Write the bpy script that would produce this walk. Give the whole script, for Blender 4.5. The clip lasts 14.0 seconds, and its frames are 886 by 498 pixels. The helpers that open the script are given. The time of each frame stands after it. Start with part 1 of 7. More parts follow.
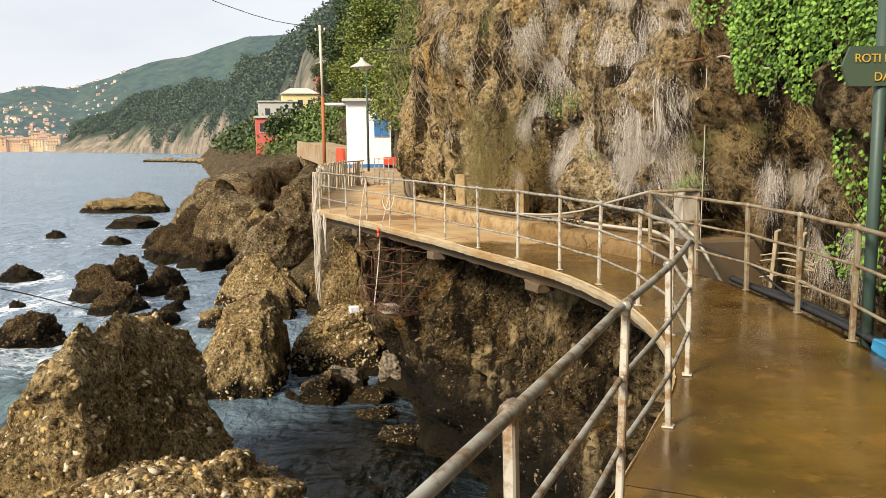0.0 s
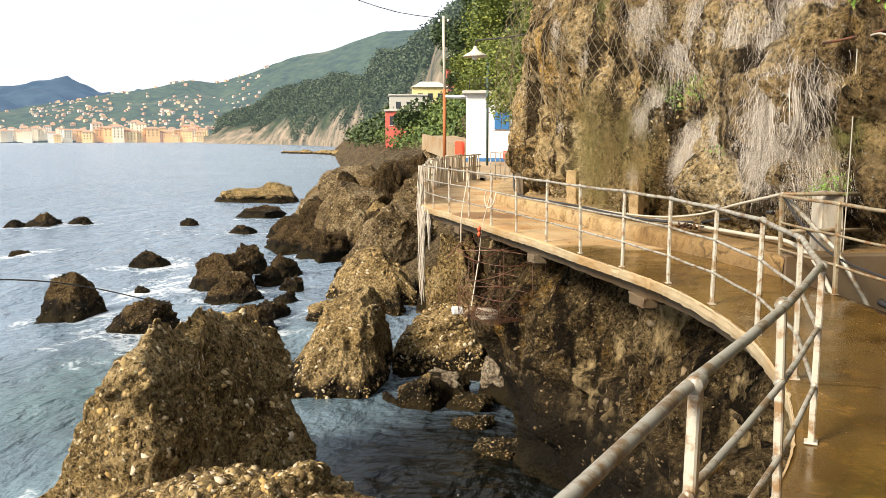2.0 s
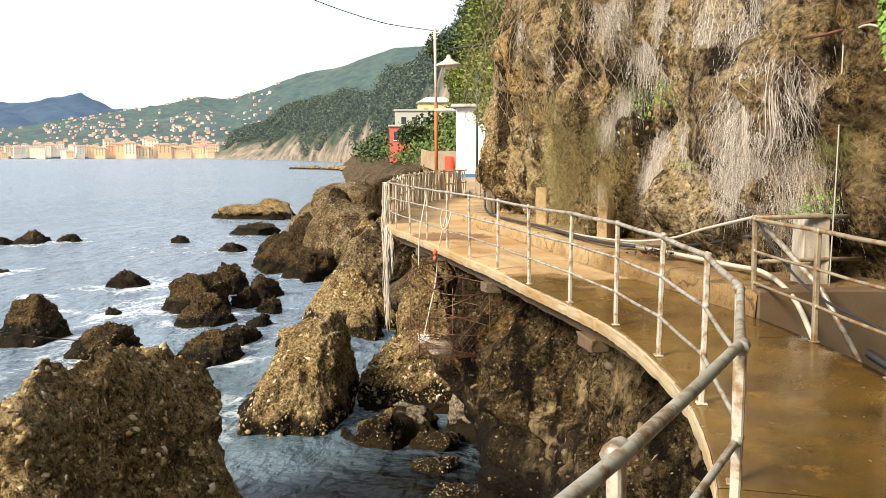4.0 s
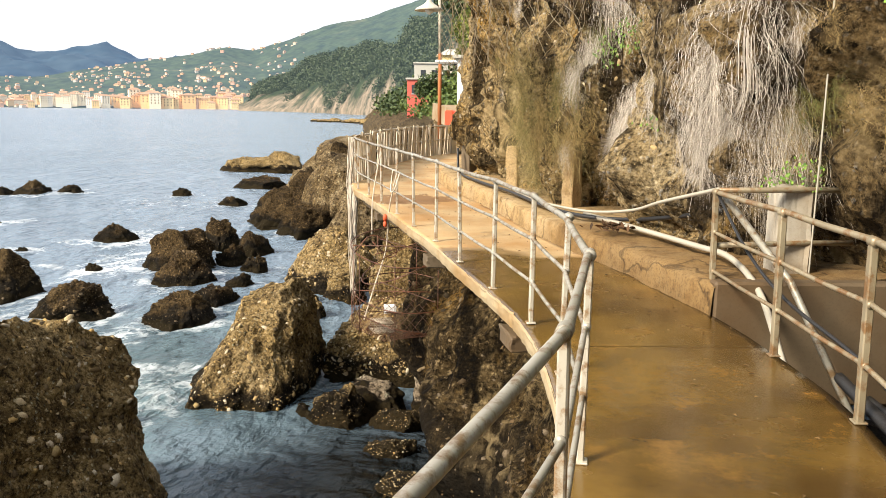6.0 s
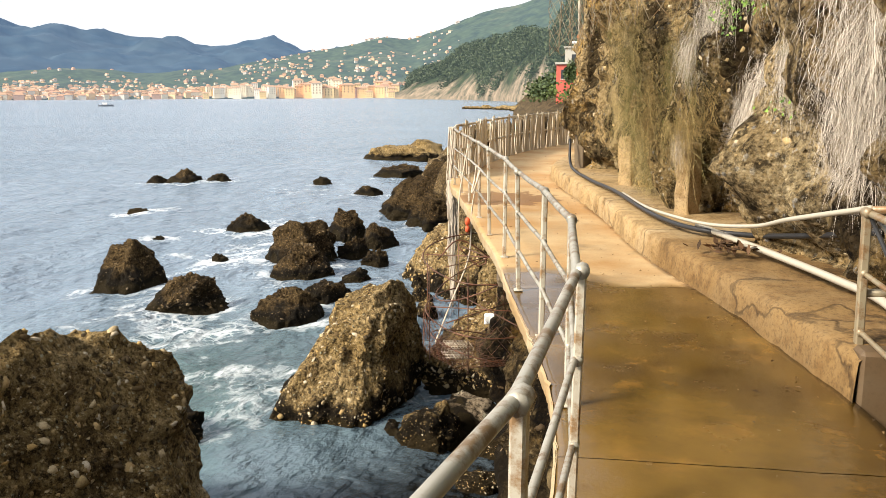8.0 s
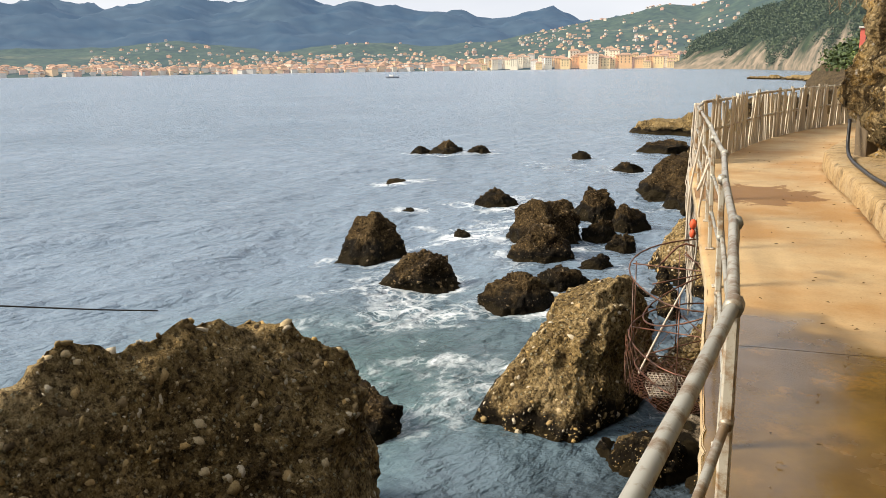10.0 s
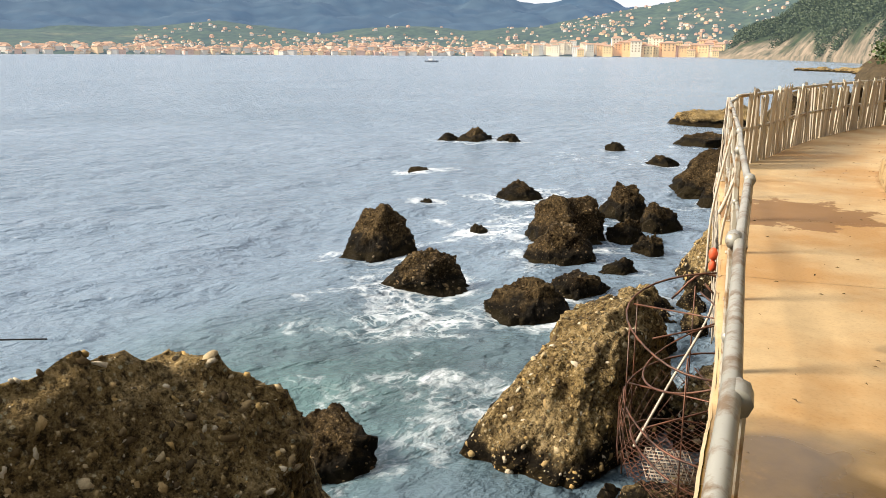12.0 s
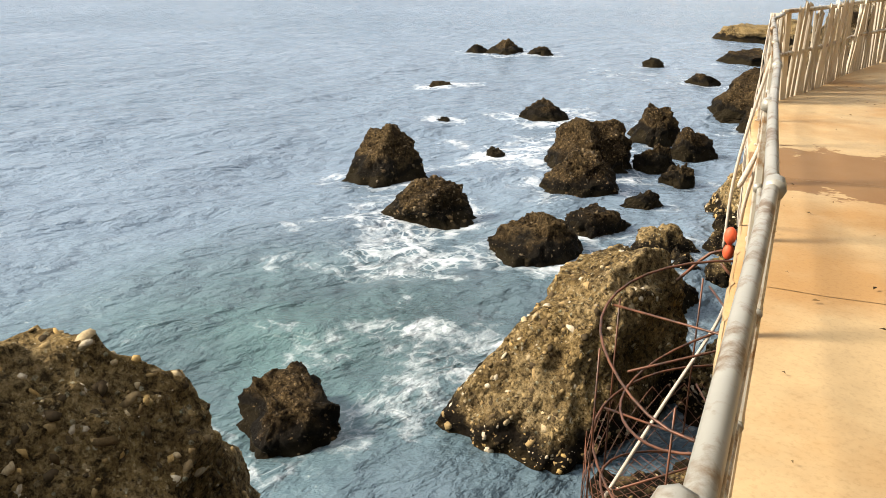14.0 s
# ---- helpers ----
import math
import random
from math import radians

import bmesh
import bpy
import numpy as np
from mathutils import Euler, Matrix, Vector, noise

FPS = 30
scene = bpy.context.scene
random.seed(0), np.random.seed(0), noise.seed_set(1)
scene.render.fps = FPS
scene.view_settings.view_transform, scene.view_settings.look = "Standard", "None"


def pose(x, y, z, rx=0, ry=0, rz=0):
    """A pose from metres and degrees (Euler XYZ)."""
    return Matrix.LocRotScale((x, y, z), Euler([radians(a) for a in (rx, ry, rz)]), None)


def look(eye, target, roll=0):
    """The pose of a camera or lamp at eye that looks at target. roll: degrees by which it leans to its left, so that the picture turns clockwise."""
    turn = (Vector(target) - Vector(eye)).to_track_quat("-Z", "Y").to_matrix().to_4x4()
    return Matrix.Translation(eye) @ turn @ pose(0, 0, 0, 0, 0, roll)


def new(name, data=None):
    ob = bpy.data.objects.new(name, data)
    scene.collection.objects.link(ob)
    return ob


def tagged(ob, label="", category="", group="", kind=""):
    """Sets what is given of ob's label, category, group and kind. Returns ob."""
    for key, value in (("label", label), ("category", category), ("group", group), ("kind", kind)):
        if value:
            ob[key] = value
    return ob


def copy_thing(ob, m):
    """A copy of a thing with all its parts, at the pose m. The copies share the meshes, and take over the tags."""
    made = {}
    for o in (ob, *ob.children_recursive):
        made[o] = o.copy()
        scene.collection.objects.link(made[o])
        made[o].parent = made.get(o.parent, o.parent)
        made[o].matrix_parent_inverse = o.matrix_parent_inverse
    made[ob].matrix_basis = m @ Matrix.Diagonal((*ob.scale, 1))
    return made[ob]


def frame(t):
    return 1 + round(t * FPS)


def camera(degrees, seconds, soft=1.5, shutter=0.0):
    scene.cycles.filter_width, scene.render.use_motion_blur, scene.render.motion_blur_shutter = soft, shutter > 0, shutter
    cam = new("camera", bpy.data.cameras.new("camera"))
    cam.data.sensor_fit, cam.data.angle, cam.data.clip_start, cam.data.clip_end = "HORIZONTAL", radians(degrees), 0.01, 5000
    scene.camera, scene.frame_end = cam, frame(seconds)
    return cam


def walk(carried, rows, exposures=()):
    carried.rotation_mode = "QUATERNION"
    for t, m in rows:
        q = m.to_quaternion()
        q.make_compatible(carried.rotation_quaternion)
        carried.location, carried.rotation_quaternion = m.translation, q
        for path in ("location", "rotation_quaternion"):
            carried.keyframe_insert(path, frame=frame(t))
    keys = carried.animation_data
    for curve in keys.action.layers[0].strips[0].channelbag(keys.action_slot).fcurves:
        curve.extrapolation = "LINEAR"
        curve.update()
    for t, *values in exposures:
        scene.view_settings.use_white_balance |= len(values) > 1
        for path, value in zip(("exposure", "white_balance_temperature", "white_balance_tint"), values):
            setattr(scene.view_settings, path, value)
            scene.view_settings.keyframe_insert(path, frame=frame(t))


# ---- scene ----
cam = camera(56.0, 14.0, soft=0.5)
PATH = [
    (0, (1.517, -0.445, 1.604), (1.201, 1.514, 1.353), -0.6),
    (0.5, (1.587, -0.11, 1.586), (1.13, 1.819, 1.32), -0.8),
    (1, (1.579, 0.179, 1.592), (1.08, 2.097, 1.323), -0.0),
    (1.5, (1.618, 0.445, 1.579), (1.097, 2.358, 1.314), -0.5),
    (2, (1.749, 0.795, 1.575), (1.136, 2.68, 1.312), -0.1),
    (2.5, (1.82, 1.16, 1.523), (1.15, 3.029, 1.28), 1.0),
    (3, (1.931, 1.624, 1.534), (1.301, 3.51, 1.313), -0.7),
    (5.5, (2.647, 3.888, 1.556), (1.986, 5.756, 1.28), 0.7),
    (6, (2.75, 4.364, 1.533), (2.065, 6.213, 1.2), 0.6),
    (6.5, (2.796, 4.852, 1.527), (2.042, 6.667, 1.154), 0.9),
    (7, (2.799, 5.399, 1.534), (2.009, 7.192, 1.137), -0.3),
    (7.5, (2.834, 5.915, 1.531), (1.938, 7.655, 1.119), -1.0),
    (8, (2.792, 6.433, 1.516), (1.783, 8.121, 1.151), -0.3),
    (8.5, (2.75, 6.93, 1.513), (1.619, 8.548, 1.194), 0.2),
    (9, (2.671, 7.399, 1.524), (1.378, 8.885, 1.176), -0.1),
    (11.5, (1.671, 9.491, 1.504), (0.123, 10.671, 1.044), -0.7),
    (12, (1.43, 9.948, 1.484), (-0.102, 11.148, 1.025), 0.3),
    (12.5, (1.229, 10.4, 1.467), (-0.287, 11.596, 0.948), 0.8),
    (13, (1.02, 10.817, 1.475), (-0.518, 11.953, 0.888), 0.7),
    (13.5, (0.713, 11.198, 1.463), (-0.84, 12.303, 0.857), -0.1),
    (14, (0.408, 11.646, 1.416), (-1.126, 12.746, 0.756), 1.1),
]
walk(cam, [(t, look(eye, target, roll)) for t, eye, target, roll in PATH], [(0, 0.50), (1.5, 0.76), (3, 0.78), (5.5, 0.82), (7.5, 0.86), (8.2, 0.74), (9, 0.40), (11.5, 0.72), (12.5, 0.68), (14, 0.80)])

# ---- world and sun ----
world = bpy.data.worlds.new("world")
scene.world = world
world.use_nodes = True
wn, wl = world.node_tree.nodes, world.node_tree.links
sky = wn.new("ShaderNodeTexSky")
sky.sky_type, sky.sun_disc = "NISHITA", False
sky.sun_elevation, sky.sun_rotation = radians(36.0), radians(-147)
sky.dust_density, sky.ozone_density, sky.air_density = 3.0, 1.0, 1.0
cloud_coord = wn.new("ShaderNodeTexCoord")
cloud_map = wn.new("ShaderNodeMapping")
cloud_map.inputs["Scale"].default_value = (1.2, 1.2, 4.0)
cloud_noise = wn.new("ShaderNodeTexNoise")
cloud_noise.inputs["Scale"].default_value, cloud_noise.inputs["Detail"].default_value = 2.2, 5
cloud_ramp = wn.new("ShaderNodeValToRGB")
cloud_ramp.color_ramp.elements[0].color = (10.0, 10.4, 11.3, 1)
cloud_ramp.color_ramp.elements[1].color = (11.8, 12.0, 12.5, 1)
cloud_ramp.color_ramp.elements[0].position, cloud_ramp.color_ramp.elements[1].position = 0.32, 0.62
cloud_mix = wn.new("ShaderNodeMix")
cloud_mix.data_type = "RGBA"
cloud_mix.inputs["Factor"].default_value = 0.86
wl.new(cloud_coord.outputs["Generated"], cloud_map.inputs["Vector"])
wl.new(cloud_map.outputs["Vector"], cloud_noise.inputs["Vector"])
wl.new(cloud_noise.outputs["Fac"], cloud_ramp.inputs["Fac"])
wl.new(sky.outputs["Color"], cloud_mix.inputs["A"])
wl.new(cloud_ramp.outputs["Color"], cloud_mix.inputs["B"])
wl.new(cloud_mix.outputs["Result"], wn["Background"].inputs["Color"])
wn["Background"].inputs["Strength"].default_value = 0.063
sun = new("sun", bpy.data.lights.new("sun", "SUN"))
sun.data.energy, sun.data.angle, sun.data.color = 4.8, radians(15), (1.0, 0.89, 0.73)
sun.matrix_world = look((-34, -40, 45), (0, 12, 0))
SEA = -4.4


# ---- materials ----
def material(name, rough=0.8, spec=0.4, metal=0.0):
    m = bpy.data.materials.new(name)
    m.use_nodes = True
    b = m.node_tree.nodes["Principled BSDF"]
    b.inputs["Roughness"].default_value = rough
    b.inputs["Metallic"].default_value = metal
    b.inputs["Specular IOR Level"].default_value = spec
    return m, m.node_tree.nodes, m.node_tree.links, b


def coords(n, kind="Object"):
    if kind == "World":
        return n.new("ShaderNodeNewGeometry").outputs["Position"]
    return n.new("ShaderNodeTexCoord").outputs[kind]


def noise_tex(n, l, vec, scale, detail=4, rough=0.55, stretch=None):
    t = n.new("ShaderNodeTexNoise")
    t.inputs["Scale"].default_value, t.inputs["Detail"].default_value, t.inputs["Roughness"].default_value = scale, detail, rough
    if stretch:
        mp = n.new("ShaderNodeMapping")
        mp.inputs["Scale"].default_value = stretch
        l.new(vec, mp.inputs["Vector"])
        vec = mp.outputs["Vector"]
    l.new(vec, t.inputs["Vector"])
    return t.outputs["Fac"]


def voronoi(n, l, vec, scale, feature="F1", out="Distance"):
    t = n.new("ShaderNodeTexVoronoi")
    t.feature = feature
    t.inputs["Scale"].default_value = scale
    l.new(vec, t.inputs["Vector"])
    return t.outputs[out]


def ramp(n, l, fac, *stops):
    r = n.new("ShaderNodeValToRGB")
    e = r.color_ramp.elements
    while len(e) < len(stops):
        e.new(0.5)
    for el, (p, c) in zip(e, stops):
        el.position, el.color = p, (*c, 1) if len(c) == 3 else c
    l.new(fac, r.inputs["Fac"])
    return r.outputs["Color"]


def mix(n, l, fac, a, b, blend="MIX"):
    m = n.new("ShaderNodeMix")
    m.data_type, m.blend_type = "RGBA", blend
    for sock, v in (("Factor", fac), ("A", a), ("B", b)):
        if isinstance(v, (int, float)):
            m.inputs[sock].default_value = v
        elif isinstance(v, tuple):
            m.inputs[sock].default_value = (*v, 1)
        else:
            l.new(v, m.inputs[sock])
    return m.outputs["Result"]


def bump(n, l, b, height, strength=0.5, dist=0.02, after=None):
    bp = n.new("ShaderNodeBump")
    bp.inputs["Strength"].default_value, bp.inputs["Distance"].default_value = strength, dist
    l.new(height, bp.inputs["Height"])
    if after is not None:
        l.new(after, bp.inputs["Normal"])
    l.new(bp.outputs["Normal"], b.inputs["Normal"])
    return bp.outputs["Normal"]


def simple(name, c1, c2, scale=6, rough=0.8, metal=0.0, bumpy=0.2, dist=0.01, spec=0.4, kind="Object", per_object=0.0):
    """Two-scale mottled paint, metal or fibre."""
    m, n, l, b = material(name, rough, spec, metal)
    v = coords(n, kind)
    a = noise_tex(n, l, v, scale, 5)
    f = noise_tex(n, l, v, scale * 7, 3)
    col = mix(n, l, f, ramp(n, l, a, (0.35, c1), (0.65, c2)), ramp(n, l, a, (0.3, c2), (0.7, c1)))
    if per_object:
        info = n.new("ShaderNodeObjectInfo")
        hsv = n.new("ShaderNodeHueSaturation")
        mr = n.new("ShaderNodeMapRange")
        mr.inputs["To Min"].default_value, mr.inputs["To Max"].default_value = 1 - per_object, 1 + per_object
        l.new(info.outputs["Random"], mr.inputs["Value"])
        l.new(mr.outputs["Result"], hsv.inputs["Value"])
        l.new(col, hsv.inputs["Color"])
        col = hsv.outputs["Color"]
    l.new(col, b.inputs["Base Color"])
    bump(n, l, b, f, bumpy, dist)
    return m


def conglomerate(name, dark, mid, light, pebble=9.0, rough=0.85, wet=0.0, ochre=None, kind="World", streaks=False, dark_bed=None):
    """Puddingstone: rounded pebbles of many tones in a sandy matrix, weathered in patches."""
    m, n, l, b = material(name, rough, 0.08)
    v = coords(n, kind)
    wob = n.new("ShaderNodeVectorMath")
    wob.operation = "MULTIPLY_ADD"
    t = n.new("ShaderNodeTexNoise")
    t.inputs["Scale"].default_value, t.inputs["Detail"].default_value = 3.5, 3
    l.new(v, t.inputs["Vector"])
    l.new(t.outputs["Color"], wob.inputs[0])
    wob.inputs[1].default_value = (0.07, 0.07, 0.07)
    l.new(v, wob.inputs[2])
    w = wob.outputs["Vector"]
    cell = voronoi(n, l, w, pebble, "F1", "Color")
    dist = voronoi(n, l, w, pebble, "F1", "Distance")
    cell2 = voronoi(n, l, w, pebble * 3.1, "F1", "Color")
    dist2 = voronoi(n, l, w, pebble * 3.1, "F1", "Distance")
    big = noise_tex(n, l, v, 0.55, 6, 0.6)
    fine = noise_tex(n, l, v, 60, 8, 0.75)
    matrix = ramp(n, l, big, (0.28, dark), (0.48, mid), (0.72, light))
    if ochre:
        patch = noise_tex(n, l, v, 0.9, 5, 0.65, (1, 1, 0.6))
        matrix = mix(n, l, ramp(n, l, patch, (0.55, (0, 0, 0)), (0.68, (1, 1, 1))), matrix, ochre)
    sep = n.new("ShaderNodeSeparateColor")
    l.new(cell, sep.inputs[0])
    sep2 = n.new("ShaderNodeSeparateColor")
    l.new(cell2, sep2.inputs[0])
    stone = ramp(n, l, sep.outputs[0], (0.0, dark), (0.25, mid), (0.6, light), (1.0, tuple(min(0.75, c * 1.5) for c in light)))
    has = ramp(n, l, sep.outputs[1], (0.45, (0, 0, 0)), (0.5, (1, 1, 1)))
    body = ramp(n, l, dist, (0.30, (1, 1, 1)), (0.42, (0, 0, 0)))
    col = mix(n, l, mix(n, l, 1.0, has, body, "MULTIPLY"), matrix, stone)
    stone2 = ramp(n, l, sep2.outputs[0], (0.0, dark), (0.5, mid), (1.0, light))
    has2 = ramp(n, l, sep2.outputs[1], (0.5, (0, 0, 0)), (0.55, (1, 1, 1)))
    col = mix(n, l, mix(n, l, 0.55, (0, 0, 0), has2), col, stone2)
    col = mix(n, l, 0.8, col, ramp(n, l, fine, (0.3, (0.3, 0.28, 0.26)), (0.6, (1, 1, 1))), "MULTIPLY")
    # shade painted into hollows between pebbles; broad dark patches for cavities and weathering
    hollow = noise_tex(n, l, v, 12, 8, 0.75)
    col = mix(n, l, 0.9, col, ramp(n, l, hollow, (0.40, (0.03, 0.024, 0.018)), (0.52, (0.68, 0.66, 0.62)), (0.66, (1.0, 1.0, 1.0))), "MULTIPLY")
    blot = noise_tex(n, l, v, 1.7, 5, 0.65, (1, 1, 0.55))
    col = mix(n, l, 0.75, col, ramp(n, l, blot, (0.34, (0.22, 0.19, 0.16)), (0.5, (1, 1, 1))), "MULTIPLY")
    if streaks:
        # water stains run down the face: black, ochre and lime
        run = noise_tex(n, l, v, 1.5, 6, 0.6, (1.6, 1.6, 0.16))
        col = mix(n, l, 0.9, col, ramp(n, l, run, (0.42, (0.05, 0.042, 0.034)), (0.52, (1, 1, 1))), "MULTIPLY")
        run2 = noise_tex(n, l, v, 1.1, 6, 0.65, (1.5, 1.5, 0.2))
        col = mix(n, l, ramp(n, l, run2, (0.57, (0, 0, 0)), (0.66, (0.85, 0.85, 0.85))), col, mix(n, l, noise_tex(n, l, v, 9, 6, 0.7), (0.22, 0.145, 0.05), (0.62, 0.48, 0.27)))
    if dark_bed:
        # brown-grey beds take over south of an uneven line
        sy = n.new("ShaderNodeSeparateXYZ")
        l.new(v, sy.inputs[0])
        bed = n.new("ShaderNodeMath")
        bed.operation = "MULTIPLY_ADD"
        l.new(noise_tex(n, l, v, 0.8, 5, 0.6), bed.inputs[0])
        bed.inputs[1].default_value = 5.0
        l.new(sy.outputs[1], bed.inputs[2])
        bm_ = n.new("ShaderNodeMapRange")
        bm_.inputs["From Min"].default_value, bm_.inputs["From Max"].default_value = 15.7, 14.0
        bm_.inputs["To Max"].default_value = 0.92
        l.new(bed.outputs[0], bm_.inputs["Value"])
        col = mix(n, l, bm_.outputs["Result"], col, mix(n, l, 1.0, col, dark_bed, "MULTIPLY"))
    if wet:
        # tide mark: black lichen and weed up to the splash line
        sepz = n.new("ShaderNodeSeparateXYZ")
        l.new(coords(n, "World"), sepz.inputs[0])
        edge = n.new("ShaderNodeMath")
        edge.operation = "MULTIPLY_ADD"
        l.new(noise_tex(n, l, v, 1.6, 4), edge.inputs[0])
        edge.inputs[1].default_value = -1.2
        l.new(sepz.outputs[2], edge.inputs[2])
        mr = n.new("ShaderNodeMapRange")
        mr.inputs["From Min"].default_value, mr.inputs["From Max"].default_value = SEA - 0.35, SEA + wet - 0.3
        l.new(edge.outputs[0], mr.inputs["Value"])
        tide = ramp(n, l, mr.outputs["Result"], (0.0, (0.05, 0.038, 0.018)), (0.16, (0.022, 0.018, 0.012)), (0.55, (0.035, 0.028, 0.018)), (0.85, (0.10, 0.075, 0.045)))
        fac = ramp(n, l, mr.outputs["Result"], (0.45, (1, 1, 1)), (0.85, (0, 0, 0)))
        col = mix(n, l, fac, col, mix(n, l, 0.6, tide, col, "MULTIPLY"))
    l.new(col, b.inputs["Base Color"])
    h = n.new("ShaderNodeMath")
    h.operation = "MULTIPLY_ADD"
    l.new(dist, h.inputs[0])
    h.inputs[1].default_value = -1.0
    l.new(fine, h.inputs[2])
    n1 = bump(n, l, b, mix(n, l, 0.5, h.outputs[0], hollow), 1.0, 0.10)
    bump(n, l, b, dist2, -0.6, 0.03, n1)
    return m


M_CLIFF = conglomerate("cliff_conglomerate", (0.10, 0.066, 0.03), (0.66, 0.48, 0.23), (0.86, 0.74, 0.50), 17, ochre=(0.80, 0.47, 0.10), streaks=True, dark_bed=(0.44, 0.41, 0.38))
# darkened tones and a high tide mark also carry the undercut's shade
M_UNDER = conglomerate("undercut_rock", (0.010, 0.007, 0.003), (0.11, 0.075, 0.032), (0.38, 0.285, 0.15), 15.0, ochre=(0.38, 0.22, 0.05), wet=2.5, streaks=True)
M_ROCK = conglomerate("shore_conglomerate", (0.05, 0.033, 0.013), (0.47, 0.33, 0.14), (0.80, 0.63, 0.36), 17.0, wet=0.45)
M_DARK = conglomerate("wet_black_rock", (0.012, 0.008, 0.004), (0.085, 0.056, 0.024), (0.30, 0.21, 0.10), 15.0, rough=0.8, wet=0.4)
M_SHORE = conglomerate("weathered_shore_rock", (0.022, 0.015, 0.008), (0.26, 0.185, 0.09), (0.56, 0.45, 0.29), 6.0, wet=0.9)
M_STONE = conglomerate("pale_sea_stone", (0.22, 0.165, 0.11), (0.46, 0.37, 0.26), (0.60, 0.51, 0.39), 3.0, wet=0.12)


def pebble_paint(name, *tones):
    """Loose tones of single pebbles: white quartz, grey, tan and dark brown."""
    m, n, l, b = material(name, 0.8, 0.1)
    g = n.new("ShaderNodeNewGeometry")
    r = n.new("ShaderNodeValToRGB")
    r.color_ramp.interpolation = "CONSTANT"
    e = r.color_ramp.elements
    while len(e) < len(tones):
        e.new(0.5)
    for k, (el, t) in enumerate(zip(e, tones)):
        el.position, el.color = k / len(tones), (*t, 1)
    l.new(g.outputs["Random Per Island"], r.inputs["Fac"])
    f = noise_tex(n, l, coords(n, "World"), 40, 4, 0.7)
    l.new(mix(n, l, 0.7, r.outputs["Color"], ramp(n, l, f, (0.3, (0.45, 0.43, 0.4)), (0.6, (1, 1, 1))), "MULTIPLY"), b.inputs["Base Color"])
    bump(n, l, b, f, 0.4, 0.01)
    return m


M_PEBBLE = pebble_paint("set_pebbles", (0.32, 0.23, 0.105), (0.13, 0.088, 0.04), (0.46, 0.36, 0.21), (0.38, 0.265, 0.12), (0.20, 0.145, 0.075), (0.54, 0.46, 0.33), (0.07, 0.05, 0.027), (0.44, 0.295, 0.115), (0.27, 0.19, 0.085), (0.10, 0.07, 0.036))
M_PEBBLE_TAN = pebble_paint("set_tan_pebbles", (0.46, 0.34, 0.18), (0.26, 0.18, 0.085), (0.54, 0.44, 0.29), (0.37, 0.27, 0.135), (0.14, 0.10, 0.05), (0.48, 0.35, 0.17))
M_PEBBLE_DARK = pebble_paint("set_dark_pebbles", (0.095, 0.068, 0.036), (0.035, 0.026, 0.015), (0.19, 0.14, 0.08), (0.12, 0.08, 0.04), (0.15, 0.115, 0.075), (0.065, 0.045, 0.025))


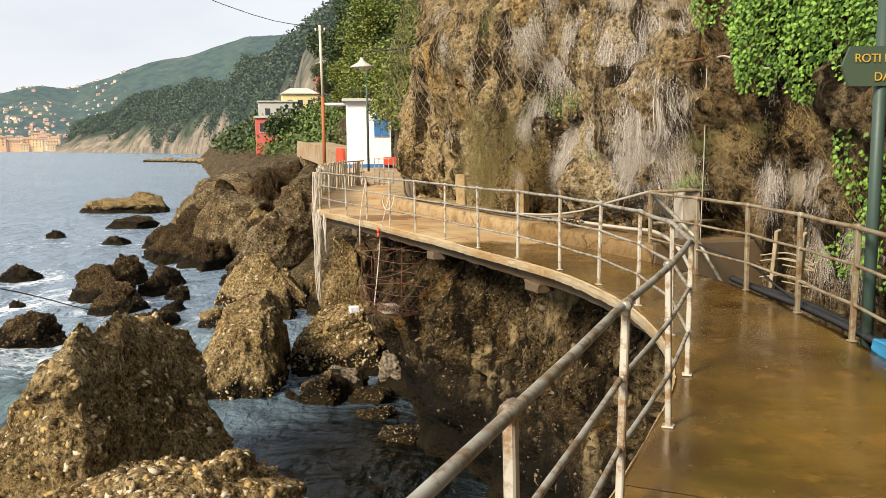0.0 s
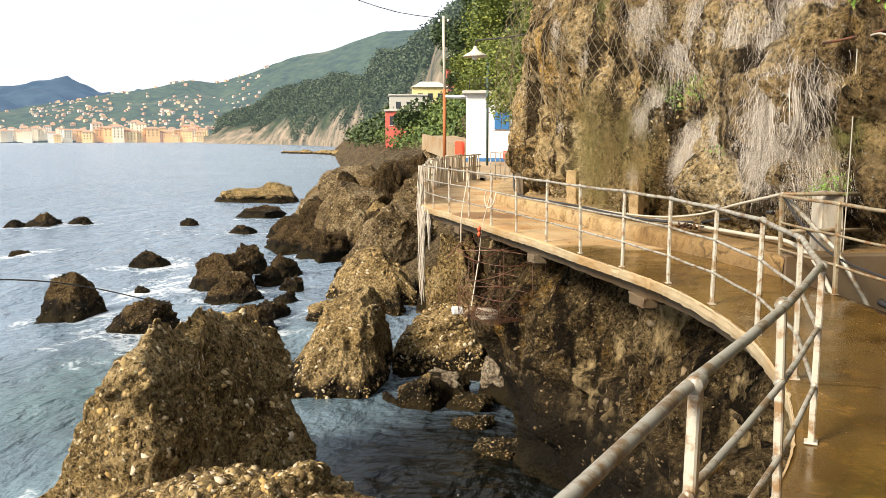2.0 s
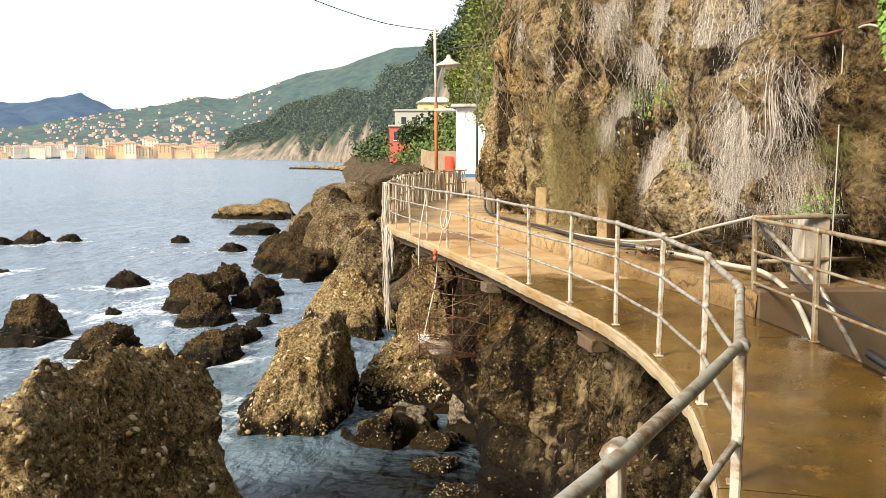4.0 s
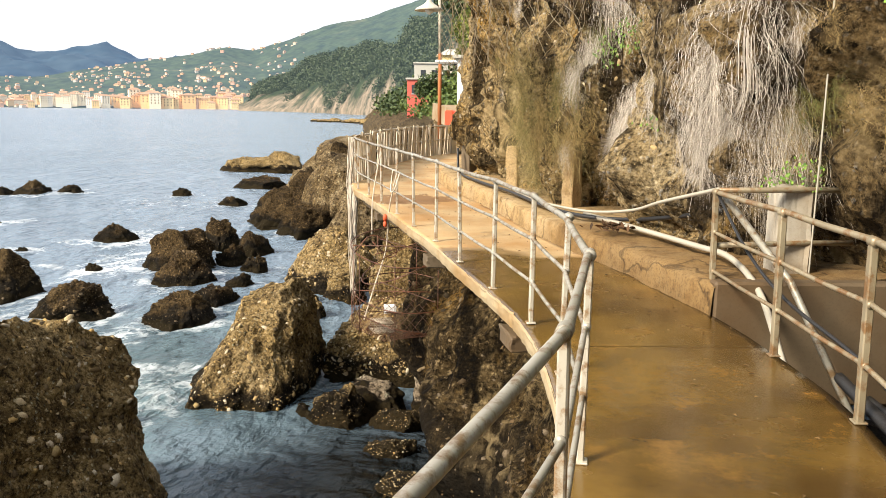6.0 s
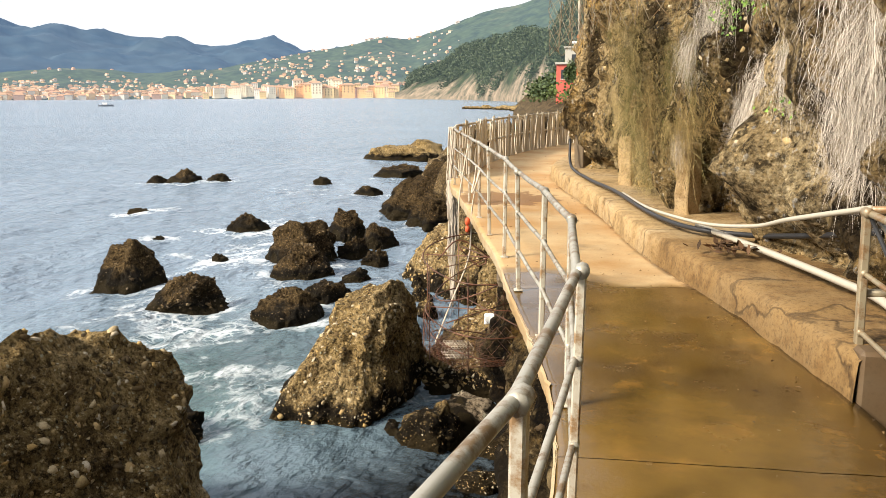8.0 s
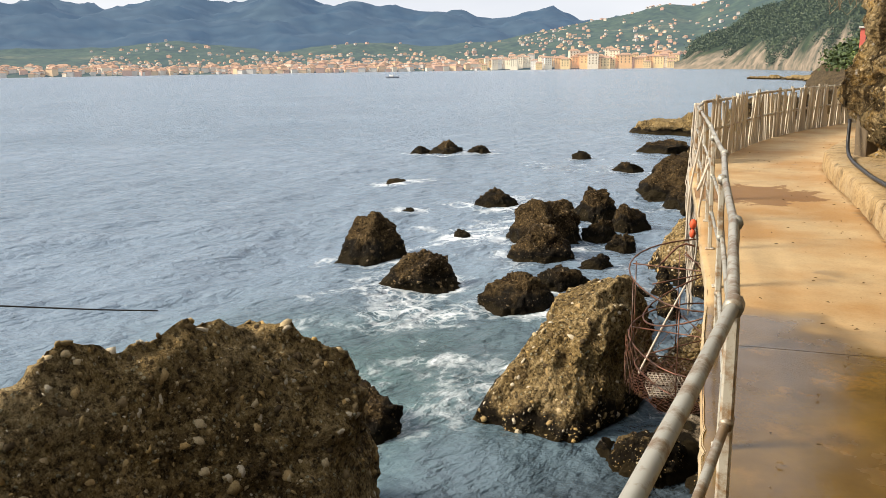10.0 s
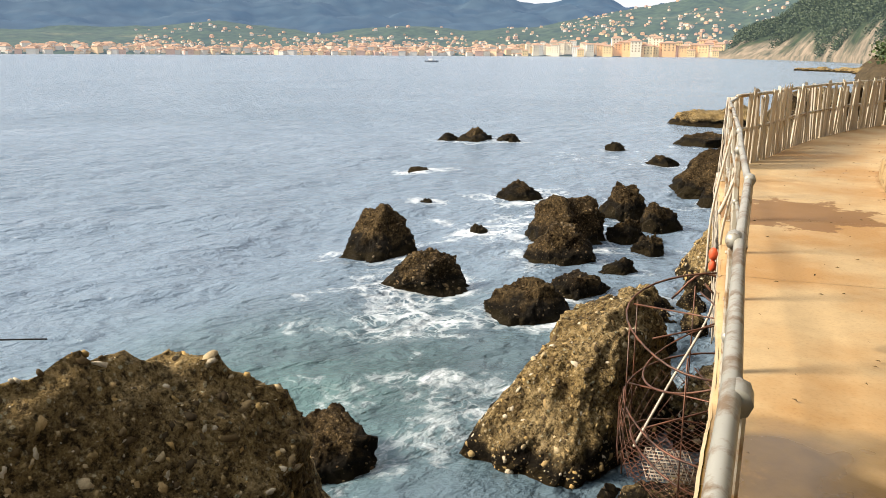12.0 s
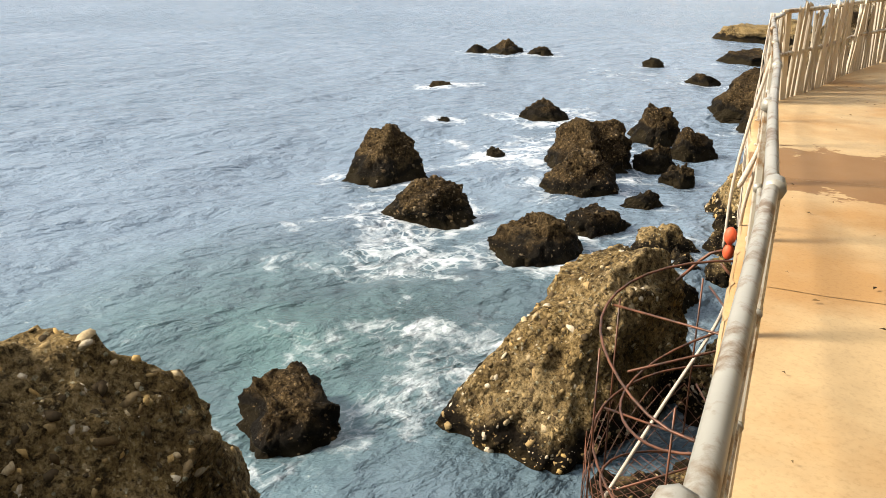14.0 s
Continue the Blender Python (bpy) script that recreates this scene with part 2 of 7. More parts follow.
def concrete(name, dry, wet_c, wet=True):
    m, n, l, b = material(name, 0.7, 0.5)
    v = coords(n, "World")
    big = noise_tex(n, l, v, 0.8, 6, 0.6)
    fine = noise_tex(n, l, v, 45, 4, 0.7)
    mid = noise_tex(n, l, v, 5, 6, 0.65)
    dry_c = mix(n, l, mid, tuple(c * 0.72 for c in dry), tuple(min(c * 1.2, 0.7) for c in dry))
    stain = ramp(n, l, big, (0.42, (0, 0, 0)), (0.62, (1, 1, 1)))
    dry_c = mix(n, l, stain, dry_c, tuple(a * k for a, k in zip(dry, (0.78, 0.62, 0.42))))
    grit = ramp(n, l, fine, (0.3, (0.72, 0.69, 0.64)), (0.5, (1, 1, 1)))
    col = mix(n, l, 0.6, dry_c, grit, "MULTIPLY")
    rough = n.new("ShaderNodeMix")
    rough.inputs["A"].default_value = 0.78
    if wet:
        # a sheet of water lies on the near bays and ends in an uneven tide line
        sep = n.new("ShaderNodeSeparateXYZ")
        l.new(v, sep.inputs[0])
        line = n.new("ShaderNodeMath")
        line.operation = "MULTIPLY_ADD"
        l.new(noise_tex(n, l, v, 0.55, 4, 0.5), line.inputs[0])
        line.inputs[1].default_value = 3.4
        l.new(sep.outputs[1], line.inputs[2])
        mr = n.new("ShaderNodeMapRange")
        mr.inputs["From Min"].default_value, mr.inputs["From Max"].default_value = 14.78, 14.52
        l.new(line.outputs[0], mr.inputs["Value"])
        spot = ramp(n, l, noise_tex(n, l, v, 1.1, 3), (0.66, (0, 0, 0)), (0.70, (1, 1, 1)))
        film = mix(n, l, 1.0, mr.outputs["Result"], mix(n, l, 0.4, (0, 0, 0), spot), "ADD")
        wcol = mix(n, l, mid, tuple(c * 0.7 for c in wet_c), tuple(c * 1.3 for c in wet_c))
        wcol = mix(n, l, ramp(n, l, big, (0.4, (0, 0, 0)), (0.62, (1, 1, 1))), wcol, tuple(a * k for a, k in zip(wet_c, (0.45, 0.42, 0.5))))
        slick = noise_tex(n, l, v, 2.3, 6, 0.7)
        wcol = mix(n, l, ramp(n, l, slick, (0.55, (0, 0, 0)), (0.7, (0.8, 0.8, 0.8))), wcol, tuple(a * k for a, k in zip(wet_c, (1.5, 1.35, 1.3))))
        # one old damp blotch on the dry bays
        ds = n.new("ShaderNodeVectorMath")
        ds.operation = "DISTANCE"
        l.new(v, ds.inputs[0])
        ds.inputs[1].default_value = (-2.72, 17.4, 0.0)
        bl = n.new("ShaderNodeMath")
        bl.operation = "MULTIPLY_ADD"
        l.new(noise_tex(n, l, v, 3.0, 5, 0.65), bl.inputs[0])
        bl.inputs[1].default_value = -1.5
        l.new(ds.outputs["Value"], bl.inputs[2])
        col = mix(n, l, ramp(n, l, bl.outputs[0], (0.0, (0.85, 0.85, 0.85)), (0.06, (0, 0, 0))), col, tuple(a * k for a, k in zip(dry, (0.38, 0.25, 0.13))))
        col = mix(n, l, film, col, wcol)
        rr = ramp(n, l, noise_tex(n, l, v, 1.7, 5, 0.6), (0.35, (0.06, 0.06, 0.06)), (0.65, (0.30, 0.30, 0.30)))
        l.new(film, rough.inputs["Factor"])
        l.new(rr, rough.inputs["B"])
        l.new(rough.outputs["Result"], b.inputs["Roughness"])
    l.new(col, b.inputs["Base Color"])
    bump(n, l, b, mix(n, l, 0.5, fine, mid), 0.14, 0.010)
    return m


M_SLAB = concrete("walkway_concrete", (0.47, 0.33, 0.165), (0.145, 0.084, 0.018))
M_EDGE = concrete("kerb_concrete", (0.36, 0.275, 0.17), (0.2, 0.13, 0.05), wet=False)
M_BANK = conglomerate("bank_earth", (0.014, 0.010, 0.005), (0.12, 0.085, 0.042), (0.34, 0.265, 0.16), 4.0)
M_FASCIA = concrete("plaster_fascia", (0.40, 0.315, 0.19), (0.2, 0.13, 0.05), wet=False)
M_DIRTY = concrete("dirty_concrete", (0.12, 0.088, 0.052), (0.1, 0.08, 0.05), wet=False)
M_BLOCK = concrete("grey_concrete", (0.40, 0.37, 0.31), (0.2, 0.18, 0.14), wet=False)


def kerb_paint(name):
    """Old cement: grey and ochre blotches, dark mossy runs, hairline cracks and lost patches."""
    m, n, l, b = material(name, 0.85, 0.3)
    v = coords(n, "World")
    a = noise_tex(n, l, v, 1.3, 6, 0.65)
    f = noise_tex(n, l, v, 38, 5, 0.75)
    mid = noise_tex(n, l, v, 6, 6, 0.7)
    col = ramp(n, l, a, (0.3, (0.24, 0.165, 0.075)), (0.45, (0.45, 0.32, 0.155)), (0.6, (0.44, 0.335, 0.19)), (0.72, (0.26, 0.21, 0.13)))
    col = mix(n, l, 0.85, col, ramp(n, l, mid, (0.32, (0.55, 0.46, 0.36)), (0.52, (1, 1, 1))), "MULTIPLY")
    col = mix(n, l, 0.7, col, ramp(n, l, f, (0.32, (0.3, 0.28, 0.25)), (0.52, (1, 1, 1))), "MULTIPLY")
    wv = n.new("ShaderNodeVectorMath")
    wv.operation = "MULTIPLY_ADD"
    t = n.new("ShaderNodeTexNoise")
    t.inputs["Scale"].default_value, t.inputs["Detail"].default_value = 3.0, 6
    l.new(v, t.inputs["Vector"])
    l.new(t.outputs["Color"], wv.inputs[0])
    wv.inputs[1].default_value = (0.5, 0.5, 0.5)
    l.new(v, wv.inputs[2])
    crack = ramp(n, l, voronoi(n, l, wv.outputs["Vector"], 0.55, "DISTANCE_TO_EDGE", "Distance"), (0.002, (0.1, 0.08, 0.06)), (0.012, (1, 1, 1)))
    col = mix(n, l, 0.6, col, crack, "MULTIPLY")
    col = mix(n, l, 1.0, col, (0.8, 0.78, 0.76), "MULTIPLY")
    # the near end is still damp from the spray
    sep = n.new("ShaderNodeSeparateXYZ")
    l.new(v, sep.inputs[0])
    line = n.new("ShaderNodeMath")
    line.operation = "MULTIPLY_ADD"
    l.new(a, line.inputs[0])
    line.inputs[1].default_value = 3.0
    l.new(sep.outputs[1], line.inputs[2])
    mr = n.new("ShaderNodeMapRange")
    mr.inputs["From Min"].default_value, mr.inputs["From Max"].default_value = 15.9, 14.9
    mr.inputs["To Max"].default_value = 0.85
    l.new(line.outputs[0], mr.inputs["Value"])
    col = mix(n, l, mr.outputs["Result"], col, mix(n, l, 1.0, col, (0.5, 0.42, 0.30), "MULTIPLY"))
    l.new(col, b.inputs["Base Color"])
    n1 = bump(n, l, b, mix(n, l, 0.5, mid, f), 0.5, 0.015)
    bump(n, l, b, crack, 0.5, 0.01, n1)
    return m


M_KERB = kerb_paint("old_kerb_cement")


def pipe_paint(name, c1, c2, rust):
    m, n, l, b = material(name, 0.45, 0.5, 0.25)
    v = coords(n, "World")
    a = noise_tex(n, l, v, 9, 6, 0.7)
    col = ramp(n, l, noise_tex(n, l, v, 2.0, 4), (0.3, c1), (0.7, c2))
    col = mix(n, l, ramp(n, l, a, (0.48, (0, 0, 0)), (0.6, (1, 1, 1))), col, rust)
    l.new(col, b.inputs["Base Color"])
    bump(n, l, b, a, 0.3, 0.004)
    return m


M_PIPE = pipe_paint("galvanised_pipe", (0.26, 0.245, 0.20), (0.42, 0.40, 0.34), (0.17, 0.11, 0.055))
M_POST = pipe_paint("weathered_post", (0.44, 0.40, 0.32), (0.58, 0.54, 0.44), (0.28, 0.17, 0.08))
M_RUST = pipe_paint("rusty_bar", (0.10, 0.04, 0.02), (0.17, 0.065, 0.03), (0.05, 0.025, 0.015))
M_LANDRAIL = pipe_paint("landward_rail", (0.20, 0.16, 0.10), (0.36, 0.31, 0.21), (0.2, 0.11, 0.045))


# ---- mesh tools ----
def link_mesh(name, verts, faces, mat, parent=None, label="", smooth=True):
    me = bpy.data.meshes.new(name)
    me.from_pydata(verts, [], faces)
    me.update()
    if smooth:
        me.polygons.foreach_set("use_smooth", [True] * len(me.polygons))
    me.materials.append(mat)
    ob = new(name, me)
    if parent is not None:
        ob.parent = parent
    if label:
        tagged(ob, label)
    return ob


def part(name, bm, mat, parent=None, label="", smooth=False):
    me = bpy.data.meshes.new(name)
    bm.to_mesh(me)
    bm.free()
    if smooth:
        me.polygons.foreach_set("use_smooth", [True] * len(me.polygons))
    me.materials.append(mat)
    ob = new(name, me)
    if parent is not None:
        ob.parent = parent
    if label:
        tagged(ob, label)
    return ob


def thing(name, label, category, at=(0, 0, 0), group="", kind=""):
    ob = new(name)
    ob.location = at
    return tagged(ob, label, category, group, kind)


def smooth_line(pts, step, closed=False):
    """Catmull-Rom through the points, resampled at about the step."""
    P = [np.array(p, float) for p in pts]
    P = [2 * P[0] - P[1]] + P + [2 * P[-1] - P[-2]]
    out = []
    for i in range(1, len(P) - 2):
        a, b, c, d = P[i - 1:i + 3]
        k = max(1, int(np.linalg.norm(c - b) / step + 0.5))
        for j in range(k):
            t = j / k
            out.append(0.5 * (2 * b + (c - a) * t + (2 * a - 5 * b + 4 * c - d) * t ** 2 + (3 * b - a - 3 * c + d) * t ** 3))
    out.append(P[-2])
    return out


def tube_data(pts, r, sides=8, taper=None):
    """Verts and faces of a round bar along the points."""
    pts = [Vector(p) for p in pts]
    verts, faces = [], []
    prev = None
    for i, p in enumerate(pts):
        d = (pts[min(i + 1, len(pts) - 1)] - pts[max(i - 1, 0)]).normalized()
        ref = prev if prev is not None else (Vector((0, 0, 1)) if abs(d.z) < 0.9 else Vector((1, 0, 0)))
        u = d.cross(ref).normalized()
        w = u.cross(d).normalized()
        prev = w
        rr = r if taper is None else r * (1 + (taper - 1) * i / max(1, len(pts) - 1))
        for k in range(sides):
            a = 2 * math.pi * k / sides
            verts.append(p + u * (rr * math.cos(a)) + w * (rr * math.sin(a)))
    for i in range(len(pts) - 1):
        for k in range(sides):
            a, b = i * sides + k, i * sides + (k + 1) % sides
            faces.append((a, b, b + sides, a + sides))
    faces.append(tuple(range(sides))[::-1])
    faces.append(tuple(range((len(pts) - 1) * sides, len(pts) * sides)))
    return verts, faces


def tube(name, pts, r, mat, parent=None, label="", sides=8, taper=None):
    v, f = tube_data(pts, r, sides, taper)
    return link_mesh(name, v, f, mat, parent, label)


def tubes(name, lines, r, mat, parent=None, label="", sides=5):
    V, F = [], []
    for ln in lines:
        v, f = tube_data(ln, r, sides)
        o = len(V)
        V += v
        F += [tuple(i + o for i in q) for q in f]
    return link_mesh(name, V, F, mat, parent, label)


def box_bm(x0, x1, y0, y1, z0, z1, bevel=0.01):
    bm = bmesh.new()
    bmesh.ops.create_cube(bm, size=1)
    for v in bm.verts:
        v.co = Vector(((x0 + x1) / 2 + v.co.x * (x1 - x0), (y0 + y1) / 2 + v.co.y * (y1 - y0), (z0 + z1) / 2 + v.co.z * (z1 - z0)))
    if bevel:
        bmesh.ops.bevel(bm, geom=bm.edges[:], offset=bevel, segments=1, affect="EDGES")
    return bm


def fbm(p, octaves=4, h=0.9):
    return noise.fractal(Vector(p), h, 2.1, octaves)


def sheet(rows, name, mat, parent=None, label="", flip=False, flat=False):
    """A surface through rows of points of equal number."""
    m = len(rows[0])
    V = [p for r in rows for p in r]
    F = []
    for i in range(len(rows) - 1):
        for j in range(m - 1):
            a = i * m + j
            q = (a, a + 1, a + m + 1, a + m)
            F.append(q[::-1] if flip else q)
    return link_mesh(name, V, F, mat, parent, label, smooth=not flat)


# ---- plan of the walkway ----
POSTS = [(0.15, -2.75), (0.58, -1.3), (0.99, 0.15), (1.37, 1.6), (1.71, 3.05), (2.04, 4.25), (2.28, 5.35), (2.30, 6.57), (2.12, 7.83), (1.77, 9.02),
         (1.31, 10.10), (0.71, 11.12), (0.03, 12.20), (-0.67, 13.35), (-1.38, 14.4), (-2.1, 15.5), (-2.85, 16.6), (-3.6, 17.7), (-4.3, 18.7), (-4.85, 19.7)]
FENCE = [(-4.98, 20.1), (-5.3, 21.3), (-6.05, 23.5), (-6.75, 26.5), (-7.1, 29.5), (-7.0, 32.5)]
LAND = [(3.1, -2.0), (3.45, 0.6), (3.65, 2.9), (3.76, 5.3), (3.71, 6.51), (3.56, 7.62), (3.33, 8.82), (2.95, 9.9), (2.52, 10.88)]
KERB = [(2.52, 10.84), (1.55, 12.42), (0.8, 13.5), (0.05, 14.72), (-0.8, 16.25), (-1.85, 18.0), (-3.0, 19.9), (-3.7, 21.6), (-4.4, 25.0), (-4.9, 29.0), (-5.0, 32.5)]
CLIFF = [(5.4, -8), (5.1, -3), (5.0, 2), (4.95, 5.5), (4.7, 8.0), (4.3, 9.8), (3.45, 11.7), (2.6, 12.25), (2.05, 12.95), (1.35, 14.1), (0.55, 15.0), (-0.4, 16.5),
         (-1.25, 18.0), (-2.0, 19.3), (-2.65, 20.3), (-2.5, 21.3), (-1.6, 23.5), (-0.2, 28), (1.0, 36)]


def resample(pts, n):
    pts = [np.array(p, float) for p in smooth_line(pts, 0.1)]
    d = np.concatenate([[0], np.cumsum([np.linalg.norm(b - a) for a, b in zip(pts, pts[1:])])])
    t = np.linspace(0, d[-1], n)
    a = np.array(pts)
    return np.stack([np.interp(t, d, a[:, k]) for k in range(a.shape[1])], 1)


left_edge = resample([(x - 0.09, y) for x, y in POSTS] + [(x - 0.1, y) for x, y in FENCE], 700)
right_edge = resample(LAND[:-1] + KERB, 500)


def across(p):
    """The point of the right edge that faces a point of the left edge."""
    i = int(np.argmin((left_edge[:, 0] - p[0]) ** 2 + (left_edge[:, 1] - p[1]) ** 2))
    d = left_edge[min(i + 4, 699)] - left_edge[max(i - 4, 0)]
    d /= np.linalg.norm(d)
    rel = right_edge - p
    along = np.abs(rel @ d)
    side = rel @ np.array([d[1], -d[0]])
    along[side < 0.2] = 99
    return right_edge[int(np.argmin(along + 0.02 * np.abs(side)))]


walkway = thing("walkway", "ochre concrete cliff walkway, wet near and dry beyond, with a broken edge", "walkway", kind="structure")
STATIONS = [0, 60, 118, 176, 234, 292, 350, 392, 450, 508, 566, 630, 699]
for s0, s1 in zip(STATIONS, STATIONS[1:]):
    rows, edge_rows, face_rows = [], [], []
    cols = 26
    idx = list(range(s0, s1 + 1))
    for q, i in enumerate(idx):
        p = left_edge[i]
        r = across(p)
        e = 0.0035 if q == 0 else -0.0035 if q == len(idx) - 1 else 0
        d = left_edge[min(i + 3, 699)] - left_edge[max(i - 3, 0)]
        d /= np.linalg.norm(d)
        chip = 0.05 * max(0, fbm((p[0] * 6.5, p[1] * 6.5, 1), 4) - 0.22) + 0.004 * noise.noise(Vector((p[0] * 9, p[1] * 9, 4)))
        nrm = np.array([d[1], -d[0]])
        row = []
        b = p + nrm * chip
        drop = -0.125 + 0.006 * noise.noise(Vector((p[0] * 2.3, p[1] * 2.3, 9))) - 0.014 * max(0, noise.noise(Vector((p[0] * 7, p[1] * 7, 3))))
        edge_rows.append([(*(p + nrm * 0.9), -0.36), (*(b + nrm * 0.20), -0.30 + 0.015 * noise.noise(Vector((p[0] * 3, p[1] * 3, 1)))), (*(b + nrm * 0.15), -0.16), (*(b + nrm * 0.05), drop + 0.012)])
        face_rows.append([(*(b + nrm * 0.07), drop + 0.01), (*(b + nrm * (0.008 + 0.02 * abs(noise.noise(Vector((p[0] * 6, p[1] * 6, 2)))))), drop)]
                         + [(*(b + nrm * 0.012 * noise.noise(Vector((p[0] * 5, p[1] * 5, k * 7)))), drop * (1 - k)) for k in (0.4, 0.75)]
                         + [(*(b - nrm * 0.002), -0.012), (*(b + nrm * 0.012), -0.001)])
        row.append((*(b + nrm * 0.006 + d * e), -0.03))
        for k in range(cols):
            t = (k / (cols - 1)) ** 1.25
            w = b * (1 - t) + (r + nrm * 0.02) * t + nrm * (0.006 if k == 0 else 0.025 if k == 1 else 0)
            z = 0.008 * noise.noise(Vector((w[0] * 1.1, w[1] * 1.1, 3))) + 0.004 * noise.noise(Vector((w[0] * 4, w[1] * 4, 5)))
            row.append((*(w + d * e), z - (0.004 if k == 0 else 0)))
        row.append((*(r + nrm * 0.02 + d * e), -0.42))
        rows.append(row)
    sheet(rows, "slab", M_SLAB, walkway, flip=True)
    sheet(face_rows, "fascia", M_FASCIA, walkway, "pale plastered edge of the slab, chipped and stained", flip=True, flat=True)
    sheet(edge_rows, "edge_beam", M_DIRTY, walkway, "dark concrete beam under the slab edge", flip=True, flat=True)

rows = []
for i in range(0, 700, 4):
    p = left_edge[i]
    r = across(p)
    rows.append([(*(p * (1 - t) + r * t), -0.03) for t in (0.06, 0.5, 0.99)])
sheet(rows, "slab_bed", M_EDGE, walkway, flip=True)

# raised ledge along the foot of the cliff
ledge_front = resample(KERB, 480)
cliff_foot = resample(CLIFF, 900)
ledge = thing("ledge", "cracked ochre concrete ledge raised along the cliff foot", "ledge", kind="structure")
rows = []
for i, p in enumerate(ledge_front):
    q = cliff_foot[int(np.argmin(((cliff_foot - p) ** 2).sum(1)))]
    d = ledge_front[min(i + 4, 479)] - ledge_front[max(i - 4, 0)]
    d /= np.linalg.norm(d)
    nrm = np.array([d[1], -d[0]])
    q = p + nrm * (max(0.9, float((q - p) @ nrm)) + 1.2)
    j = 0.022 * fbm((p[0] * 3, p[1] * 3, 0), 5) + 0.02 * max(0, noise.noise(Vector((p[0] * 1.7, p[1] * 1.7, 8))) - 0.25)
    top = 0.245 + 0.02 * noise.noise(Vector((*p, 0))) - 0.05 * max(0, noise.noise(Vector((p[0] * 2.1, p[1] * 2.1, 5))) - 0.3)
    row = [(*(p + nrm * 0.02), -0.3), (*(p + nrm * (j + 0.004)), 0.02), (*(p + nrm * (j + 0.012)), top * 0.5), (*(p + nrm * (j + 0.02)), top - 0.03), (*(p + nrm * (0.05 + j)), top)]
    for k in range(1, 13):
        w = p + nrm * 0.05 + (q - p) * k / 12
        row.append((*w, top + 0.012 * fbm((w[0] * 2.5, w[1] * 2.5, 6), 3)))
    rows.append(row)
sheet(rows, "ledge_slab", M_KERB, ledge, flip=True)
# end face of the ledge over the pit
bm = box_bm(2.5, 4.1, -0.06, 0.10, -0.7, 0.262, 0.02)
end = part("ledge_end", bm, M_DIRTY, ledge, "dark stained end face of the ledge")
end.matrix_basis = pose(2.52, 10.9, 0, 0, 0, 20) @ Matrix.Translation((-2.5, 0, 0))


# ---- cliff ----
def cliff_sheet(name, line, z0, z1, step, mat, lean, amp, label, holes=()):
    P = resample(line, max(8, int(sum(math.dist(a, b) for a, b in zip(line, line[1:])) / step)))
    zs = np.arange(z0, z1 + step, step)
    rows = []
    for i, p in enumerate(P):
        d = P[min(i + 3, len(P) - 1)] - P[max(i - 3, 0)]
        d /= np.linalg.norm(d)
        out = np.array([-d[1], d[0]])
        row = []
        for z in zs:
            q = Vector((p[0], p[1], z))
            k = lean(z, p)
            a = fbm(q * 0.45 + Vector((3, 1, 7)), 5) * 0.60 * amp
            rib = noise.noise(Vector((p[0] * 1.1, p[1] * 1.1, z * 0.35))) * 0.40 * amp
            c = noise.cell(q * 2.2) * 0.05 * amp
            f = fbm(q * 3.1, 4) * 0.11 * amp
            v = noise.voronoi(q * 5.5)[0][0]
            peb = max(0, 0.45 - v) * 0.12 * amp
            cav = max(0.0, fbm(q * 1.5 + Vector((5, 5, 2)), 3) - 0.12) * 0.42 * amp
            crisp = (0.30 - abs(noise.noise(q * 2.6)) - 0.5 * abs(noise.noise(q * 5.3)) - 0.25 * abs(noise.noise(q * 10.1))) * 0.13 * amp
            o = k + a + rib * 0.75 + c + f * 0.6 + peb + crisp - cav
            for hx, hy, hz, hr, hh, depth in holes:
                g = math.exp(-(((p[0] - hx) ** 2 + (p[1] - hy) ** 2) / hr ** 2) ** 2 - ((z - hz) / hh) ** 4)
                o = o * (1 - g) - depth * g
            w = p + out * o
            row.append((w[0], w[1], z + 0.06 * fbm(q * 2.0 + Vector((9, 0, 0)), 3)))
        rows.append(row)
    ob = sheet(rows, name, mat, None, flip=False)
    return tagged(ob, label, "cliff", kind="structure")


def upper_lean(z, p):
    return 0.16 * min(max(z, 0), 1.9) - 0.28 * max(0, z - 3.5) - 0.17


the_cliff = cliff_sheet("cliff", CLIFF, -0.8, 8.6, 0.075, M_CLIFF, upper_lean, 0.95, "tan conglomerate cliff face with pebbles and ochre stains above the walkway",
            holes=((0.82, 14.72, 0.4, 0.66, 0.62, 3.0), (-0.55, 16.7, 0.5, 0.7, 0.7, 1.2)))
under_line = [(x + 0.5, y + 0.1) for x, y in POSTS[:-3]] + [(-2.6, 18.9), (-3.2, 20.2), (-3.6, 22.5), (-5.0, 26.5), (-5.6, 32)]


def under_lean(z, p):
    return 0.25 - 0.16 * (z + 4.6) * (0.6 if z < -2 else 1.0) - 0.22 * max(0, -2.6 - z)


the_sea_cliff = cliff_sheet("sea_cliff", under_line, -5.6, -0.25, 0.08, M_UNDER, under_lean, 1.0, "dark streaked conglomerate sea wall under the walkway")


ICO = bmesh.new()
bmesh.ops.create_icosphere(ICO, subdivisions=1, radius=1)
ICO_V = np.array([v.co[:] for v in ICO.verts])
ICO_F = np.array([[v.index for v in f.verts] for f in ICO.faces])
ICO.free()


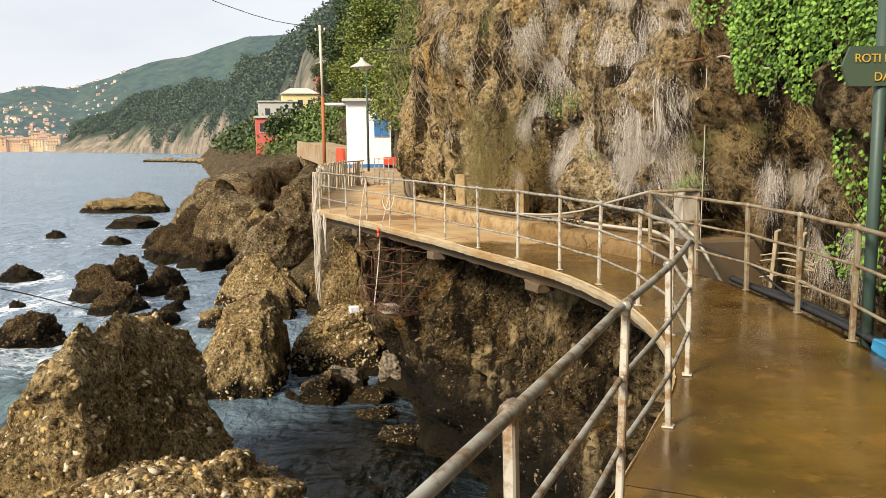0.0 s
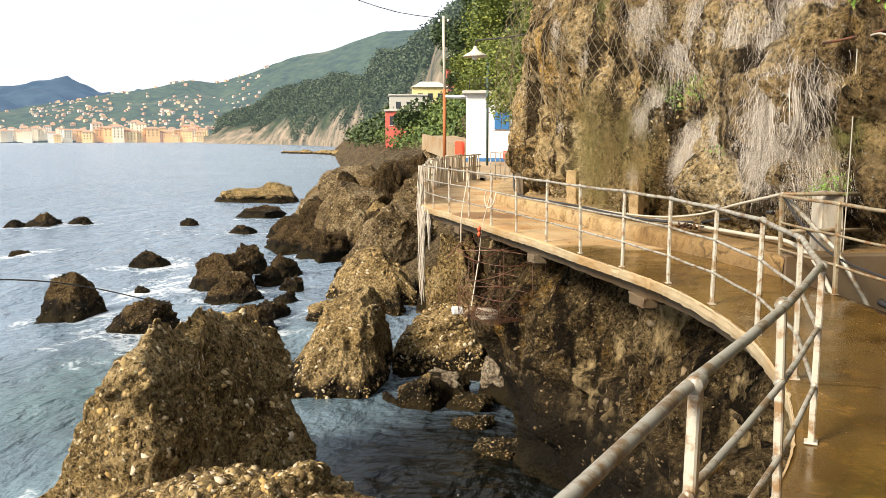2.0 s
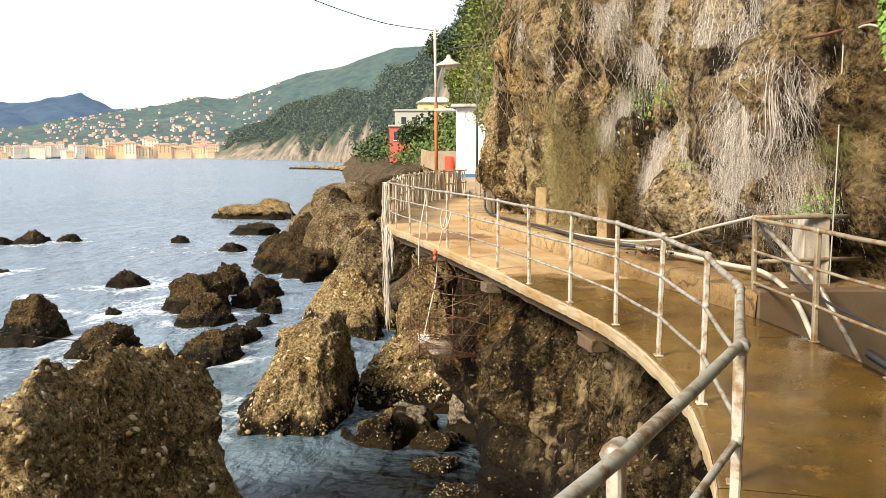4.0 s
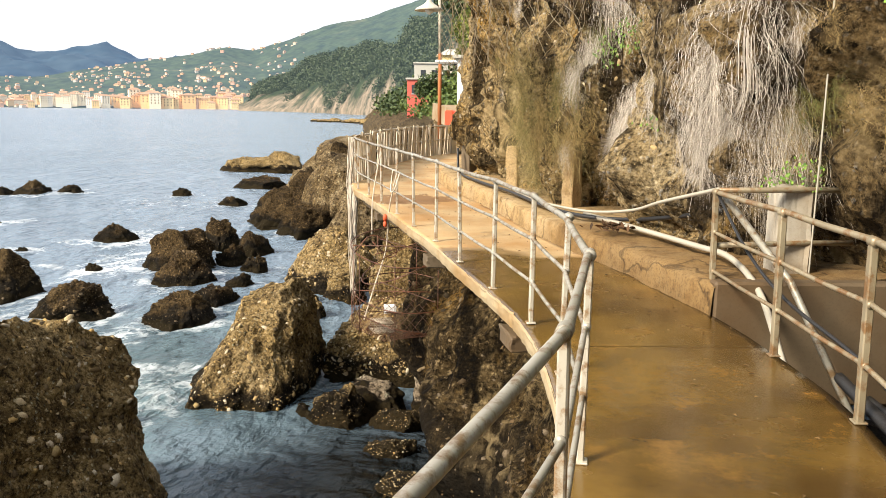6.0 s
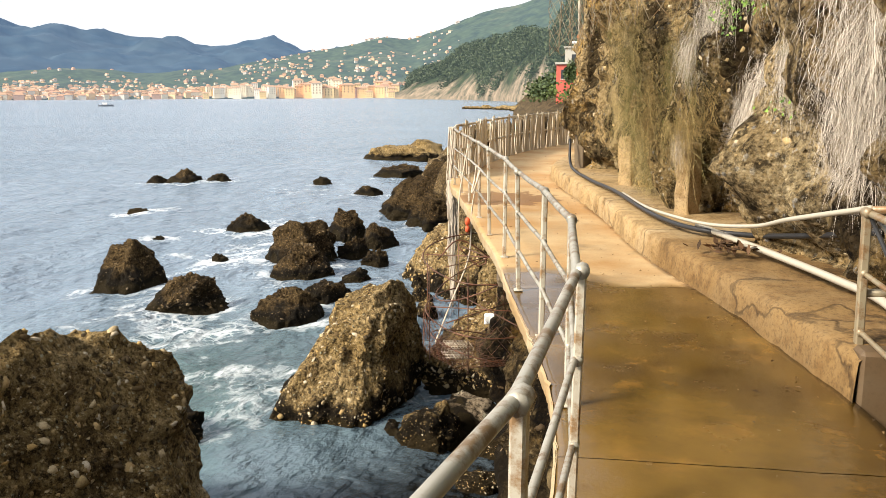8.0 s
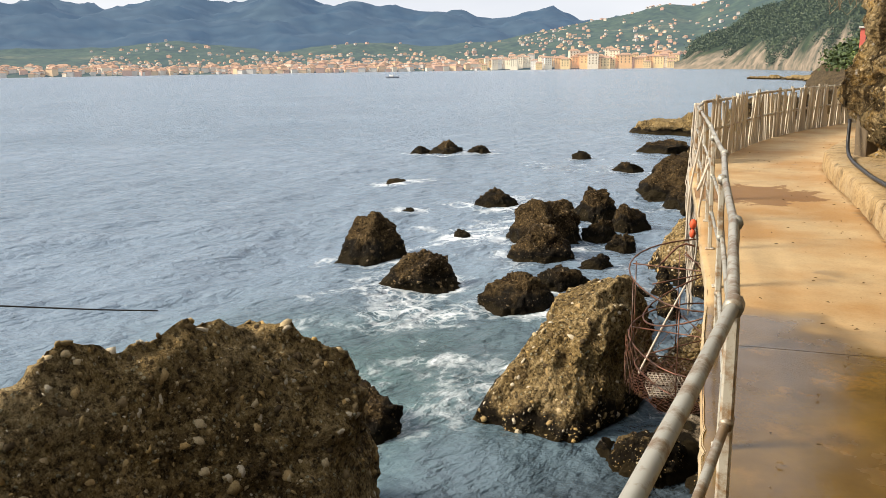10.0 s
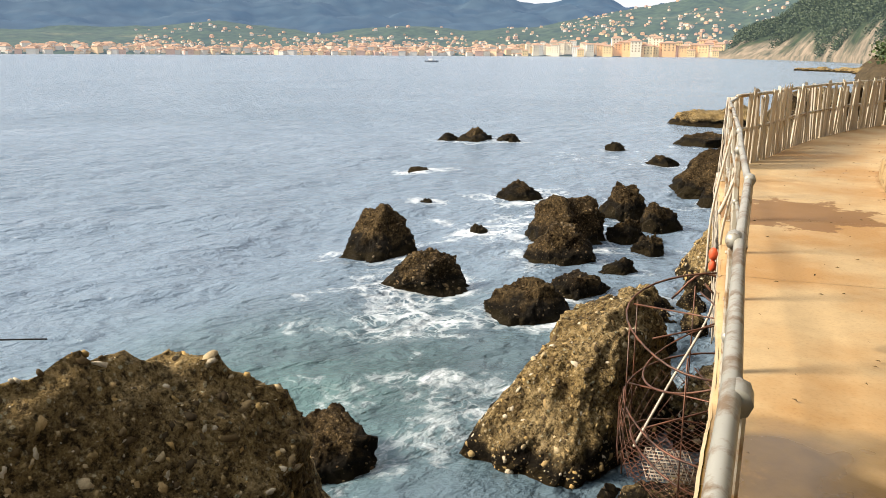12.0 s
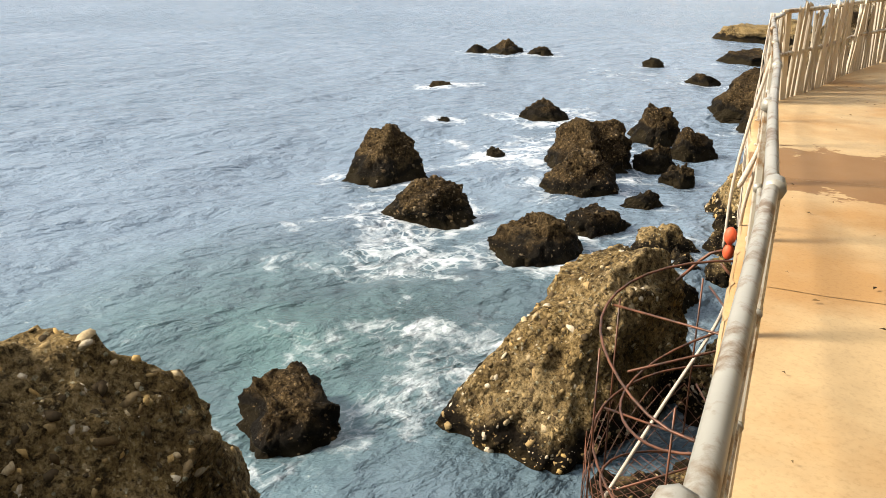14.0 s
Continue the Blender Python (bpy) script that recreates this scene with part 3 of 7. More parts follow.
def pebbles(ob, count, lo, hi, mat, keep=None, seed=1, sink=0.62):
    """Pebbles that stand proud of the puddingstone, sunk into its surface."""
    rng = np.random.RandomState(seed)
    me = ob.data
    cen = np.array([p.center[:] for p in me.polygons])
    nor = np.array([p.normal[:] for p in me.polygons])
    area = np.array([p.area for p in me.polygons])
    if keep is not None:
        area = area * np.array([1.0 if keep(*(p + np.array(ob.location))) else 0.0 for p in cen])
    idx = rng.choice(len(area), count, p=area / area.sum())
    size = lo * (hi / lo) ** (rng.rand(count) ** 3.0)
    V = np.zeros((count, 12, 3))
    for k in range(count):
        n_ = nor[idx[k]]
        t = np.cross(n_, rng.normal(size=3))
        t /= np.linalg.norm(t) + 1e-9
        u = np.cross(n_, t)
        sh = ICO_V * (1 + 0.16 * rng.normal(size=(12, 1)))
        sx, sy, sz = size[k] * rng.uniform(0.8, 1.4), size[k] * rng.uniform(0.55, 1.0), size[k] * rng.uniform(0.35, 0.6)
        j = (rng.rand(2) - 0.5) * math.sqrt(area[idx[k]] + 1e-6)
        V[k] = cen[idx[k]] + t * j[0] + u * j[1] - n_ * sz * sink + sh[:, :1] * t * sx + sh[:, 1:2] * u * sy + sh[:, 2:] * n_ * sz
    F = (ICO_F[None] + (np.arange(count) * 12)[:, None, None]).reshape(-1, 3)
    pb = link_mesh("pebble_crust", V.reshape(-1, 3).tolist(), F.tolist(), mat, ob)
    return tagged(pb, "pebbles of mixed tones set in the rock", kind="stuff")


# ---- sea ----
def graded(lo, hi, fine_lo, fine_hi, step, grow):
    a = list(np.arange(fine_lo, fine_hi, step))
    s, x = step, fine_hi
    while x < hi:
        a.append(x)
        s *= grow
        x += s
    a.append(hi)
    s, x = step, fine_lo
    while x > lo:
        s *= grow
        x -= s
        a.insert(0, max(x, lo))
    return a


FOAM_SPOTS = []


def build_sea():
    m, n, l, b = material("sea_water", 0.1, 0.5)
    b.inputs["IOR"].default_value = 1.33
    v = coords(n, "World")
    att = n.new("ShaderNodeAttribute")
    att.attribute_name = "shore"
    sep = n.new("ShaderNodeSeparateColor")
    l.new(att.outputs["Color"], sep.inputs[0])
    deep = ramp(n, l, noise_tex(n, l, v, 0.05, 3), (0.3, (0.145, 0.20, 0.26)), (0.7, (0.19, 0.25, 0.32)))
    teal = ramp(n, l, noise_tex(n, l, v, 0.35, 4), (0.35, (0.05, 0.085, 0.09)), (0.65, (0.085, 0.15, 0.15)))
    col = mix(n, l, sep.outputs[1], deep, teal)
    # near-black base colour stands in for the dark cliff mirrored in the cove
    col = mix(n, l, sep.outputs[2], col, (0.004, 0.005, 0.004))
    wv = n.new("ShaderNodeVectorMath")
    wv.operation = "MULTIPLY_ADD"
    tn = n.new("ShaderNodeTexNoise")
    tn.inputs["Scale"].default_value, tn.inputs["Detail"].default_value = 0.9, 4
    l.new(v, tn.inputs["Vector"])
    l.new(tn.outputs["Color"], wv.inputs[0])
    wv.inputs[1].default_value = (1.6, 1.6, 0)
    l.new(v, wv.inputs[2])
    lace = voronoi(n, l, wv.outputs["Vector"], 1.25, "DISTANCE_TO_EDGE", "Distance")
    lace2 = voronoi(n, l, wv.outputs["Vector"], 3.6, "DISTANCE_TO_EDGE", "Distance")
    web = mix(n, l, 1.0, ramp(n, l, lace, (0.02, (1, 1, 1)), (0.16, (0, 0, 0))), ramp(n, l, lace2, (0.01, (0.75, 0.75, 0.75)), (0.14, (0, 0, 0))), "ADD")
    dens = noise_tex(n, l, v, 0.7, 6, 0.65)
    f = n.new("ShaderNodeMath")
    f.operation = "MULTIPLY_ADD"
    l.new(dens, f.inputs[0])
    f.inputs[1].default_value = 1.1
    f.inputs[2].default_value = -0.55
    g = n.new("ShaderNodeMath")
    g.operation = "ADD"
    l.new(f.outputs[0], g.inputs[0])
    l.new(sep.outputs[0], g.inputs[1])
    solid = ramp(n, l, g.outputs[0], (0.56, (0, 0, 0)), (0.9, (1, 1, 1)))
    thin = mix(n, l, 1.0, web, ramp(n, l, g.outputs[0], (0.27, (0, 0, 0)), (0.6, (0.9, 0.9, 0.9))), "MULTIPLY")
    foam = mix(n, l, 1.0, mix(n, l, 0.75, (0, 0, 0), solid), thin, "ADD")
    col = mix(n, l, foam, col, (0.72, 0.75, 0.77))
    l.new(col, b.inputs["Base Color"])
    rg = mix(n, l, foam, mix(n, l, sep.outputs[2], (0.2, 0.2, 0.2), (0.06, 0.06, 0.06)), (0.7, 0.7, 0.7))
    l.new(rg, b.inputs["Roughness"])
    sl = n.new("ShaderNodeMapRange")
    sl.inputs["To Min"].default_value, sl.inputs["To Max"].default_value = 0.5, 0.45
    l.new(sep.outputs[2], sl.inputs["Value"])
    l.new(sl.outputs["Result"], b.inputs["Specular IOR Level"])
    rip = noise_tex(n, l, v, 2.6, 5, 0.6, (1.0, 0.55, 1))
    rip2 = noise_tex(n, l, v, 0.5, 4, 0.55, (1, 0.5, 1))
    n1 = bump(n, l, b, rip2, 0.9, 0.9)
    n2 = bump(n, l, b, rip, 1.0, 0.28, n1)
    chop = noise_tex(n, l, v, 1.7, 2, 0.45, (0.7, 1.5, 1))
    calm = mix(n, l, sep.outputs[2], (0.5, 0.5, 0.5), chop)
    bump(n, l, b, calm, 1.0, 0.25, n2)
    xs = graded(-4500, 2500, -46, 4, 0.28, 1.12)
    ys = graded(-600, 4500, 6, 52, 0.28, 1.12)
    X, Y = np.meshgrid(xs, ys)
    Z = np.zeros_like(X)
    rng = np.random.RandomState(4)
    near = np.exp(-np.hypot(X + 12, Y - 18) / 60)
    for k in range(26):
        lam = 0.9 * 1.17 ** k
        if lam > 26:
            break
        a = radians(200 + rng.normal() * 32)
        amp = 0.012 * lam ** 0.62
        Z += amp * near * np.sin(2 * math.pi / lam * (X * math.cos(a) + Y * math.sin(a)) + rng.rand() * 6.28 + 0.8 * np.sin(X * 0.13 + k) * np.cos(Y * 0.11))
    foam_v, teal_v, dark_v = np.zeros_like(X), np.zeros_like(X), np.zeros_like(X)
    for cx, cy, r, s in FOAM_SPOTS:
        dd = np.hypot(X - cx, Y - cy)
        foam_v = np.maximum(foam_v, 0.55 * s * np.exp(-np.maximum(0, dd - r * 0.8) ** 2 / (0.9 + 0.6 * r) ** 2))
    for cx, cy, rx, ry, s in ((-18.5, 29, 5.0, 4.5, 0.47), (-13.5, 20.5, 3.4, 3.0, 0.45), (-9.5, 18.0, 2.2, 2.6, 0.42), (-22, 34, 5, 4, 0.36), (-9.6, 14.6, 2.4, 1.4, 0.4), (-7.6, 15.4, 1.2, 1.6, 0.42), (-30, 46, 8, 5, 0.3)):
        foam_v = np.maximum(foam_v, 0.88 * s * np.exp(-((X - cx) / rx) ** 2 - ((Y - cy) / ry) ** 2))
    teal_v = np.exp(-(((X + 10.5) / 5.5) ** 2 + ((Y - 17) / 6.5) ** 2))
    # cove mask: the water by the wall, painted dark for that reflection
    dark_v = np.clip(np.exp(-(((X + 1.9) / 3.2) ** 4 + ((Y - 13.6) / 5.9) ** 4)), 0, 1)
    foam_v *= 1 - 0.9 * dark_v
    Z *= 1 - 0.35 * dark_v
    Z += SEA
    h, w = X.shape
    V = np.stack([X.ravel(), Y.ravel(), Z.ravel()], 1)
    ii = np.arange(h * w).reshape(h, w)
    F = np.stack([ii[:-1, :-1].ravel(), ii[:-1, 1:].ravel(), ii[1:, 1:].ravel(), ii[1:, :-1].ravel()], 1)
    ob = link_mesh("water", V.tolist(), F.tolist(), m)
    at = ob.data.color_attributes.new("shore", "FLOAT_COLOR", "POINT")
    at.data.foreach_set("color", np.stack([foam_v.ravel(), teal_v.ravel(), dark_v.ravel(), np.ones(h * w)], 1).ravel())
    return tagged(ob, "grey-blue sea with ripples and white foam round the rocks", "sea", kind="structure")


# ---- boulders ----
def rock(label, c, r, top, base=SEA - 0.8, mat=None, sub=4, seed=0, yaw=0.0, ratio=1.0, taper=0.35, lean=(0, 0), foam=0.55, rough=1.0, name="boulder", box=0.75, crag=1.0, group="shore boulders", facets=11, cuts=()):
    bm = bmesh.new()
    if sub == 4 and c[1] < 40:
        sub = 5
    bmesh.ops.create_icosphere(bm, subdivisions=sub, radius=1)
    off = Vector((seed * 7.13, seed * 3.7, seed * 1.9))
    rz = (top - base) / 2
    ca, sa = math.cos(radians(yaw)), math.sin(radians(yaw))
    cut = random.Random(seed * 31 + 5)
    planes = [(Vector((cut.gauss(0, 1), cut.gauss(0, 1), cut.gauss(0.15, 0.8))).normalized(), cut.uniform(0.66, 0.84)) for _ in range(facets)] + [(Vector(pn).normalized(), pd) for pn, pd in cuts]
    for v in bm.verts:
        p = v.co.copy()
        for pn, pd in planes:
            p -= pn * max(0.0, p.dot(pn) - pd)
        p *= 1.09
        q = Vector([math.copysign(abs(k) ** box, k) for k in p])
        q *= 0.93
        g = 1 + rough * (0.26 * fbm(p * 1.15 + off, 3) + 0.10 * fbm(p * 3.0 + off, 4))
        m_ = Vector((q.x * r * g, q.y * r * ratio * g, q.z * rz))
        t = (q.z + 1) / 2
        s = 1 + taper * 0.35 - taper * t
        m_.x *= s
        m_.y *= s
        m_.z += rz * rough * (0.16 * fbm(Vector((p.x * 1.4, p.y * 1.4, 0)) + off, 3)) * max(0, p.z + 0.2)
        w = m_ * 1.0
        rid = abs(noise.noise(w * 1.3 + off)) + 0.5 * abs(noise.noise(w * 2.9 + off)) + 0.25 * abs(noise.noise(w * 6.1 + off))
        d = p * (0.26 * (0.38 - rid) + 0.05 * fbm(w * 7.5 + off, 3) + 0.10 * max(0, 0.42 - noise.voronoi(w * 4.6 + off)[0][0]) * crag) * min(1.5, 0.35 + r * 0.5) * rough
        m_ += d
        m_.x += lean[0] * t * r
        m_.y += lean[1] * t * r
        shag = 1.7 if mat is M_DARK else 1.0
        m_ += p * shag * rough * (0.05 * (0.25 - abs(noise.noise(w * 4.7 + off * 2))) + 0.05 * (0.22 - abs(noise.noise(w * 9.5 + off))) + 0.025 * noise.noise(w * 19 + off))
        v.co = Vector((m_.x * ca - m_.y * sa, m_.x * sa + m_.y * ca, m_.z))
    ob = part(name, bm, mat or M_ROCK, None, smooth=True)
    ob.location = (c[0], c[1], (top + base) / 2)
    tagged(ob, label, "rock", group)
    if sub >= 5:
        dark_rock = (mat or M_ROCK) is not M_ROCK
        n_ = int((500 if dark_rock else 1300) * r * r * (2.2 if sub == 6 else 1))
        if math.dist(c, (2, 8)) < 34 and mat is not M_STONE:
            pebbles(ob, n_, 0.010, 0.056 * (1 + r * 0.3) * min(1.0, r / 1.25), M_PEBBLE_DARK if dark_rock else M_PEBBLE, lambda x, y, z: z > SEA + 0.1, seed)
    if foam and base < SEA:
        FOAM_SPOTS.append((c[0], c[1], r * (1 + ratio) / 2, foam))
    return ob


def build_rocks():
    cong = "huge brown conglomerate boulder studded with pebbles"
    rock(cong + " in the sea", (-5.93, 11.8), 1.66, -1.08, base=-5.2, sub=6, seed=1, crag=1.3, yaw=2, ratio=1.8, taper=0.4, lean=(0.0, -0.32), foam=0.45, rough=0.72, cuts=(((-0.72, -0.15, 0.68), 0.58), ((0.75, 0.1, 0.62), 0.68)))
    rock("brown conglomerate boulder beside the huge one", (-4.1, 9.6), 2.3, -2.55, base=-5.2, sub=6, seed=2, yaw=60, taper=0.4, ratio=0.72, foam=0.15, rough=0.7)
    rock("tall tapered brown conglomerate boulder with pale pebbles", (-7.05, 18.9), 1.3, -2.1, base=-5.2, sub=6, seed=3, yaw=9, ratio=1.5, taper=0.77, lean=(0.44, 0.42), foam=0.55, rough=0.7)
    rock("low black rough rock awash beside the big boulder", (-8.2, 15.52), 0.82, -3.5, sub=5, seed=4, mat=M_DARK, ratio=0.9, taper=0.4, foam=0.5)
    rock("rounded brown boulder below the rusty cage", (-4.91, 21.2), 1.58, -2.75, base=-5.2, sub=6, seed=5, yaw=18, ratio=0.7, taper=0.2, lean=(0.18, 0.05), foam=0.3, rough=0.75)
    dark = "dark rough rock awash in white foam"
    rock(dark, (-42.4, 47.0), 1.6, -3.6, seed=6, mat=M_DARK, taper=0.8, foam=0.75)
    rock(dark, (-43.6, 45.6), 0.9, -3.85, seed=7, mat=M_DARK, taper=0.8, foam=0.7)
    rock(dark, (-40.6, 48.4), 1.0, -3.8, seed=8, mat=M_DARK, taper=0.8, foam=0.7)
    rock("flat rock just above the water", (-32.5, 35.2), 0.8, -4.2, seed=9, mat=M_ROCK, foam=0.95)
    rock("small dark rock in the sea", (-33.5, 51.2), 0.75, -3.95, seed=10, mat=M_DARK, taper=0.7, foam=0.6)
    rock("small dark rock in the sea", (-26.8, 46.9), 1.0, -3.75, seed=11, mat=M_DARK, taper=0.6, foam=0.7)
    rock("broad flat tan rock in the sea", (-40.6, 71.5), 4.3, -3.2, seed=12, mat=M_ROCK, sub=5, ratio=0.7, taper=0.5, foam=0.4)
    rock("tan rock on the broad flat one", (-38.6, 72.5), 2.4, -2.5, seed=13, mat=M_ROCK, ratio=0.8, taper=0.6, foam=0)
    rock("dark low shore rock", (-31.4, 57.6), 2.0, -3.5, seed=14, mat=M_DARK, ratio=0.8, taper=0.5)
    rock("dark low shore rock", (-22.5, 46.2), 1.7, -3.05, seed=15, mat=M_DARK, taper=0.5)
    rock("dark low shore rock", (-17.7, 39.1), 1.05, -3.6, seed=16, mat=M_DARK, taper=0.5)
    rock("black rock in the surf", (-23.3, 33.4), 1.05, -3.65, seed=17, mat=M_DARK, taper=0.7, foam=0.85)
    rock("black pyramid-shaped rock in the surf", (-19.2, 23.7), 1.1, -3.0, sub=5, seed=18, mat=M_DARK, taper=0.85, foam=0.6)
    rock("black slanting rock awash in foam", (-15.4, 22.2), 1.35, -3.5, sub=5, seed=19, mat=M_DARK, yaw=35, ratio=0.62, taper=0.5, lean=(0.3, 0), foam=0.85)
    rock("large dark brown rock in a cluster", (-16.4, 28.8), 1.4, -2.9, sub=5, seed=20, mat=M_DARK, taper=0.4, foam=0.7)
    rock("dark rock in front of the cluster", (-14.9, 27.0), 1.2, -3.25, sub=5, seed=21, mat=M_DARK, taper=0.45, foam=0.6)
    rock("dark pointed rock of the cluster", (-18.6, 34.3), 0.95, -3.3, seed=22, mat=M_DARK, taper=0.7, foam=0.5)
    rock("dark blocky rock of the cluster", (-16.1, 33.0), 0.75, -3.5, seed=23, mat=M_DARK, taper=0.4, foam=0.4)
    rock("dark blocky rock of the cluster", (-15.3, 30.4), 0.7, -3.6, seed=24, mat=M_DARK, taper=0.5, foam=0.4)
    rock("small dark rock of the cluster", (-14.0, 29.9), 0.5, -3.8, seed=25, mat=M_DARK, foam=0.4)
    rock("small dark rock of the cluster", (-12.8, 27.2), 0.55, -3.85, seed=26, mat=M_DARK, foam=0.5)
    rock("black rounded rock with a yellowed foot", (-11.6, 22.7), 1.0, -3.4, sub=5, seed=27, mat=M_DARK, taper=0.4, foam=0.7)
    rock("black rounded rock behind the tapered boulder", (-12.1, 24.8), 0.8, -3.65, seed=28, mat=M_DARK, taper=0.4, foam=0.6)
    rock("tiny rock in the foam", (-25.0, 29.8), 0.3, -4.2, seed=29, mat=M_DARK, foam=0.8)
    rock("tiny rock in the foam", (-19.5, 27.9), 0.36, -4.18, seed=30, mat=M_DARK, foam=0.95)
    rock("brown rough stone at the water's edge", (-4.3, 18.0), 0.58, -3.72, seed=31, foam=0.2, sub=5)
    rock("pale flat stone slab at the water's edge", (-4.2, 19.0), 0.8, -3.86, seed=32, mat=M_STONE, ratio=0.6, foam=0.2, box=0.5)
    rock("pale pointed stone at the foot of the sea wall", (-2.95, 19.2), 0.46, -3.45, seed=33, mat=M_STONE, taper=0.6, foam=0.2)
    rock("brown rough stone at the water's edge", (-3.2, 18.2), 0.55, -3.98, seed=34, foam=0.2)
    rock("mossy stone in the dark cove", (-2.9, 16.9), 0.55, -4.1, seed=35, foam=0.1)
    rock("brown stone in the dark cove", (-2.0, 15.6), 0.7, -4.05, seed=36, foam=0.1)
    rock("yellowish stone just awash", (-5.1, 18.0), 0.42, -4.15, seed=37, mat=M_STONE, foam=0.3)
    rock("brown boulder on the shore below the walkway", (-18.2, 43.2), 2.8, -0.75, base=-5.0, mat=M_SHORE, sub=5, seed=38, yaw=-55, ratio=0.6, taper=0.15, lean=(-0.15, 0.5), foam=0.3, rough=0.8)
    rock("brown boulder on the shore below the walkway", (-9.87, 28.3), 1.9, -2.5, base=-5.0, sub=5, seed=39, ratio=0.55, yaw=6, taper=0.8, lean=(0, 0.25), foam=0.3, rough=0.75)
    rock("brown boulder on the shore below the walkway", (-4.9, 22.4), 0.9, -1.1, base=-5.0, seed=40, taper=0.4, foam=0)
    rock("brown boulder on the shore below the walkway", (-12.1, 35.1), 2.1, -1.1, base=-5.0, mat=M_SHORE, sub=6, seed=41, yaw=47, ratio=0.7, taper=0.22, lean=(0.4, -0.05), rough=0.7)
    rock("low brown rock at the shore", (-10.0, 24.6), 0.8, -3.6, seed=42, taper=0.5)
    rock("low brown rock at the shore", (-8.4, 22.6), 0.7, -3.5, seed=43, taper=0.5)
    rock("long sloping tan boulder on the shore", (-24.2, 57.5), 3.0, -0.9, base=-5.0, mat=M_SHORE, sub=5, seed=44, taper=0.7, ratio=1.1, foam=0.3)
    rock("brown boulder on the shore", (-21.9, 53.6), 3.8, -0.35, base=-5.0, mat=M_SHORE, sub=5, seed=45, yaw=-38, ratio=0.9, taper=0.35, lean=(-0.1, 0.2), rough=0.75)
    rock("brown boulder on the shore", (-14.6, 45.5), 2.2, -0.7, base=-5.0, mat=M_SHORE, sub=5, seed=46, taper=0.6, foam=0)
    rock("black boulder on the shore bank", (-22.2, 61.6), 1.6, -0.3, base=-3.0, seed=47, mat=M_DARK, taper=0.5, foam=0)
    rock("black boulder on the shore bank", (-23.2, 66.0), 1.9, -0.2, base=-3.0, seed=48, mat=M_DARK, taper=0.4, foam=0)
    rock("black boulder on the bank beside the pole", (-21.8, 66.5), 1.2, 0.5, base=-3.0, seed=49, mat=M_DARK, taper=0.5, foam=0)
    rock("dark brown low rock at the foot of the shore boulders", (-19.4, 41.2), 2.3, -3.0, base=-5.2, sub=5, seed=401, yaw=30, ratio=0.6, taper=0.4, mat=M_DARK, foam=0.5)
    rock("dark brown low rock at the foot of the shore boulders", (-16.2, 38.6), 1.7, -2.9, base=-5.2, sub=5, seed=402, yaw=70, ratio=0.7, taper=0.4, mat=M_DARK, foam=0.4)
    rock("dark rough rock leaning on the big shore boulder", (-15.2, 41.5), 1.5, -1.9, base=-5.2, sub=5, seed=403, yaw=20, taper=0.5, foam=0)
    for k, (x, y, r, top, mat) in enumerate(((-20.9, 46.4, 1.5, -2.0, M_DARK), (-16.3, 44.4, 1.2, -0.9, M_DARK), (-22.6, 48.6, 1.6, -2.2, M_SHORE), (-15.3, 39.4, 1.1, -2.2, M_SHORE), (-13.6, 38.0, 1.0, -1.6, M_DARK), (-19.8, 48.2, 1.3, -0.6, M_DARK), (-17.3, 47.6, 1.4, 0.1, M_DARK), (-11.2, 31.6, 0.8, -3.1, M_SHORE), (-13.0, 33.0, 0.7, -3.6, M_DARK))):
        rock("rough brown boulder wedged among the shore boulders", (x, y), r, top, base=-5.2, mat=mat, sub=5, seed=420 + k, yaw=40 * k, ratio=0.8, taper=0.4, foam=0.2)
    rng = random.Random(12)
    for k in range(24):
        y = rng.uniform(22.5, 34)
        lim = float(np.interp(y, [18.5, 20, 23, 27, 34], [-3.0, -3.4, -5.0, -6.2, -6.6]))
        off_x = rng.random()
        x = lim - 0.3 - off_x * (2.6 + (y - 18) * 0.22)
        s = rng.uniform(0.35, 0.8)
        rock("brown conglomerate boulder piled below the walkway", (x, y), s, -4.1 + (1 - off_x) * rng.uniform(0.5, 1.8) + 0.2 * s, base=-5.4, sub=5 if y < 27 else 4, seed=130 + k, yaw=rng.uniform(0, 180),
             ratio=rng.uniform(0.75, 1.2), taper=rng.uniform(0.3, 0.6), foam=0.25 if off_x > 0.7 else 0)
    rng = random.Random(3)
    for k in range(46):
        y = rng.uniform(27, 110)
        x = -6.4 - (y - 21) * 0.40 + rng.uniform(-1.0, 3.0)
        s = rng.uniform(0.45, 1.2) * (1 + (y - 27) / 120)
        if y > 60:
            x = float(np.interp(y, [60, 110], [-22, -48])) + rng.uniform(-2, 4)
        rock("brown weathered shore boulder", (x, y), s, -4.2 + s * rng.uniform(0.4, 1.2), base=-5.2, sub=3 if y > 50 else 4, seed=60 + k, yaw=rng.uniform(0, 180),
             ratio=rng.uniform(0.7, 1.2), mat=rng.choice([M_SHORE, M_SHORE, M_DARK]), taper=rng.uniform(0.3, 0.7), foam=0.4)


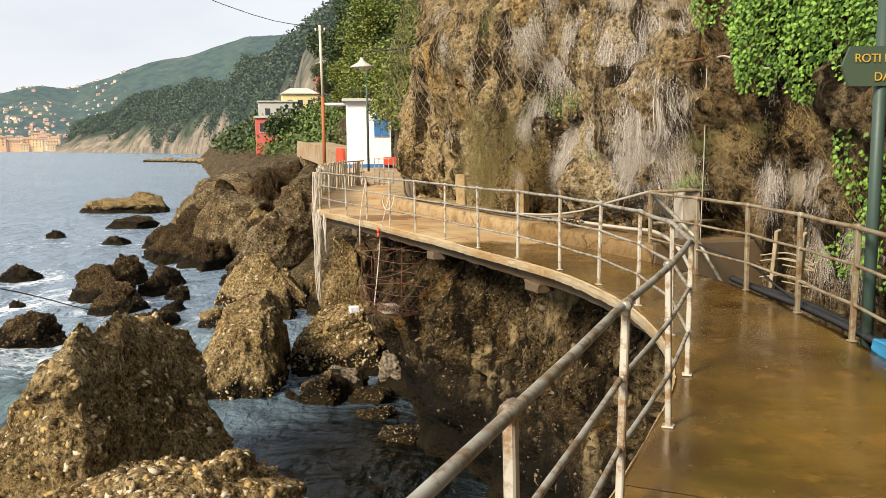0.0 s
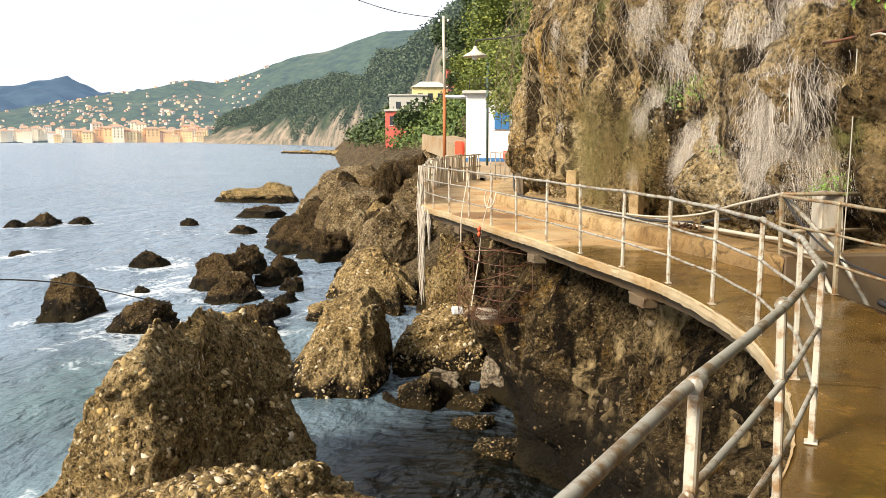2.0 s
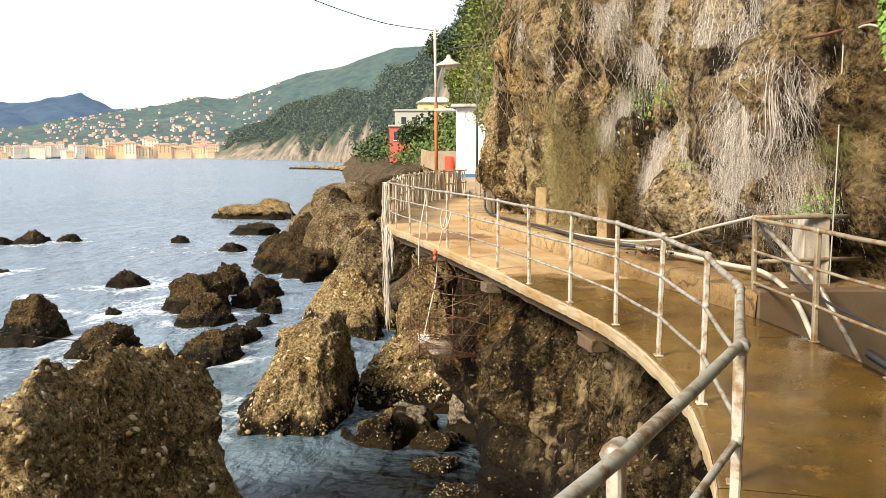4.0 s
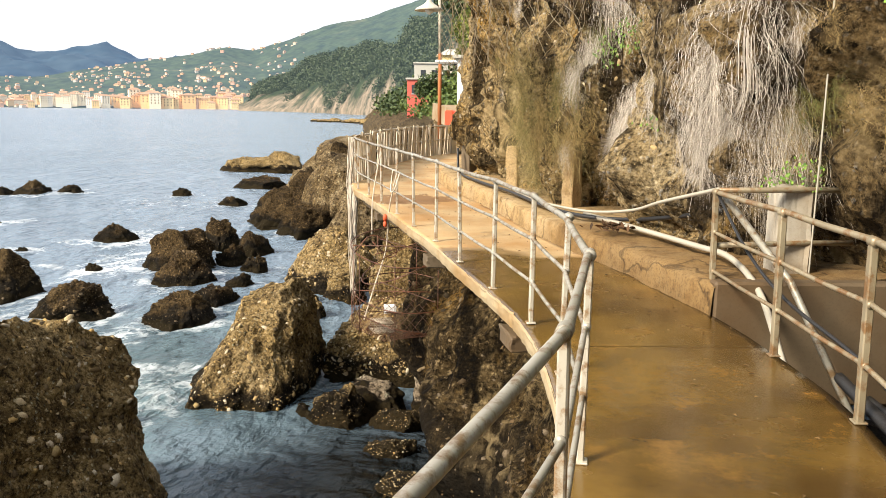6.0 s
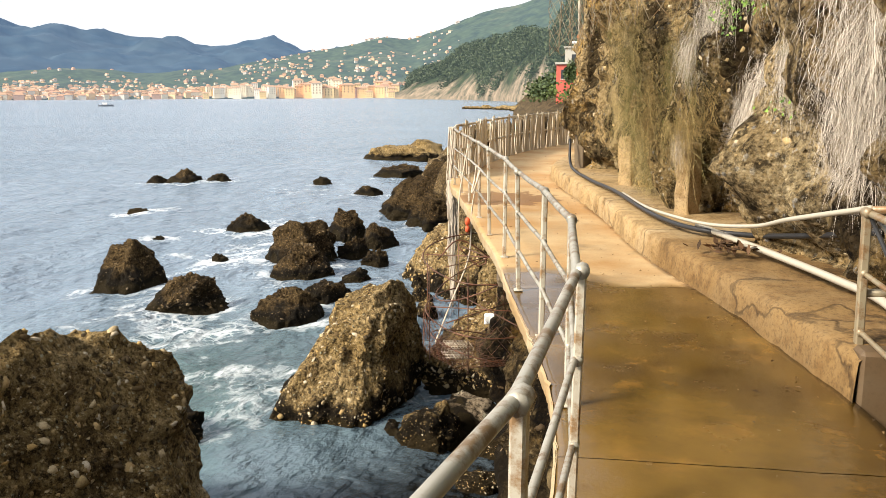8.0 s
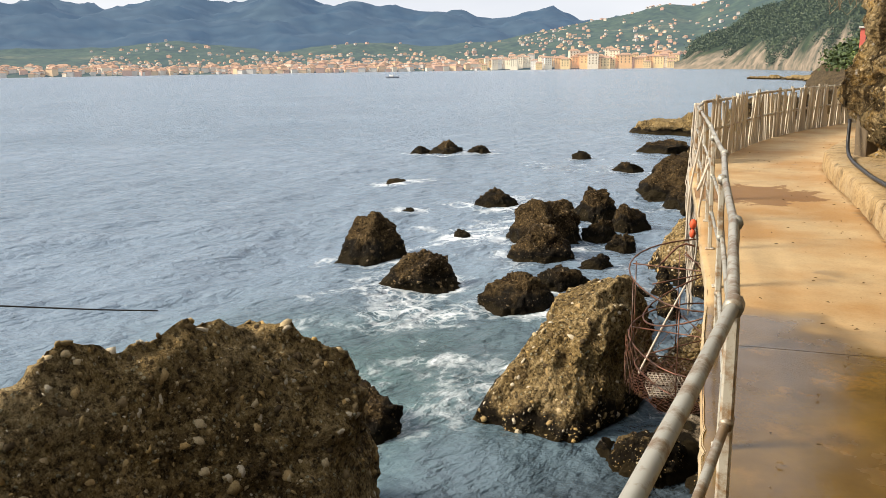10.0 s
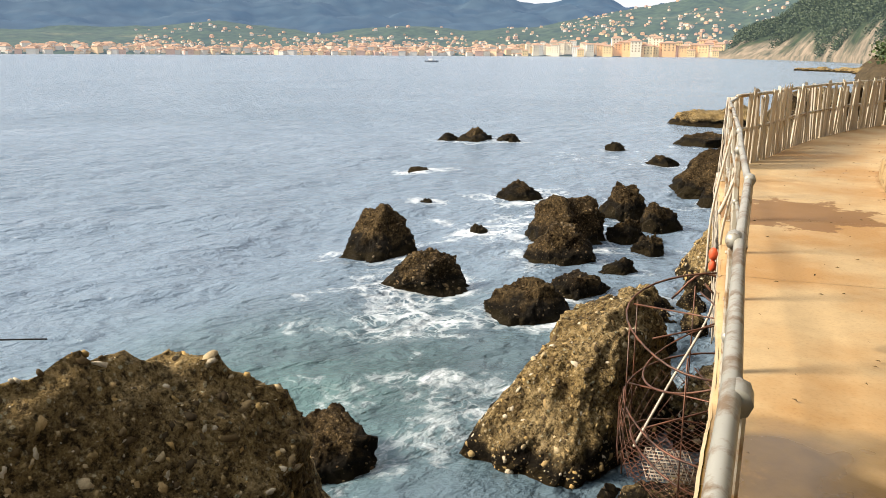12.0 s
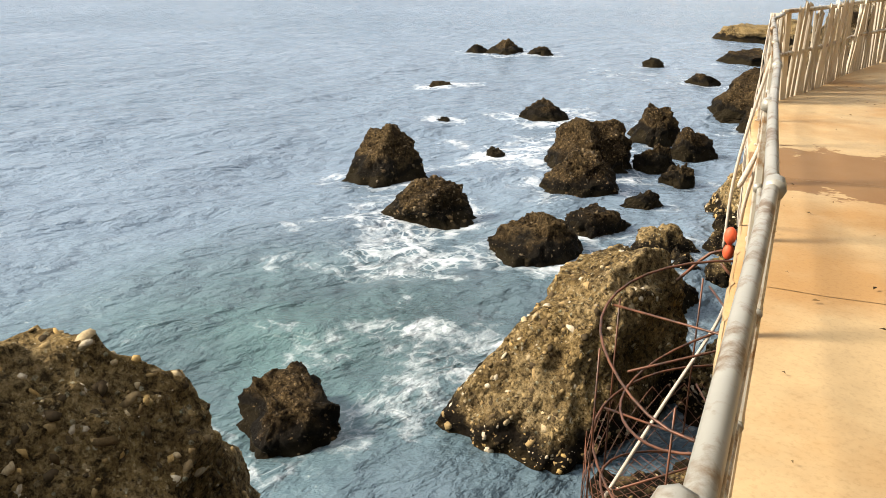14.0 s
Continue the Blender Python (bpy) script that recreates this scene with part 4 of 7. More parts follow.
pebbles(the_cliff, 12000, 0.008, 0.045, M_PEBBLE_TAN, lambda x, y, z: y > 13 and -0.2 < z < 6.5 and y < 21.5, 1)
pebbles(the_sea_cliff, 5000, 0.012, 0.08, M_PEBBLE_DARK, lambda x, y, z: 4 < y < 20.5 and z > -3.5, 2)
build_rocks()
for k, (az, d, r_) in enumerate(((28.6, 352, 2.6), (28.0, 345, 3.2), (27.3, 340, 4.0), (26.6, 335, 3.0), (26.0, 325, 4.5), (25.3, 318, 5.0), (24.6, 300, 6.0), (24.0, 280, 6.5), (23.6, 240, 5.0), (23.2, 200, 4.5))):
    rock("low dark reef rock off the point", (1.8 - d * math.sin(radians(az)), 1.2 + d * math.cos(radians(az))), r_, -4.4 + r_ * 0.42, base=-6, sub=3, seed=220 + k, ratio=0.6, mat=M_ROCK, taper=0.5, foam=0)
build_sea()



def shore_x(y):
    return float(np.interp(y, [0, 21, 60, 100, 340], [2, -6.4, -22, -43, -160]))


def ground_z(x, y):
    """Height of the bank: sea bed, rocky slope, road terrace, then the wooded hillside."""
    u = x - shore_x(y)
    z = -5.6 + 6.4 * (1 - math.exp(-max(0, u + 1.0) / (3.4 if y < 70 else 6.0))) + (max(0, u - 9) * (0.9 if y < 90 else 0.45) if y > 42 else max(0, u - 12) * 0.5)
    if y < 36:
        cap = -4.3 + max(0, y - 24) * 0.33
        z = min(z, cap + max(0, u - 9) * 0.5)
    z -= 1.5 * max(0.0, min(1.0, (66 - y) / 12)) * max(0.0, min(1.0, (9 - u) / 4))
    return z + (y - 40) * 0.006 * max(0, min(1, u / 6)) + fbm((x * 0.5, y * 0.5, 3), 4) * 0.45 * (1 if u < 6 else 0.3) + (1.3 * (0.3 - abs(noise.noise(Vector((x * 0.45, y * 0.45, 1))))) + 0.6 * (0.3 - abs(noise.noise(Vector((x * 1.1, y * 1.1, 4)))))) * max(0, min(1, (10 - u) / 4))


rows = []
for y in list(np.arange(20.5, 90, 0.5)) + list(np.arange(90, 340, 3)):
    rows.append([(x, y, ground_z(x, y)) for x in (shore_x(y) - 3 + (k / 119) ** 1.7 * (60 + (y - 20) * 0.3) for k in range(120))])
tagged(sheet(rows, "ground", M_BANK), "brown rocky bank rising from the sea to the road", "ground", kind="structure")

bank_rng = random.Random(17)
for k in range(34):
    y = bank_rng.uniform(40, 76)
    x = shore_x(y) + bank_rng.uniform(-0.5, 6.5)
    size = bank_rng.uniform(0.7, 1.7)
    top = ground_z(x, y) + size * bank_rng.uniform(0.35, 0.7)
    rock("brown boulder lying on the shore bank", (x, y), size, top, base=top - size * 1.6, sub=4, seed=300 + k, yaw=bank_rng.uniform(0, 180), ratio=bank_rng.uniform(0.7, 1.2),
         mat=bank_rng.choice([M_SHORE, M_SHORE, M_DARK]), taper=bank_rng.uniform(0.3, 0.6), foam=0)


# ---- distance: hills, town, headland ----
def lerp(table, a):
    return float(np.interp(a, [p[0] for p in table], [p[1] for p in table]))


def hill_paint(name, c1, c2, c3, scale, haze, haze_strength, cliffs=False):
    m, n, l, b = material(name, 0.95, 0.1)
    v = coords(n, "World")
    a = noise_tex(n, l, v, scale, 6, 0.6)
    p = noise_tex(n, l, v, scale * 0.22, 5, 0.6)
    cell = voronoi(n, l, v, scale * 2.2, "F1", "Distance")
    col = ramp(n, l, a, (0.34, c1), (0.56, c2), (0.72, c2))
    col = mix(n, l, ramp(n, l, p, (0.58, (0, 0, 0)), (0.68, (1, 1, 1))), col, c3)
    col = mix(n, l, 0.6, col, ramp(n, l, cell, (0.15, (1, 1, 1)), (0.75, (0.35, 0.38, 0.4))), "MULTIPLY")
    if cliffs:
        # bare rock along the sea and in scars
        sp = n.new("ShaderNodeSeparateXYZ")
        l.new(v, sp.inputs[0])
        up = n.new("ShaderNodeMath")
        up.operation = "MULTIPLY_ADD"
        l.new(noise_tex(n, l, v, 0.012, 6, 0.65), up.inputs[0])
        up.inputs[1].default_value = -95.0
        l.new(sp.outputs[2], up.inputs[2])
        mr = n.new("ShaderNodeMapRange")
        mr.inputs["From Min"].default_value, mr.inputs["From Max"].default_value = -27.0, -41.0
        l.new(up.outputs[0], mr.inputs["Value"])
        stone = ramp(n, l, noise_tex(n, l, v, 0.06, 7, 0.75), (0.36, (0.04, 0.045, 0.03)), (0.60, (0.26, 0.20, 0.14)))
        col = mix(n, l, mr.outputs["Result"], col, stone)
    l.new(col, b.inputs["Base Color"])
    # emission mimics air light of a backdrop more than half a kilometre off
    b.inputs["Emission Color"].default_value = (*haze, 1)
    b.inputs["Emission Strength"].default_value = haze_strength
    return m


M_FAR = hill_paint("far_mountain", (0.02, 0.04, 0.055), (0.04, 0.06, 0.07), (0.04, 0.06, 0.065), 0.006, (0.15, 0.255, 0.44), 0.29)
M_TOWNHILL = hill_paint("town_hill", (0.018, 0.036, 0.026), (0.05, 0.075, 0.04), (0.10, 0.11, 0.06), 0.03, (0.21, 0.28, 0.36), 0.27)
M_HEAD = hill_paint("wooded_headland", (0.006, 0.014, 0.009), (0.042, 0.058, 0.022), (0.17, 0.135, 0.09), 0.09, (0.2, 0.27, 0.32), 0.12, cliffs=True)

FAR_EL = [(20, 3.0), (37.7, 3.05), (40.4, 3.0), (41.9, 3.55), (44.2, 3.25), (47.9, 3.7), (50.9, 3.85), (54.5, 4.3), (57.3, 4.2), (59.4, 4.9), (62.1, 4.6), (64.3, 4.2), (65.8, 4.5), (72, 4.1), (85, 4.6), (110, 4.0)]
TOWN_EL = [(-20, 9), (10, 9), (19, 7.5), (22, 7.4), (25, 6.25), (28.4, 5.2), (32.8, 3.7), (34.6, 3.85), (37.1, 3.3), (40.5, 2.9), (45, 2.0), (50, 1.6), (55, 1.9), (60, 1.5), (66, 1.9), (75, 1.6), (100, 1.5)]
HEAD_EL = [(-40, 16), (0, 14), (10, 12), (15.6, 9.5), (18.2, 7.8), (20.7, 6.8), (23.1, 5.45), (25.4, 4.8), (28.4, 3.45), (30.6, 1.9), (32.5, 1.45), (33.5, 0.3)]
HEAD_FOOT = [(-40, 70), (0, 110), (14, 130), (18, 190), (21, 330), (24, 560), (27, 760), (30, 960), (33.5, 1150)]


def far_z(az, k):
    return lerp(FAR_EL, az) * k ** 0.8


def polar_hill(name, mat, az0, az1, steps, near, far, el, power, bump_m, seed, label, rows_n=34):
    rows = []
    for i in range(steps + 1):
        az = az0 + (az1 - az0) * i / steps
        d0, d1 = near(az), far(az)
        row = []
        for j in range(rows_n):
            k = j / (rows_n - 1)
            row.append(polar_point(az, d0, d1, k, el, power, bump_m, seed))
        rows.append(row)
    ob = sheet(rows, name, mat)
    return tagged(ob, label, "hill", kind="structure")


def polar_point(az, d0, d1, k, el, power, bump_m, seed):
    d = d0 + (d1 - d0) * k
    x, y = -d * math.sin(radians(az)), d * math.cos(radians(az))
    h = math.tan(radians(lerp(el, az))) * d1 * (min(1, k * 1.02) ** power)
    n_ = fbm((x / 260 + seed, y / 260, seed), 5) * bump_m * (0.15 + k) * (1.0 - 0.55 * k)
    n_ += fbm((x / 28, y / 28, seed + 5), 3) * bump_m * 0.05
    return (x, y, SEA - 1 + max(0.0, h + (n_ if k > 0.02 else 0)))


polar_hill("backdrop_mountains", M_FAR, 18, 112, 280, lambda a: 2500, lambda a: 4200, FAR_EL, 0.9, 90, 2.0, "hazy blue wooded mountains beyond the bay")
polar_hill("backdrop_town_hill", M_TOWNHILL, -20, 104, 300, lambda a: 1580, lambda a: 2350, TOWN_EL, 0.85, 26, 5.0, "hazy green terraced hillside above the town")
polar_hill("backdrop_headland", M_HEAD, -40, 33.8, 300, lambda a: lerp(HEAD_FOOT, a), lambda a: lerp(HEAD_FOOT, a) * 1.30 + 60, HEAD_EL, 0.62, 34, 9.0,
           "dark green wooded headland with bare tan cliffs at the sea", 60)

# house paints
def plaster(name, c):
    m, n, l, b = material(name, 0.9, 0.2)
    v = coords(n, "Object")
    col = ramp(n, l, noise_tex(n, l, v, 0.35, 4), (0.3, tuple(k * 0.8 for k in c)), (0.7, c))
    info = n.new("ShaderNodeObjectInfo")
    col = mix(n, l, 0.3, col, ramp(n, l, info.outputs["Random"], (0.0, (0.62, 0.5, 0.42)), (0.5, (1, 1, 1)), (1.0, (1, 0.85, 0.6))), "MULTIPLY")
    l.new(col, b.inputs["Base Color"])
    # grey glow painted in as air light over more than a kilometre of bay
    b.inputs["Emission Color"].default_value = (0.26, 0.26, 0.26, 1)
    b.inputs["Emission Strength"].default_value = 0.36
    return m


TOWN_PAINT = [plaster("ochre_plaster", (0.80, 0.58, 0.28)), plaster("orange_plaster", (0.80, 0.47, 0.21)), plaster("cream_plaster", (0.80, 0.71, 0.54)),
              plaster("rose_plaster", (0.68, 0.42, 0.32)), plaster("white_plaster", (0.7, 0.68, 0.62))]
M_TILE = simple("terracotta_tile", (0.34, 0.21, 0.15), (0.42, 0.28, 0.2), 1.0, 0.9)
# window colour paled from dark glass, as distance softens it
M_FAR_WINDOW = simple("pale_far_window", (0.22, 0.17, 0.12), (0.30, 0.24, 0.17), 2, 0.8)
M_GLASS_DARK = simple("window_dark", (0.03, 0.035, 0.04), (0.05, 0.055, 0.06), 2, 0.2, spec=0.6)


def house_mesh(w, d, h, roof):
    """Walls and a hipped roof."""
    V = [(-w / 2, -d / 2, -6), (w / 2, -d / 2, -6), (w / 2, d / 2, -6), (-w / 2, d / 2, -6), (-w / 2, -d / 2, h), (w / 2, -d / 2, h), (w / 2, d / 2, h), (-w / 2, d / 2, h)]
    F = [(0, 1, 5, 4), (1, 2, 6, 5), (2, 3, 7, 6), (3, 0, 4, 7), (4, 5, 6, 7)]
    o = 0.06 * w
    R = [(-w / 2 - o, -d / 2 - o, h), (w / 2 + o, -d / 2 - o, h), (w / 2 + o, d / 2 + o, h), (-w / 2 - o, d / 2 + o, h), (-w * 0.25, 0, h + roof), (w * 0.25, 0, h + roof)]
    RF = [(0, 1, 5, 4), (1, 2, 5), (2, 3, 4, 5), (3, 0, 4), (3, 2, 1, 0)]
    return V, F, R, RF


house_rng = random.Random(11)
HOUSE_KINDS = []
for k in range(5):
    w, d, h = house_rng.uniform(12, 20), house_rng.uniform(10, 13), (13, 17, 21, 15, 19)[k]
    V, F, R, RF = house_mesh(w, d, h, 3.0)
    me_w = bpy.data.meshes.new("house_wall")
    me_w.from_pydata(V, [], F)
    me_r = bpy.data.meshes.new("house_roof")
    me_r.from_pydata(R, [], RF)
    me_r.materials.append(M_TILE)
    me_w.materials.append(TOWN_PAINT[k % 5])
    HOUSE_KINDS.append((me_w, me_r))


bm = box_bm(-0.75, 0.75, -0.12, 0.12, 0, 2.2, 0)
WINDOW_MESH = bpy.data.meshes.new("window")
bm.to_mesh(WINDOW_MESH)
bm.free()
WINDOW_MESH.materials.append(M_FAR_WINDOW)


def town_house(x, y, z, yaw, k, s):
    ob = thing("town_house", "tall seafront town house, plastered in warm colours, with a tiled roof", "house", group="seafront houses")
    ob.matrix_basis = pose(x, y, z, 0, 0, yaw) @ Matrix.Scale(s, 4)
    for name, me in zip(("wall", "roof"), HOUSE_KINDS[k]):
        new(name, me).parent = ob
    V = HOUSE_KINDS[k][0].vertices
    w, d, h = V[1].co.x * 2, V[2].co.y * 2, V[4].co.z
    for col in (-0.3, 0.0, 0.3):
        for row in range(3 if h < 18 else 4):
            win = new("window", WINDOW_MESH)
            win.parent = ob
            win.location = (col * w, -d / 2 - 0.05, h - 3.6 - row * 4.0)


def town_ground(az, d):
    k = max(0, (d - 1580) / (2350 - 1580))
    return polar_point(az, 1580, 2350, k, TOWN_EL, 0.85, 26, 5.0)


for i in range(64):
    az = 33.9 + 12.5 * (i / 63) ** 1.15 + house_rng.uniform(-0.08, 0.08)
    d = 1560 + house_rng.uniform(0, 40) + (30 if i % 3 == 0 else 0)
    x, y = -d * math.sin(radians(az)), d * math.cos(radians(az))
    tall = 1.0 if az < 41 else 0.72
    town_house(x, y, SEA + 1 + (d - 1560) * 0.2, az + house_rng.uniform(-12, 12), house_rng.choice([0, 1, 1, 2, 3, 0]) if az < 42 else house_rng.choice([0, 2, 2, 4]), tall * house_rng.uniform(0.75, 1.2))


# duller copies of the town plasters, toned down for distance haze
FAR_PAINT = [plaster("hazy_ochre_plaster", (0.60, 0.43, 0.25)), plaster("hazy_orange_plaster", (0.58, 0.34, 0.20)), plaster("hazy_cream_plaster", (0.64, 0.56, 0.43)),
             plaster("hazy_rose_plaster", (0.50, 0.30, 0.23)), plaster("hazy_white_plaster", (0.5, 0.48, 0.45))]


def scatter_houses(name, label, count, draw, paints):
    """Villages on the slopes, too many and too far to count: one mesh for each paint."""
    packs = {}
    for _ in range(count):
        x, y, z, s, p = draw()
        V, F, R, RF = house_mesh(10 * s, 8 * s, 7 * s, 2.2 * s)
        a = house_rng.uniform(0, 6.28)
        for verts, faces, key in ((V, F, p), (R, RF, -1)):
            pv, pf = packs.setdefault(key, ([], []))
            o = len(pv)
            pv += [(x + v[0] * math.cos(a) - v[1] * math.sin(a), y + v[0] * math.sin(a) + v[1] * math.cos(a), z + v[2]) for v in verts]
            pf += [tuple(q + o for q in f_) for f_ in faces]
    root = thing(name, label, "village", kind="stuff")
    for key, (pv, pf) in packs.items():
        link_mesh("roofs" if key < 0 else "walls", pv, pf, M_TILE if key < 0 else paints[key], root, smooth=False)


def draw_slope():
    az = 29.5 + house_rng.random() ** 0.9 * 42
    dens = 1.0 if az < 44 else 0.45
    d = 1590 + min(house_rng.expovariate(1 / (300 * dens)), 730)
    x, y, z = town_ground(az, d)
    return x, y, z - 1.5, house_rng.uniform(0.3, 0.85), house_rng.choice([0, 1, 2, 2, 3, 4, 4])


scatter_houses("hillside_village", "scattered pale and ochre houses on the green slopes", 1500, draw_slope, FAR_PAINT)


def draw_coast():
    az = 45 + house_rng.random() * 42
    d = 1575 + house_rng.random() * 110
    x, y, z = town_ground(az, max(d, 1581))
    return x, y, max(SEA, z) - 2, house_rng.uniform(0.8, 1.6), house_rng.choice([0, 2, 3, 4, 4])


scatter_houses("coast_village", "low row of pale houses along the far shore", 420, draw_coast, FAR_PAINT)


def draw_ridge():
    az = house_rng.uniform(26.5, 31)
    d = house_rng.uniform(1750, 1980)
    x, y, z = town_ground(az, d)
    return x, y, z, house_rng.uniform(0.5, 1.0), house_rng.choice([2, 4, 4, 3])


scatter_houses("ridge_village", "white and ochre houses near the top of the green hill", 14, draw_ridge, FAR_PAINT)


# ---- trees ----
def leaf_paint(name, c1, c2):
    m, n, l, b = material(name, 0.6, 0.35)
    g = n.new("ShaderNodeNewGeometry")
    l.new(ramp(n, l, g.outputs["Random Per Island"], (0.0, c1), (1.0, c2)), b.inputs["Base Color"])
    return m


M_LEAF = leaf_paint("tree_leaf", (0.035, 0.065, 0.015), (0.14, 0.19, 0.04))
M_LEAF_YELLOW = leaf_paint("yellow_green_leaf", (0.045, 0.075, 0.014), (0.22, 0.24, 0.04))
M_LEAF_DARK = leaf_paint("dark_leaf", (0.022, 0.042, 0.016), (0.08, 0.11, 0.03))
M_BARK = simple("bark", (0.06, 0.045, 0.03), (0.12, 0.09, 0.06), 8, 0.9, bumpy=0.6)


def leaf_cloud(rng, centres, leaf, per):
    V, F = [], []
    for c, r in centres:
        for _ in range(per):
            d = Vector((rng.gauss(0, 1), rng.gauss(0, 1), rng.gauss(0, 0.75))).normalized() * r * rng.random() ** 0.45
            p = Vector(c) + d
            u = Vector((rng.gauss(0, 1), rng.gauss(0, 1), rng.gauss(0, 0.6))).normalized() * leaf * rng.uniform(0.6, 1.3)
            w = u.cross(Vector((rng.gauss(0, 1), rng.gauss(0, 1), rng.gauss(0, 1)))).normalized() * leaf * 0.55
            o = len(V)
            V += [p - u, p + w * 0.9, p + u, p - w * 0.9]
            F.append((o, o + 1, o + 2, o + 3))
    return V, F


def tree(seed, height, mat, label, leaf=0.075, per=1000):
    rng = random.Random(seed)
    root = thing("tree", label, "tree", group="trees on the slope")
    lines = [[(0, 0, -0.5), (0.1, 0.05, height * 0.3), (0.05 - 0.2, 0.1, height * 0.62)]]
    v, f = tube_data(smooth_line(lines[0], 0.4), height * 0.035, 7, 0.5)
    link_mesh("trunk", v, f, M_BARK, root)
    centres = []
    limbs = []
    for k in range(9):
        a = rng.uniform(0, 6.28)
        h0 = height * rng.uniform(0.3, 0.6)
        e = Vector((math.cos(a) * height * rng.uniform(0.12, 0.34), math.sin(a) * height * rng.uniform(0.12, 0.34), h0 + height * rng.uniform(0.1, 0.36)))
        limbs.append([(0, 0, h0), e * 0.5 + Vector((0, 0, h0 * 0.55)), e])
        centres.append((e, height * rng.uniform(0.10, 0.19)))
        centres.append((e + Vector((rng.uniform(-1, 1), rng.uniform(-1, 1), rng.uniform(-0.3, 1))) * height * 0.1, height * rng.uniform(0.08, 0.14)))
    tubes("limbs", limbs, height * 0.011, M_BARK, root)
    V, F = leaf_cloud(rng, centres, leaf * height / 7, per)
    link_mesh("crown", V, F, mat, root, smooth=False)
    return root


TREES = [tree(1, 7, M_LEAF, "dark green tree with a ragged crown on the slope"), tree(2, 8, M_LEAF_YELLOW, "yellow-green tree beside the cliff"), tree(3, 9, M_LEAF_DARK, "tall dark evergreen tree on the slope")]
tree_rng = random.Random(21)
homes = [(-4.0, 48.5, 0), (-4.4, 34.0, 1), (-5.0, 53.0, 0)]
for k in range(3):
    x, y, _ = homes[k]
    TREES[k].matrix_basis = pose(x, y, ground_z(x, y) - 0.3, 0, 0, 40 * k)
for k in range(60):
    y = tree_rng.uniform(46, 150)
    x = -6.4 - (y - 21) * 0.40 + tree_rng.uniform(13, 34)
    copy_thing(TREES[tree_rng.choice([0, 0, 1, 2, 2])], pose(x, y, ground_z(x, y) - 0.3, 0, 0, tree_rng.uniform(0, 360)) @ Matrix.Scale(tree_rng.uniform(0.7, 1.3), 4))
for k in range(22):
    az, d = tree_rng.uniform(9.5, 13.6), tree_rng.uniform(44, 62)
    x, y = 1.5 - d * math.sin(radians(az)), -0.45 + d * math.cos(radians(az))
    copy_thing(TREES[tree_rng.choice([0, 1, 1, 2])], pose(x, y, ground_z(x, y) - 0.3, 0, 0, tree_rng.uniform(0, 360)) @ Matrix.Scale(tree_rng.uniform(0.8, 1.25), 4))


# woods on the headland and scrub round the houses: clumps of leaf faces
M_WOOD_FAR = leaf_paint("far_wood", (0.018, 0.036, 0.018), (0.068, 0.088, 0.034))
# bluish glow put in as haze over the headland woods
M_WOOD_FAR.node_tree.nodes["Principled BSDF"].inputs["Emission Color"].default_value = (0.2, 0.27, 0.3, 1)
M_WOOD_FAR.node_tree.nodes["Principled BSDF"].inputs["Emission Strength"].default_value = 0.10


def clumps(name, label, mat, count, draw, seed, faces=16, size=0.36):
    rng = random.Random(seed)
    V, F = [], []
    for _ in range(count):
        x, y, z, r = draw(rng)
        for _k in range(faces):
            p = Vector((x, y, z)) + Vector((rng.gauss(0, 0.5), rng.gauss(0, 0.5), rng.uniform(0.0, 1.0))) * r
            u = Vector((rng.gauss(0, 1), rng.gauss(0, 1), rng.gauss(0, 0.7))).normalized() * r * size
            w = u.cross(Vector((rng.gauss(0, 1), rng.gauss(0, 1), rng.gauss(0, 1)))).normalized() * r * size * 0.75
            o = len(V)
            V += [p - u, p + w, p + u * 0.8, p - w * 1.1]
            F.append((o, o + 1, o + 2, o + 3))
    return tagged(link_mesh(name, V, F, mat, None, smooth=False), label, "woods", kind="stuff")


def draw_head(rng):
    while True:
        az = 11 + 22 * rng.random()
        k = rng.random() ** 0.9
        d0 = lerp(HEAD_FOOT, az)
        p = polar_point(az, d0, d0 * 1.30 + 60, k, HEAD_EL, 0.62, 34, 9.0)
        bare = fbm((p[0] / 60, p[1] / 60, 4), 3)
        if p[2] > 21 + 60 * bare + 0.012 * d0 and bare < 0.25:
            return p[0], p[1], p[2] - 1.0, rng.uniform(2.6, 5.2) * (0.5 + d0 / 900)


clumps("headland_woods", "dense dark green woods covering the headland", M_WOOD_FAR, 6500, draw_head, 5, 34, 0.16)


def draw_scrub(rng):
    y = rng.uniform(75, 185)
    x = shore_x(y) + rng.uniform(9, 40)
    return x, y, ground_z(x, y) - 0.3, rng.uniform(1.0, 2.6)


clumps("hillside_scrub", "green scrub and bushes round the shore houses", M_LEAF, 420, draw_scrub, 6, 90, 0.12)


def draw_far_scrub(rng):
    y = rng.uniform(150, 335)
    x = shore_x(y) + rng.uniform(7, 110)
    return x, y, ground_z(x, y) - 0.4, rng.uniform(2.0, 4.5)


clumps("hillside_woods", "dark green trees on the slope behind the shore houses", M_LEAF_DARK, 800, draw_far_scrub, 16, 60, 0.13)


def draw_near_scrub(rng):
    y = rng.uniform(42, 75)
    x = shore_x(y) + rng.uniform(8.0, 17)
    return x, y, ground_z(x, y) - 0.2, rng.uniform(0.5, 1.1)


clumps("roadside_scrub", "low green scrub beside the road", M_LEAF_YELLOW, 80, draw_near_scrub, 7, 90, 0.12)


